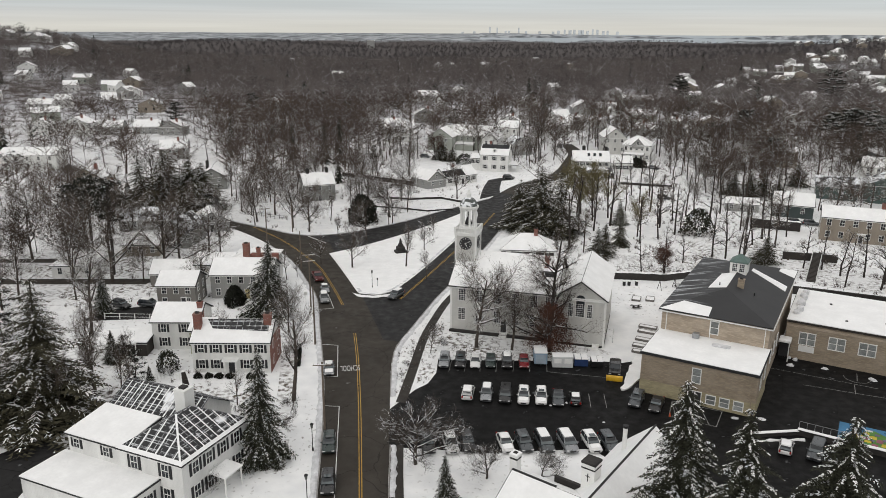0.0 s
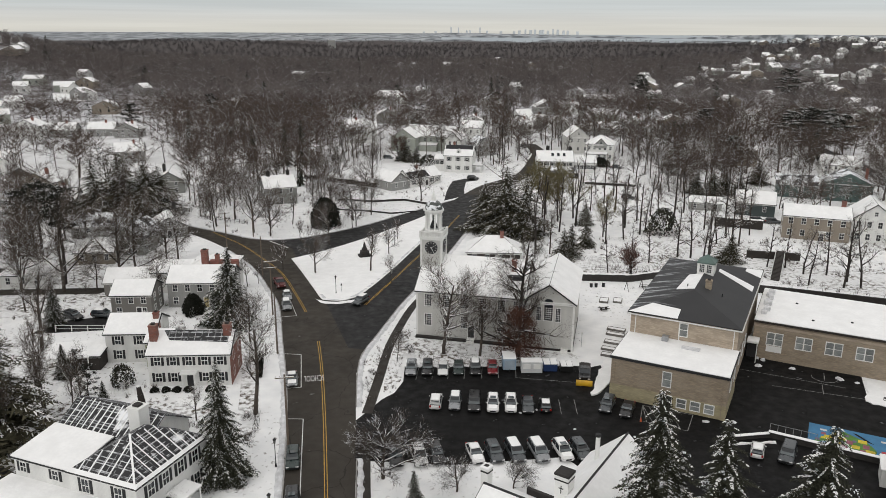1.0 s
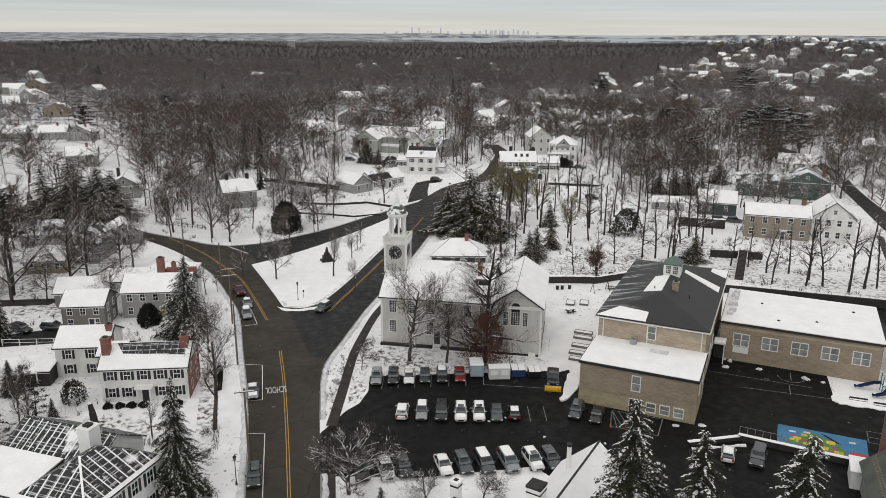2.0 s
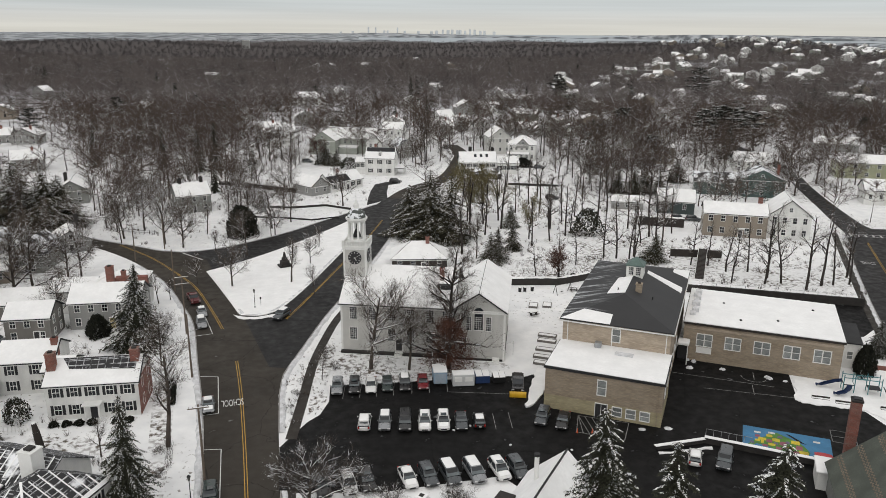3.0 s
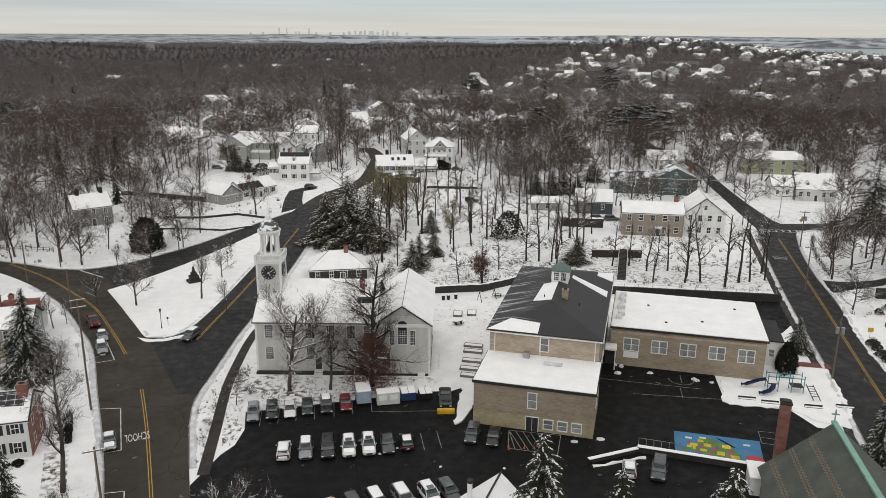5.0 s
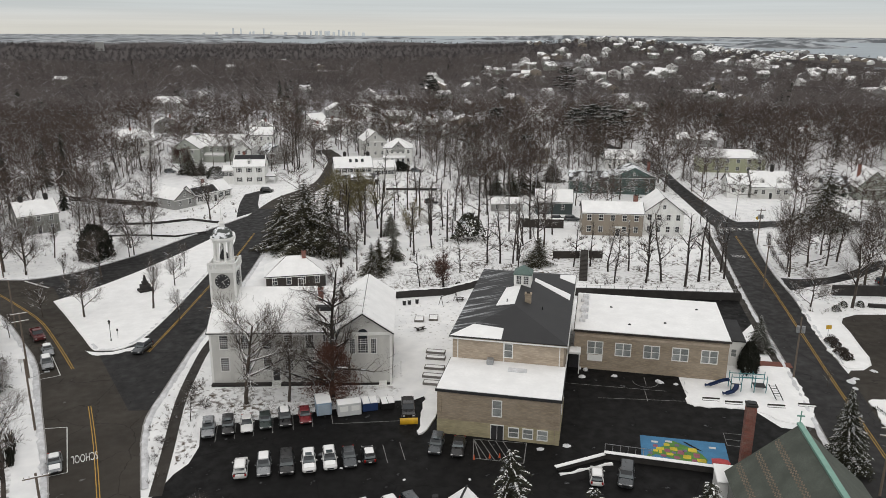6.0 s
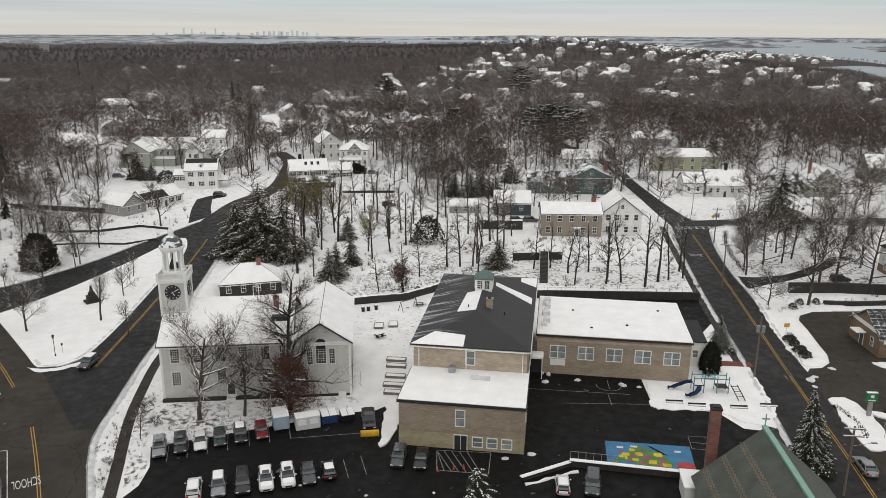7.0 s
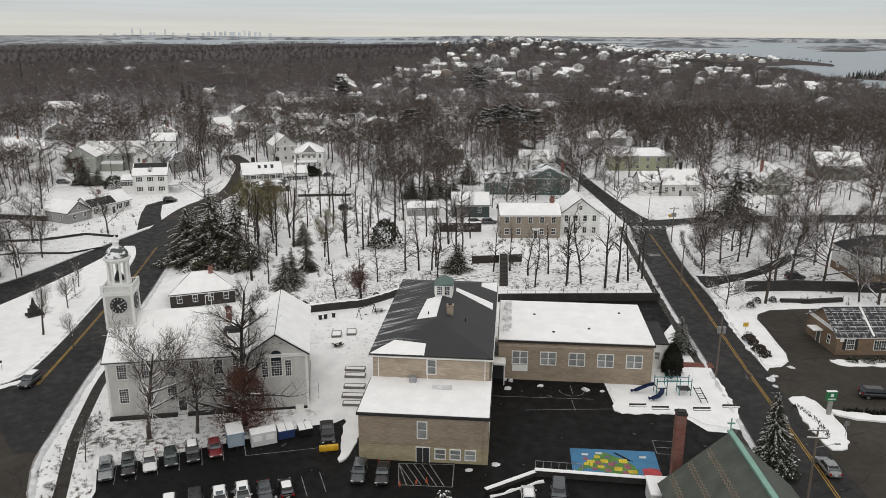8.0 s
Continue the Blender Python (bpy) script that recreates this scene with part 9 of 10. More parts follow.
soil_patch([(-3.4, 122.2), (10, 121.9), (24, 121.6), (26.5, 124.5), (25.5, 125.8), (10, 130.0), (-1.8, 133.0)], "thawing brown soil and leaf litter below the church wall")
soil_patch([(-7.6, 112.5), (-5.0, 116.5), (-4.8, 123), (-3.4, 133), (-4.4, 138), (-6.0, 130.5), (-7.6, 118)], "thin snow over dead grass beside the footpath")
soil_patch([(29, 168.5), (47, 167.8), (60, 171.8), (80, 163.5), (96, 156), (108, 150), (118, 166), (100, 176), (80, 184), (62, 186), (44, 184), (30, 180)], "brushy slope with soil showing through thin snow")
soil_patch([(-66, 152), (-62, 170), (-64, 196), (-96, 200), (-112, 170), (-90, 148)], "thawing ground under the trees between houses")
soil_patch([(-72, 98), (-60, 102), (-62, 128), (-76, 136), (-100, 130), (-96, 100)], "thawing ground behind the white houses")
soil_patch([(-49, 88), (-33, 92), (-30, 100), (-34, 108), (-50, 112), (-60, 108), (-62, 98)], "trampled thin snow over the inn's garden")
soil_patch([(-26.5, 86), (-24.5, 86), (-26.4, 107), (-30.4, 132), (-33, 132), (-29.5, 108)], "thin snow and dead grass along the street verge")
soil_patch([(54, 202), (60, 188), (82, 185), (90, 190), (80, 200), (66, 212)], "litter and brush on the upper bank")
soil_patch([(123, 143.5), (133, 162), (150, 156), (170, 146), (160, 137), (140, 139)], "thin snow over grass under garden trees")

def fence(line, h, label, material, step=2.4, rails=(0.35, 0.75), post=0.06, name="fence"):
    ob = thing(name, label, "fence", "", "")
    pts = resample(line, step)
    for p in pts:
        part("post", boxed(p.x - post, p.x + post, p.y - post, p.y + post, 0, h), material, ob)
    for k in rails:
        for a, b in zip(pts, pts[1:]):
            part("rail", tube(bmesh.new(), (a.x, a.y, h * k), (b.x, b.y, h * k), post * 0.7, post * 0.7, 4), material, ob)


fence([(-70, 140), (-58, 139.6)], 1.3, "white rail fence by the rear yard", TRIM, 2.6, (0.45, 0.95))
fence([(-55, 112.6), (-45.5, 113.4)], 1.1, "white picket fence beside the federal house", TRIM, 0.5, (0.3, 0.85), 0.04)
fence([(-63, 228), (-57, 225), (-51, 222.6)], 1.3, "timber post and rail fence on the lawn", WOOD_DARK, 1.6)
fence([(77.6, 157.0), (94.2, 149.8), (106.9, 144.4)], 1.9, "grey chain-link fence along the retaining wall", STEEL, 2.6, (0.05, 0.97), 0.035)
fence([(156, 191.2), (176, 186.3), (216, 167.3), (255, 149)], 1.0, "pale picket fence along the side street", GREY_WALL, 1.6, (0.4, 0.9), 0.05)


def stone_wall(line, h, w, label, material=None, snow=True, name="retaining_wall"):
    ob = thing(name, label, "wall", "", "")
    bm = ribbon(bmesh.new(), resample(line, 2.0), -w / 2, w / 2, 0, h)
    part("stonework", bm, material or STONE_DARK, ob)
    if snow:
        part("wall_snow", bank(bmesh.new(), line, 0, w * 1.1, 0.25, random.Random(len(line)), h), SNOW, ob)


stone_wall([(27, 166), (34.6, 166.8), (47.4, 165.2), (54, 167.5), (60, 169.5)], 1.6, 0.6, "dark fieldstone retaining wall behind the church yard")
stone_wall([(58.5, 162.4), (77.0, 155.4), (93.6, 148.2), (106.6, 142.6)], 1.7, 0.5, "dark retaining wall behind the school", snow=False)
stone_wall([(-42, 293), (-26, 283), (-12, 273.5), (-10, 272)], 1.6, 0.5, "dark brick garden wall", WOOD_DARK)
stone_wall([(-27, 253.7), (-14, 250.5), (-3.7, 252.5), (4, 246)], 0.7, 0.5, "low dark stone wall across the lawn")
stone_wall([(-28, 240), (-18, 238), (-8, 233.5), (0, 236)], 0.5, 0.5, "low dark stone wall beside the road")
stone_wall([(128.3, 139.4), (138.2, 135.6), (146.8, 130.9), (155.9, 125.7), (175, 116)], 2.3, 0.7, "dark fieldstone wall above the driveway", snow=False)
stone_wall([(129.3, 130.7), (134.5, 128.0), (142.0, 125.7)], 0.9, 0.7, "low dark stone terrace wall", snow=False)
# Dark wall block drawn in place of the timber deck below the garage
stone_wall([(87.4, 215.8), (93.5, 213.0), (99.4, 210.4)], 2.7, 1.2, "dark timber block in place of a deck beside the inn", WOOD_DARK)
stone_wall([(82.5, 183.1), (90, 181.0), (94.6, 179.7)], 1.9, 0.6, "dark timber retaining wall across the bank", WOOD_DARK, False)
stone_wall([(63.5, 279), (72, 276.2), (81, 273.1)], 0.8, 0.5, "dark low wall on the snowy slope", snow=False)
steps = thing("stairway", "dark timber stairway with pale railings climbing the bank", "stairs", "", "", (80.9, 164.5, 0), -29.3)
for i in range(24):
    part("tread", boxed(-0.95, 0.95, i * 0.80, i * 0.80 + 0.78, 0.0, 0.22 + 0.085 * i), WOOD_DARK, steps)
for s in (-1.05, 1.05):
    bm = tube(bmesh.new(), (s, 0, 1.15), (s, 19.2, 3.1), 0.06, 0.06, 6)
    tube(bm, (s, 0, 0.7), (s, 19.2, 2.65), 0.04, 0.04, 6)
    for i in range(9):
        tube(bm, (s, 2.4 * i, 0), (s, 2.4 * i, 1.15 + 0.243 * i), 0.05, 0.05, 6)
    part("stair_rail", bm, TRIM, steps, "pale railing")


def hedge(line, w, h, label, bare=True):
    """A row of low twiggy or evergreen clumps, one plant mesh."""
    g = random.Random(len(label))
    v, f = [], []
    for p in resample(line, 0.5):
        for _ in range(10):
            a = Vector((p.x + g.uniform(-w, w) / 2, p.y + g.uniform(-w, w) / 2, 0))
            b = a + Vector((g.uniform(-0.3, 0.3), g.uniform(-0.3, 0.3), h * g.uniform(0.6, 1.1)))
            s = Vector((g.uniform(-1, 1), g.uniform(-1, 1), 0)).normalized() * (0.03 if bare else 0.16)
            k = len(v)
            v += [a - s, a + s, b]
            f.append((k, k + 1, k + 2))
    ob = thing("hedge", label, "hedge", "", "")
    part_mesh("foliage", array_mesh("foliage", v, f, BARK if bare else NEEDLES_DARK), ob)


hedge([(-25.6, 100.5), (-26.6, 106.8)], 1.0, 1.0, "leafless shrub row beside the pavement")
hedge([(-28.2, 118.5), (-29.4, 126)], 0.9, 1.8, "tall clipped hedge beside the pavement", False)
hedge([(-42.2, 104.1), (-33.2, 102.4)], 1.2, 1.6, "leafless brown hedge across the snowy garden")
hedge([(152, 186), (143.8, 176.6), (136.3, 165.7), (130.0, 154.6)], 1.2, 1.2, "leafless brown hedge along the east street")
hedge([(93.6, 95.6), (92.4, 91), (90, 87)], 0.7, 0.5, "low dark hedge in the kerb island", False)
hedge([(99, 91.2), (106, 86.8), (112, 83.4)], 0.8, 0.9, "low dark hedge edged with snow", False)
hedge([(40, 176), (50, 172), (62, 175), (70, 178)], 6, 0.8, "brambles poking through the snowy bank")
hedge([(36, 184), (52, 181), (66, 184)], 5, 0.7, "dead brush on the snowy slope")
hedge([(-2, 126), (8, 124.4), (20, 122.8)], 4, 0.35, "dead leaves and stalks along the church wall")

# raised beds, benches and table on the church lawn
bed_w = surface("grey_bed_board", (0.16, 0.15, 0.14), 0.85, 0.2, 1, 8, 0.2)
def raised_bed(x, y, turn, w, d):
    ob = thing("raised_bed", "timber raised garden bed filled with snow", "garden bed", "raised beds", "", (x, y, 0), turn)
    for a, b, c, e in ((-w / 2, w / 2, -d / 2, -d / 2 + 0.1), (-w / 2, w / 2, d / 2 - 0.1, d / 2), (-w / 2, -w / 2 + 0.1, -d / 2, d / 2), (w / 2 - 0.1, w / 2, -d / 2, d / 2)):
        part("board", boxed(a, b, c, e, 0, 0.4), bed_w, ob)
    part("bed_snow", boxed(-w / 2 + 0.11, w / 2 - 0.11, -d / 2 + 0.11, d / 2 - 0.11, 0, 0.34), SNOW, ob)
for i, (a, b) in enumerate(((32.0, 124.6), (32.7, 127.2), (34.0, 130.2), (35.4, 134.0), (36.2, 136.4))):
    raised_bed(a, b, -28, 3.4, 1.3)
raised_bed(38.0, 152.6, -20, 1.8, 2.6)
raised_bed(40.9, 152.4, -20, 1.8, 2.6)


def picnic_table(x, y, turn):
    ob = thing("picnic_table", "snow-covered picnic table on the white lawn", "table", "", "", (x, y, 0), turn)
    part("tabletop", boxed(-0.9, 0.9, -0.4, 0.4, 0.68, 0.75), WOOD_DARK, ob)
    part("table_snow", boxed(-0.88, 0.88, -0.38, 0.38, 0.75, 0.9, 0.04), SNOW, ob)
    for s in (-1, 1):
        part("bench", boxed(-0.9, 0.9, s * 0.75 - 0.14, s * 0.75 + 0.14, 0.4, 0.46), WOOD_DARK, ob)
        part("leg", boxed(s * 0.6 - 0.05, s * 0.6 + 0.05, -0.75, 0.75, 0.36, 0.44), WOOD_DARK, ob)
        part("leg", boxed(s * 0.6 - 0.05, s * 0.6 + 0.05, -0.3, 0.3, 0, 0.68), WOOD_DARK, ob)
picnic_table(36.6, 147.4, 20)
picnic_table(49.5, 161, -15)
for x, y in ((37.5, 161.8), (38.6, 161.8), (40.3, 161.9)):
    ob = thing("rubbish_bin", "small dark rubbish bin with a snow cap", "bin", "rubbish bins", "", (x, y, 0))
    part("bin_body", tube(bmesh.new(), (0, 0, 0), (0, 0, 1.0), 0.33, 0.38, 12), IRON, ob)
    part("bin_snow", tube(bmesh.new(), (0, 0, 1.0), (0, 0, 1.12), 0.38, 0.3, 12), SNOW, ob)
play = thing("climbing_frame", "small timber climbing frame with slide and swing", "play frame", "", "", (46.5, 159.5, 0), 20)
bm = tube(bmesh.new(), (-2, 0, 2.1), (2, 0, 2.1), 0.07)
for s in (-2, 2):
    for q in (-0.8, 0.8):
        tube(bm, (s, q, 0), (s, 0, 2.1), 0.06)
part("swing_frame", bm, WOOD_DARK, play)
part("swing_seat", boxed(-0.5, 0.1, -0.15, 0.15, 0.45, 0.5), IRON, play)
part("slide", roof_faces(bmesh.new(), [[(2.2, -0.3, 1.6), (2.2, 0.3, 1.6), (5.0, 0.3, 0.15), (5.0, -0.3, 0.15)]], 0.08), SNOW, play)

# the school's play equipment
ps = thing("playground_set", "playground set with dark blue slides and teal posts", "playground", "", "", (77.4, 107.6, 0.16), -26)
for x in (-1.0, 0.6, 2.6, 4.4):
    for y in (-0.8, 0.8):
        part("post", tube(bmesh.new(), (x, y, 0), (x, y, 2.9), 0.07, 0.07, 8), TEAL_PLASTIC, ps)
part("platform", boxed(-1.0, 0.6, -0.8, 0.8, 1.2, 1.3), IRON, ps)
part("platform", boxed(2.6, 4.4, -0.8, 0.8, 0.9, 1.0), IRON, ps)
part("top_rail", boxed(-1.05, 4.45, -0.85, -0.75, 2.4, 2.5), TEAL_PLASTIC, ps)
part("top_rail", boxed(-1.05, 4.45, 0.75, 0.85, 2.4, 2.5), TEAL_PLASTIC, ps)
def chute(points, w, parent):
    bm = bmesh.new()
    rows = []
    for p, q in zip(points, points[1:] + points[-1:]):
        p = Vector(p)
        d = (Vector(q) - p) if q != tuple(p) and (Vector(q) - p).length else Vector((1, 0, 0))
        n = Vector((d.y, -d.x, 0)).normalized()
        rows.append([bm.verts.new(p + n * s * w / 2 + Vector((0, 0, z))) for s, z in ((-1, 0.3), (-0.9, 0.03), (0, 0), (0.9, 0.03), (1, 0.3))])
    for r, s in zip(rows, rows[1:]):
        for j in range(4):
            bm.faces.new((r[j], r[j + 1], s[j + 1], s[j]))
    bmesh.ops.solidify(bm, geom=bm.faces[:], thickness=0.05)
    part("slide", bm, BLUE_PLASTIC, parent, "curved dark blue slide")
chute([(-1.1, 0.3, 1.35), (-2.0, 0.4, 1.1), (-3.0, 0.3, 0.7), (-4.0, 0.1, 0.35), (-4.8, 0.0, 0.25)], 0.7, ps)
chute([(-0.2, -0.9, 1.3), (-0.4, -1.7, 0.9), (-1.0, -2.3, 0.55), (-2.0, -2.6, 0.3), (-2.6, -2.6, 0.25)], 0.8, ps)
bm = bmesh.new()
for i in range(5):
    tube(bm, (4.6 + 0.15 * i, -1.2 - 0.45 * i, 1.5 - 0.2 * i), (5.6 + 0.15 * i, -1.2 - 0.45 * i, 1.5 - 0.2 * i), 0.05, 0.05, 6)
tube(bm, (4.6, -1.0, 1.7), (5.3, -3.4, 0.2), 0.07, 0.07, 6)
tube(bm, (5.6, -1.0, 1.7), (6.3, -3.4, 0.2), 0.07, 0.07, 6)
part("climber", bm, IRON, ps)
bm = tube(bmesh.new(), (0.6, 0, 2.2), (2.6, 0, 2.2), 0.05)
for i in range(6):
    tube(bm, (0.7 + 0.36 * i, -0.7, 2.3), (0.7 + 0.36 * i, 0.7, 2.3), 0.03, 0.03, 6)
part("monkey_bars", bm, TEAL_PLASTIC, ps)
part("roof_snow", boxed(-0.9, 0.5, -0.7, 0.7, 1.3, 1.38, 0.03), SNOW, ps)
for i, (x, y) in enumerate(((73.8, 103.5), (79.3, 100.6), (71.2, 105.6), (84.0, 99.4))):
    ob = thing("bench", "low bench half buried in snow", "bench", "playground benches", "", (x, y, -0.26), -26)
    part("seat", boxed(-1.3, 1.3, -0.2, 0.2, 0.4, 0.47), WOOD_DARK, ob)
    part("seat_snow", boxed(-1.28, 1.28, -0.18, 0.18, 0.47, 0.56, 0.03), SNOW, ob)
    part("backrest", boxed(-1.3, 1.3, 0.2, 0.26, 0.5, 0.8), WOOD_DARK, ob)
    for s in (-1, 1):
        part("leg", boxed(s * 1.1 - 0.05, s * 1.1 + 0.05, -0.2, 0.25, 0, 0.42), IRON, ob)
deck = thing("ramp_deck", "red-brown brick path beside the school end", "path", "", "structure", (90.0, 113.6, 0.05), -28)
part("paving", boxed(-3.6, 3.0, -1.0, 1.0, 0, 0.13), WOOD_RED, deck)
stump = thing("tree_stump", "tall broken tree trunk capped with snow", "tree trunk", "", "", (-42.8, 106.5, 0))
part("trunk", tube(tube(bmesh.new(), (0, 0, 0), (-0.4, 0, 3.4), 0.55, 0.45, 9), (-0.4, 0, 3.4), (-0.6, 0.1, 4.6), 0.42, 0.3, 8), BARK_DARK, stump)
part("snow_cap", tube(bmesh.new(), (-0.6, 0.1, 4.6), (-0.6, 0.1, 4.8), 0.3, 0.2, 8), SNOW, stump)
porch = thing("carport", "white open carport with a snowy roof", "carport", "", "", (-60.5, 124.5, 0), 8)
part("roof_snow", roof_faces(bmesh.new(), [[(-3.4, -3, 2.7), (3.4, -3, 2.7), (3.4, 3, 3.2), (-3.4, 3, 3.2)]], 0.25), SNOW, porch)
for sx in (-3.2, 3.2):
    for sy in (-2.8, 2.8):
        part("post", boxed(sx - 0.08, sx + 0.08, sy - 0.08, sy + 0.08, 0, 2.9), TRIM, porch)
part("car_cover", boxed(-2.2, 2.0, -1.0, 1.0, 0.1, 1.4, 0.3), WOOD_DARK, porch)

# ---- the woods beyond: each tree a trunk and a haze of thin twigs, joined into one mesh ----
def blade_tree(seed, n, wide, trunk=0.011):
    g = np.random.RandomState(seed)
    v, f = [], []
    v += [(-trunk, 0, 0), (trunk, 0.004, 0), (0, trunk, 0), (0.0, 0, 0.72)]
    f += [(0, 1, 3), (1, 2, 3), (2, 0, 3)]
    for i in range(n):
        a = g.uniform(0, 2 * np.pi)
        z0 = g.uniform(0.28, 0.8)
        up = g.uniform(0.25, 1.1)
        ln = g.uniform(0.18, 0.40) * (1.2 - 0.55 * z0)
        r0 = g.uniform(0.0, 0.12)
        d = np.array([np.cos(a), np.sin(a), up])
        d /= np.linalg.norm(d)
        p = np.array([np.cos(a) * r0, np.sin(a) * r0, z0])
        q = p + d * ln
        s = np.cross(d, g.normal(size=3))
        s *= wide * g.uniform(0.5, 1.1) / (np.linalg.norm(s) + 1e-9)
        k = len(v)
        v += [tuple(p - s), tuple(p + s), tuple(q)]
        f.append((k, k + 1, k + 2))
    return np.array(v, dtype=np.float32), np.array(f, dtype=np.int32)


def limbed_tree(seed, limbs=16, per=20, wide=0.0035):
    """A nearer tree of the woods: trunk, limbs and twigs as slivers."""
    g = np.random.RandomState(seed)
    t = 0.014
    v = [(-t, 0, 0), (t, 0.004, 0), (0, t, 0), (g.uniform(-0.05, 0.05), g.uniform(-0.05, 0.05), 0.85)]
    f = [(0, 1, 3), (1, 2, 3), (2, 0, 3)]

    def sliver(p, q, w):
        s = np.cross(q - p, g.normal(size=3))
        s *= w / (np.linalg.norm(s) + 1e-9)
        k = len(v)
        v.extend([tuple(p - s), tuple(p + s), tuple(q)])
        f.append((k, k + 1, k + 2))
    low = g.uniform(0.26, 0.42)
    for i in range(limbs):
        z = low + (0.80 - low) * i / limbs + g.uniform(0, 0.04)
        a = i * 2.39996 + g.uniform(-0.5, 0.5)
        d = np.array([math.cos(a), math.sin(a), g.uniform(0.2, 1.0)])
        d /= np.linalg.norm(d)
        ln = g.uniform(0.32, 0.60) * (1.25 - 0.75 * z)
        p = np.array([0, 0, z])
        sliver(p, p + d * ln, 0.0075)
        for _ in range(per):
            b = p + d * ln * g.uniform(0.3, 1.0)
            e = d * 0.7 + g.normal(size=3) * 0.6 + np.array([0, 0, 0.22])
            sliver(b, b + e / np.linalg.norm(e) * g.uniform(0.07, 0.2), wide * g.uniform(0.7, 1.3))
    return np.array(v, dtype=np.float32), np.array(f, dtype=np.int32)


def plate_pine(seed, clumps=13, per=9):
    """A far white pine: uneven plates of needles on a bare stem."""
    g = np.random.RandomState(seed)
    v = [(-0.012, 0, 0), (0.012, 0.004, 0), (0, 0.012, 0), (0, 0, 0.9)]
    f = [(0, 1, 3), (1, 2, 3), (2, 0, 3)]
    for i in range(clumps):
        z = 0.30 + 0.66 * i / clumps
        a, r = i * 2.4 + g.uniform(-0.5, 0.5), 0.26 * (1.05 - z) ** 0.6 * g.uniform(0.3, 1.2)
        c = np.array([math.cos(a) * r, math.sin(a) * r, z])
        for _ in range(per):
            p = c + g.normal(size=3) * np.array([0.06, 0.06, 0.022])
            k = len(v)
            for _ in range(3):
                v.append(tuple(p + g.uniform(-1, 1, 3) * np.array([0.045, 0.045, 0.03])))
            f.append((k, k + 1, k + 2))
    return np.array(v, dtype=np.float32), np.array(f, dtype=np.int32)


def blade_conifer(seed, n=46):
    g = np.random.RandomState(seed)
    v, f = [], []
    for i in range(n):
        z = 0.10 + 0.88 * (i / n)
        a = i * 2.4 + g.uniform(-0.3, 0.3)
        r = 0.25 * (1 - z) ** 0.7 * g.uniform(0.7, 1.2) + 0.015
        c, s = np.cos(a), np.sin(a)
        w = 0.07 * (1.1 - z)
        k = len(v)
        v += [(0, 0, z + 0.05), (c * r - s * w, s * r + c * w, z - r * 0.5), (c * r + s * w, s * r - c * w, z - r * 0.5)]
        f.append((k, k + 1, k + 2))
    return np.array(v, dtype=np.float32), np.array(f, dtype=np.int32)


def forest(name, spots, templates, material, label, seed):
    """spots: x, y, z, height for each tree."""
    g = np.random.RandomState(seed)
    vs, fs, base = [], [], 0
    pick = g.randint(0, len(templates), len(spots))
    turn = g.uniform(0, 6.283, len(spots))
    fat = g.uniform(0.8, 1.25, len(spots))
    for (x, y, z, h), t, a, w in zip(spots, pick, turn, fat):
        tv, tf = templates[t]
        c, s = math.cos(a) * h * w, math.sin(a) * h * w
        o = np.empty_like(tv)
        o[:, 0] = tv[:, 0] * c - tv[:, 1] * s + x
        o[:, 1] = tv[:, 0] * s + tv[:, 1] * c + y
        o[:, 2] = tv[:, 2] * h + z
        vs.append(o)
        fs.append(tf + base)
        base += len(tv)
    ob = new(name, array_mesh(name, np.concatenate(vs), np.concatenate(fs), material))
    return tagged(ob, label, "woods", "", "stuff")


FIELDS = [(21.5, 24.8, 905, 985), (16.6, 18.2, 760, 830), (26.0, 27.0, 690, 715), (33.0, 35.0, 1000, 1050), (9.0, 10.6, 1120, 1200), (-24.0, -22.0, 640, 690), (2.4, 4.6, 1360, 1420)]
for a0, a1, r0, r1 in FIELDS:
    field = polar_sheet("snow_field", SNOW, [a0 + (a1 - a0) * i / 8 for i in range(9)], [r0 + (r1 - r0) * i / 4 for i in range(5)], lambda r, a: land(r, a) + 0.6)
    tagged(field, "open snow-covered field among the woods", "field", "", "structure")


def in_field(r, a):
    return any(a0 < a < a1 and r0 - 45 < r < r1 for a0, a1, r0, r1 in FIELDS)


CLEAR = [road_outline, right_outline, ISLAND, LOT_EDGE, BANK_LOT,
         [(-60, 205), (12, 250), (30, 262), (34, 330), (-10, 330), (-30, 262), (-62, 244)],
         [(20, 160), (60, 165), (110, 140), (140, 195), (96, 212), (84, 250), (100, 300), (60, 300), (44, 290), (28, 250), (28, 180)],
         [(-30, 60), (-60, 60), (-80, 130), (-60, 170), (-30, 165)],
         [(112, 130), (150, 190), (262, 146), (230, 80), (150, 60)],
         [(-25, 270), (40, 290), (46, 330), (20, 345), (-30, 330)]]
HCELL = {}
for hx, hy in HOUSES:
    HCELL.setdefault((int(hx // 40), int(hy // 40)), []).append((hx, hy))


def near_house(x, y):
    """True on a house or on the strip of garden before it."""
    for i in (-1, 0, 1):
        for j in (-1, 0, 1):
            for hx, hy in HCELL.get((int(x // 40) + i, int(y // 40) + j), ()):
                r = math.hypot(hx, hy)
                ax, ay = hx / r, hy / r
                dx, dy = x - hx, y - hy
                along, across = dx * ax + dy * ay, abs(dx * ay - dy * ax)
                front = 12 if r < 300 else 24 if r < 700 else 30
                if -front < along < 13 and across < 10.5:
                    return True
    return False


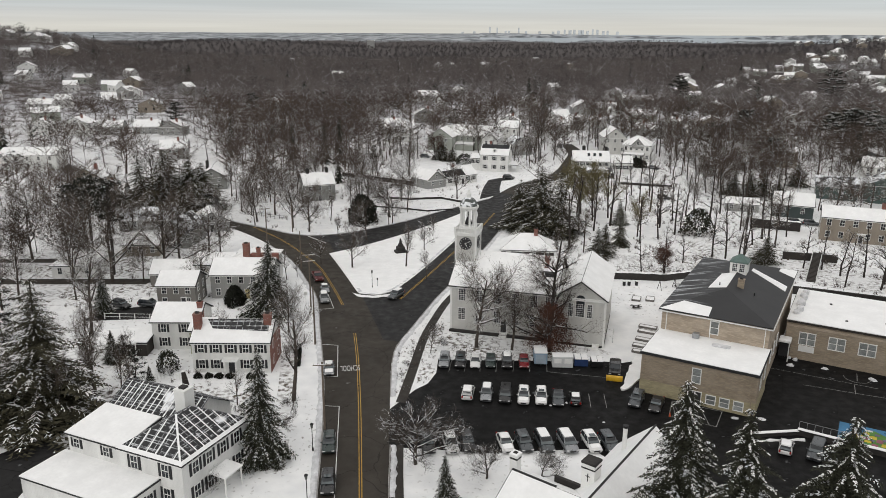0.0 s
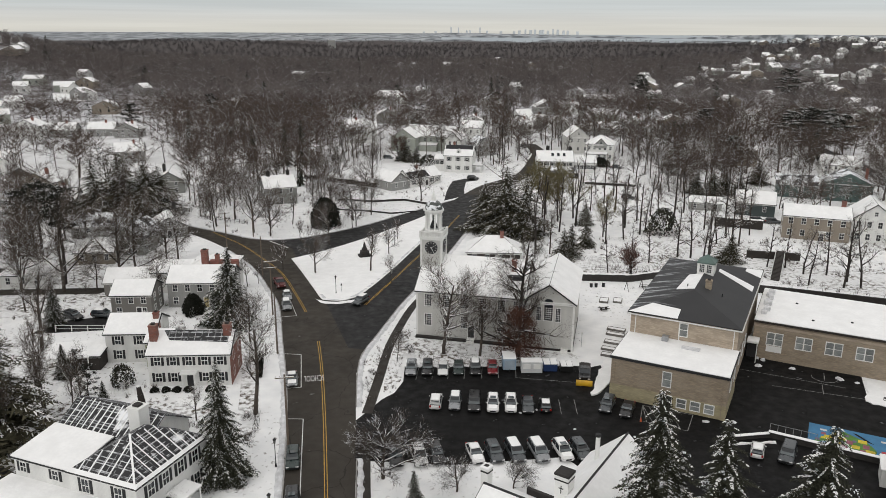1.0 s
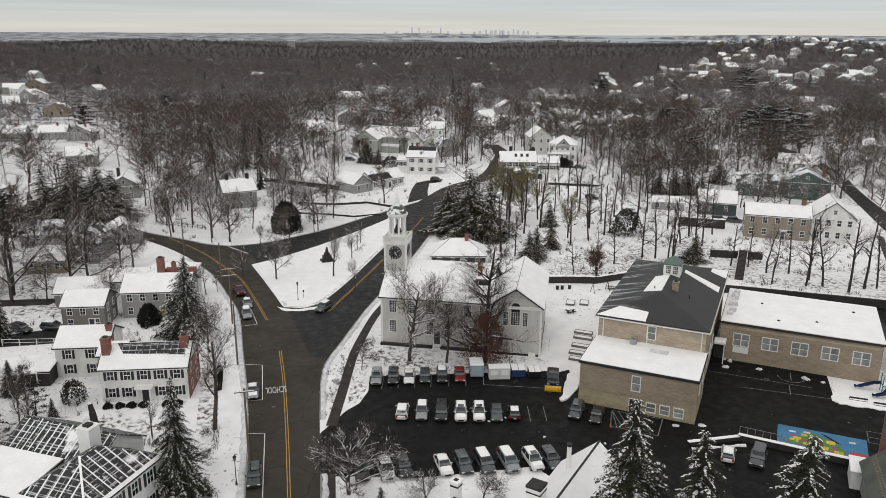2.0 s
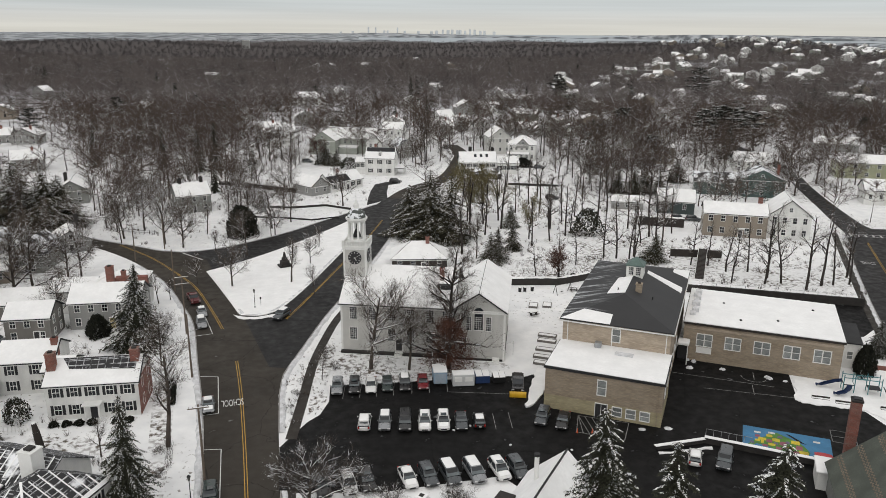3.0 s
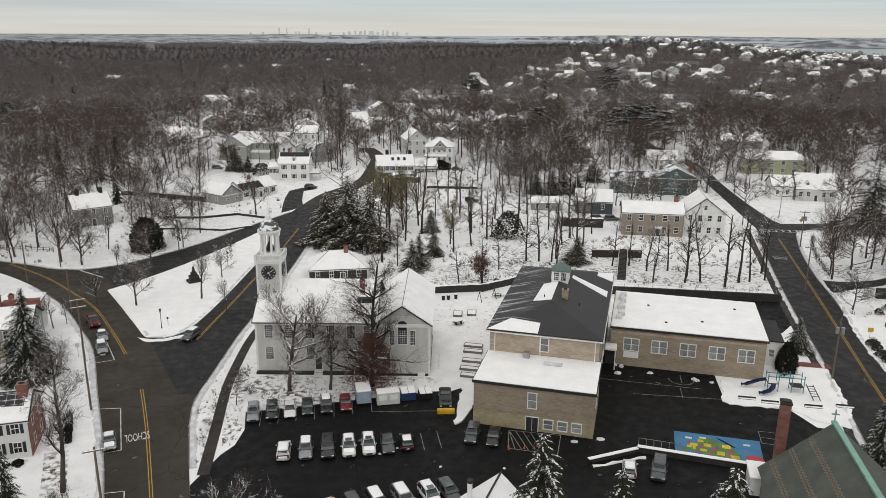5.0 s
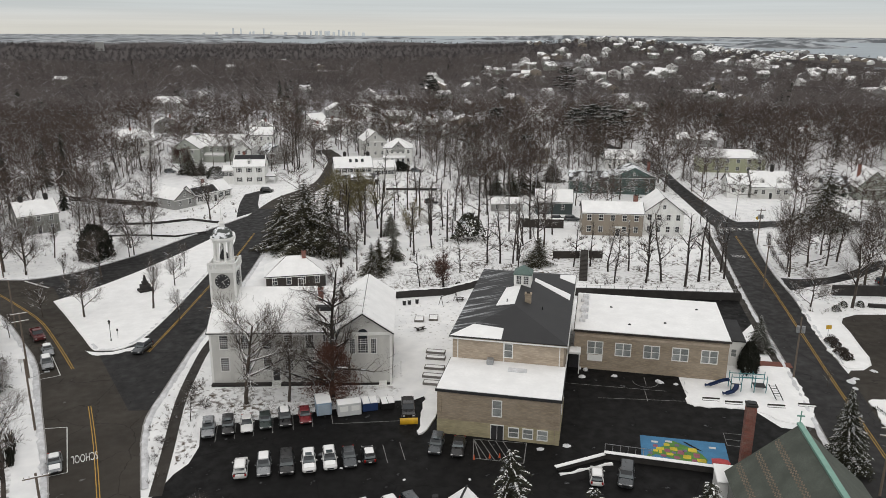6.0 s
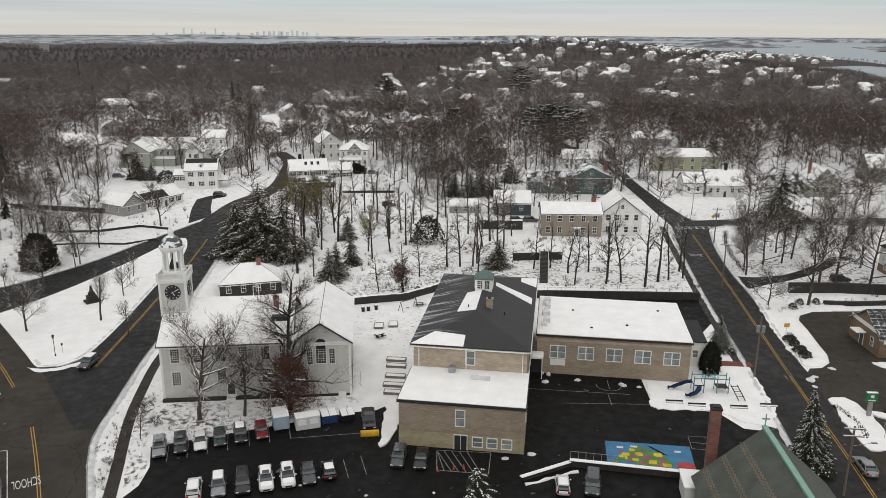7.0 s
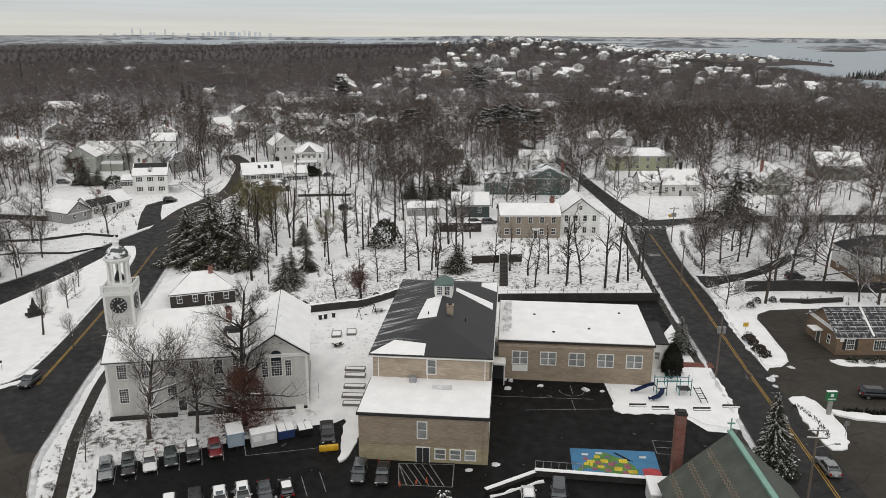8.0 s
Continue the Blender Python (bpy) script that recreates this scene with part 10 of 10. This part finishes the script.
wg = random.Random(77)
woods, near_woods, pines, far_woods = [], [], [], []
r = 150.0
while r < 1380:
    step = 6.0 + r * 0.0036
    da = math.degrees(step / r)
    az = -41.0
    while az < 66:
        a = az + wg.uniform(-0.5, 0.5) * da
        rr_ = r + wg.uniform(-0.5, 0.5) * step
        az += da
        x, y = rr_ * math.sin(radians(a)), rr_ * math.cos(radians(a))
        patch = noise.noise((x * 0.011, y * 0.011, 1.3)) * 0.5 + noise.noise((x * 0.03, y * 0.03, 4.1)) * 0.35
        if rr_ < 240:
            dens = 0.14 if x < -78 else (0.8 if x > 195 else 0.0)
        elif rr_ < 420:
            dens = (0.44 if a < -17 else 0.88 if a < -7 else (0.34 if rr_ < 345 else 0.60) if a < 16 else 0.64) + patch * 0.8
            if a > 33 and rr_ > 385:
                dens = 1.0
        else:
            dens = (0.42 if a < -17 and rr_ < 700 else (0.74 if -6 < a < 30 else 0.88) if rr_ < 760 else 0.93) + patch * 0.8
            if a > 31 and rr_ < 680:
                dens = 1.0
        if rr_ > 800 and 23 < a < 44:
            dens *= 0.62
        if wg.random() > dens or rr_ > shore(a) - 40 or in_field(rr_, a):
            continue
        if rr_ < 420 and any(inside(x, y, c) for c in CLEAR):
            continue
        if near_house(x, y):
            continue
        z = land_at(x, y)
        h = wg.uniform(11.5, 19.0) * (1.0 if rr_ > 300 else 0.92)
        if wg.random() < (0.07 if rr_ < 800 else 0.04):
            pines.append((x, y, z, h * wg.uniform(0.8, 1.15)))
        else:
            (near_woods if rr_ < 520 else woods).append((x, y, z, h))
    r += step
forest("woods", near_woods, [limbed_tree(260 + i) for i in range(8)], WOODS, "leafless grey-brown trees crowding the back gardens", 2)
forest("outer_woods", woods, [blade_tree(200 + i, 68, 0.0088) for i in range(8)], WOODS_OUTER_HAZED, "leafless brown woods among the houses", 3)
forest("conifers", pines, [plate_pine(220 + i) for i in range(5)] + [blade_conifer(226, 80)], NEEDLES_FAR, "scattered dark conifers flecked with snow", 4)
r = 1350.0
while r < 3050:
    step = 15 + (r - 1350) * 0.012
    da = math.degrees(step / r)
    az = -41.0
    while az < 66:
        a = az + wg.uniform(-0.5, 0.5) * da
        rr_ = r + wg.uniform(-0.5, 0.5) * step
        az += da
        R = true_range(rr_)
        x, y = rr_ * math.sin(radians(a)), rr_ * math.cos(radians(a))
        if R > shore(a) - 30 or wg.random() > 0.86 + 0.5 * noise.noise((a * 0.4, rr_ * 0.004, 2.0)) or (rr_ < 2200 and near_house(x, y)):
            continue
        far_woods.append((x, y, land(rr_, a) - 1.0, wg.uniform(10, 13) * rr_ / R))
    r += step
for _ in range(700):
    a, rr_ = wg.uniform(36, 51), wg.uniform(2010, 2800)
    if neck(true_range(rr_), a) > 0.2:
        far_woods.append((rr_ * math.sin(radians(a)), rr_ * math.cos(radians(a)), land(rr_, a), wg.uniform(6, 10) * rr_ / true_range(rr_)))
island_trees = []
for _ in range(420):
    a = wg.uniform(50.0, 63.0)
    rr_ = 1672 + wg.uniform(-60, 60)
    if land(rr_, a) > sea_height(rr_, a) + 0.5:
        island_trees.append((rr_ * math.sin(radians(a)), rr_ * math.cos(radians(a)), land(rr_, a) - 1.0, wg.uniform(8, 13)))
forest("distant_woods", far_woods, [blade_tree(240 + i, 34, 0.034, 0.02) for i in range(6)], WOODS_FAR_HAZED, "distant brown wooded hills", 5)


forest("island_trees", island_trees, [blade_conifer(228 + i, 60) for i in range(3)], NEEDLES_FAR, "dark evergreen trees on a low island", 7)


# single trees and brush over the gardens and slopes in between
mid = random.Random(123)
ROADS = [road_outline, right_outline, LOT_EDGE, BANK_LOT]
taken = [(ob.matrix_basis.translation.x, ob.matrix_basis.translation.y) for ob in scene.collection.objects if ob.parent is None and ob.get("category") == "tree"]


def free_spot(x, y, gap):
    if any(inside(x, y, c) for c in ROADS) or inside(x, y, ISLAND):
        return False
    for hx, hy in HOUSES:
        rr2 = math.hypot(hx, hy)
        ax, ay = hx / rr2, hy / rr2
        along, across = (x - hx) * ax + (y - hy) * ay, abs((x - hx) * ay - (y - hy) * ax)
        if -3 < along < 13 and across < 10 or -12 < along <= -3 and across < 8 and mid.random() < 0.7:
            return False
    if 146 < x < 182 and 104 < y < 134 or 116 < x < 168 and 139 < y < 156:
        return False
    if 20 < x < 70 and 255 < y < 345 and abs(x - (22 + (y - 255) * 0.43)) < 9:
        return False
    return all((x - a) ** 2 + (y - b) ** 2 > gap * gap for a, b in taken)


def spinney(n, poly, gap, h0, h1, kinds, label, group):
    xs, ys = [p[0] for p in poly], [p[1] for p in poly]
    tries = 0
    while n and tries < 4000:
        tries += 1
        x, y = mid.uniform(min(xs), max(xs)), mid.uniform(min(ys), max(ys))
        if not inside(x, y, poly) or not free_spot(x, y, gap):
            continue
        taken.append((x, y))
        plant(mid.choice(kinds), x, y, mid.uniform(h0, h1), 10, "bare_tree", label, "tree", mid, group, wide=mid.uniform(0.8, 1.1))
        n -= 1


spinney(22, [(24, 190), (60, 172), (100, 166), (96, 208), (88, 250), (98, 298), (60, 296), (34, 262)], 4.0, 10, 17, POLES + SLIM[:2], "slender leafless tree on the snowy slope", "bare trees on the slope")
spinney(28, [(-62, 212), (-40, 208), (0, 240), (12, 258), (6, 296), (-30, 300), (-62, 262)], 5.0, 10, 17, OAKS + SLIM[:2], "leafless tree on the snowy lawn beyond the green", "bare trees beyond the green")
spinney(20, [(114, 128), (150, 186), (262, 144), (250, 96), (160, 100)], 5.0, 10, 17, OAKS + SLIM, "leafless tree in a snowy garden", "bare trees in the east gardens")
spinney(26, [(-118, 96), (-72, 92), (-66, 130), (-62, 160), (-60, 190), (-66, 214), (-64, 262), (-118, 262)], 4.5, 10, 19, OAKS + SLIM, "leafless tree crowding the old houses", "bare trees among the old houses")
spinney(6, [(-34, 296), (-10, 300), (8, 322), (36, 312), (50, 340), (20, 345), (-30, 335)], 4.0, 9, 15, OAKS + SLIM, "leafless tree between old houses", "bare trees between houses")
spinney(10, [(26, 316), (46, 322), (52, 362), (30, 374)], 3.5, 12, 18, OAKS + POLES, "tall leafless tree beside the climbing street", "bare trees between houses")
spinney(14, [(62, 334), (76, 318), (102, 345), (92, 400), (68, 392)], 3.5, 12, 18, OAKS + POLES, "tall leafless tree beside the climbing street", "bare trees between houses")
spinney(6, [(-30, 330), (-8, 338), (-10, 352), (-34, 350)], 3.5, 11, 16, OAKS + POLES, "leafless tree beside the sage house", "bare trees between houses")
spinney(8, [(38, 382), (72, 392), (60, 430), (22, 424)], 4, 12, 18, OAKS + POLES, "tall leafless tree up the side street", "bare trees between houses")
spinney(10, [(74, 262), (98, 250), (150, 262), (160, 300), (100, 318), (84, 300)], 5.0, 12, 19, OAKS, "tall leafless tree behind the inn", "bare trees behind the inn")
spinney(12, [(94, 302), (135, 290), (150, 330), (140, 372), (104, 372)], 4.0, 13, 19, OAKS, "dark leafless tree in the grove behind the inn", "bare trees behind the inn")
spinney(3, [(-36, 100), (-25, 100), (-30, 140), (-42, 145), (-46, 128)], 5.0, 6, 11, OAKS + SLIM, "leafless garden tree near the street", "bare trees by the street")

tufts = []
def brush(n, poly, top=1.8):
    xs, ys = [p[0] for p in poly], [p[1] for p in poly]
    while n:
        x, y = mid.uniform(min(xs), max(xs)), mid.uniform(min(ys), max(ys))
        n -= 1
        if inside(x, y, poly) and noise.noise((x * 0.06, y * 0.06, 8.0)) > -0.15 and not any(inside(x, y, c) for c in ROADS) and not inside(x, y, ISLAND):
            tufts.append((x, y, 0.0, mid.uniform(0.4, top)))
brush(2600, [(24, 176), (50, 169), (76, 162), (112, 148), (138, 192), (96, 210), (88, 250), (98, 298), (50, 296), (34, 262)])
brush(700, [(-62, 212), (-40, 208), (0, 240), (12, 258), (6, 296), (-30, 300), (-62, 262)])
brush(1100, [(-118, 80), (-66, 96), (-34, 110), (-40, 150), (-60, 190), (-66, 214), (-64, 262), (-118, 262)])
brush(700, [(112, 128), (150, 186), (262, 144), (250, 80), (160, 90)])
brush(260, [(116, 137), (128, 133), (142, 129), (156, 123), (158, 118), (135, 127), (118, 131)], 0.9)
brush(260, [(-4, 122.5), (25, 121.8), (25, 124.5), (-1, 133)], 0.7)
brush(160, [(-11.5, 108), (-5.5, 113), (-4, 123), (-3, 140), (-9, 132), (-11.5, 124)], 0.9)


def tuft(seed):
    g = np.random.RandomState(seed)
    v, f = [], []
    for i in range(16):
        a, o = g.uniform(0, 6.283), g.uniform(0.1, 0.8)
        p = np.array([g.uniform(-0.2, 0.2), g.uniform(-0.2, 0.2), 0])
        q = p + np.array([math.cos(a) * o, math.sin(a) * o, g.uniform(0.4, 1.0)])
        s = np.array([-math.sin(a), math.cos(a), 0]) * 0.022
        k = len(v)
        v += [tuple(p - s), tuple(p + s), tuple(q)]
        f.append((k, k + 1, k + 2))
    return np.array(v, dtype=np.float32), np.array(f, dtype=np.int32)


forest("undergrowth", tufts, [tuft(300 + i) for i in range(6)], WOODS, "dead brush and stalks poking through snow", 6)
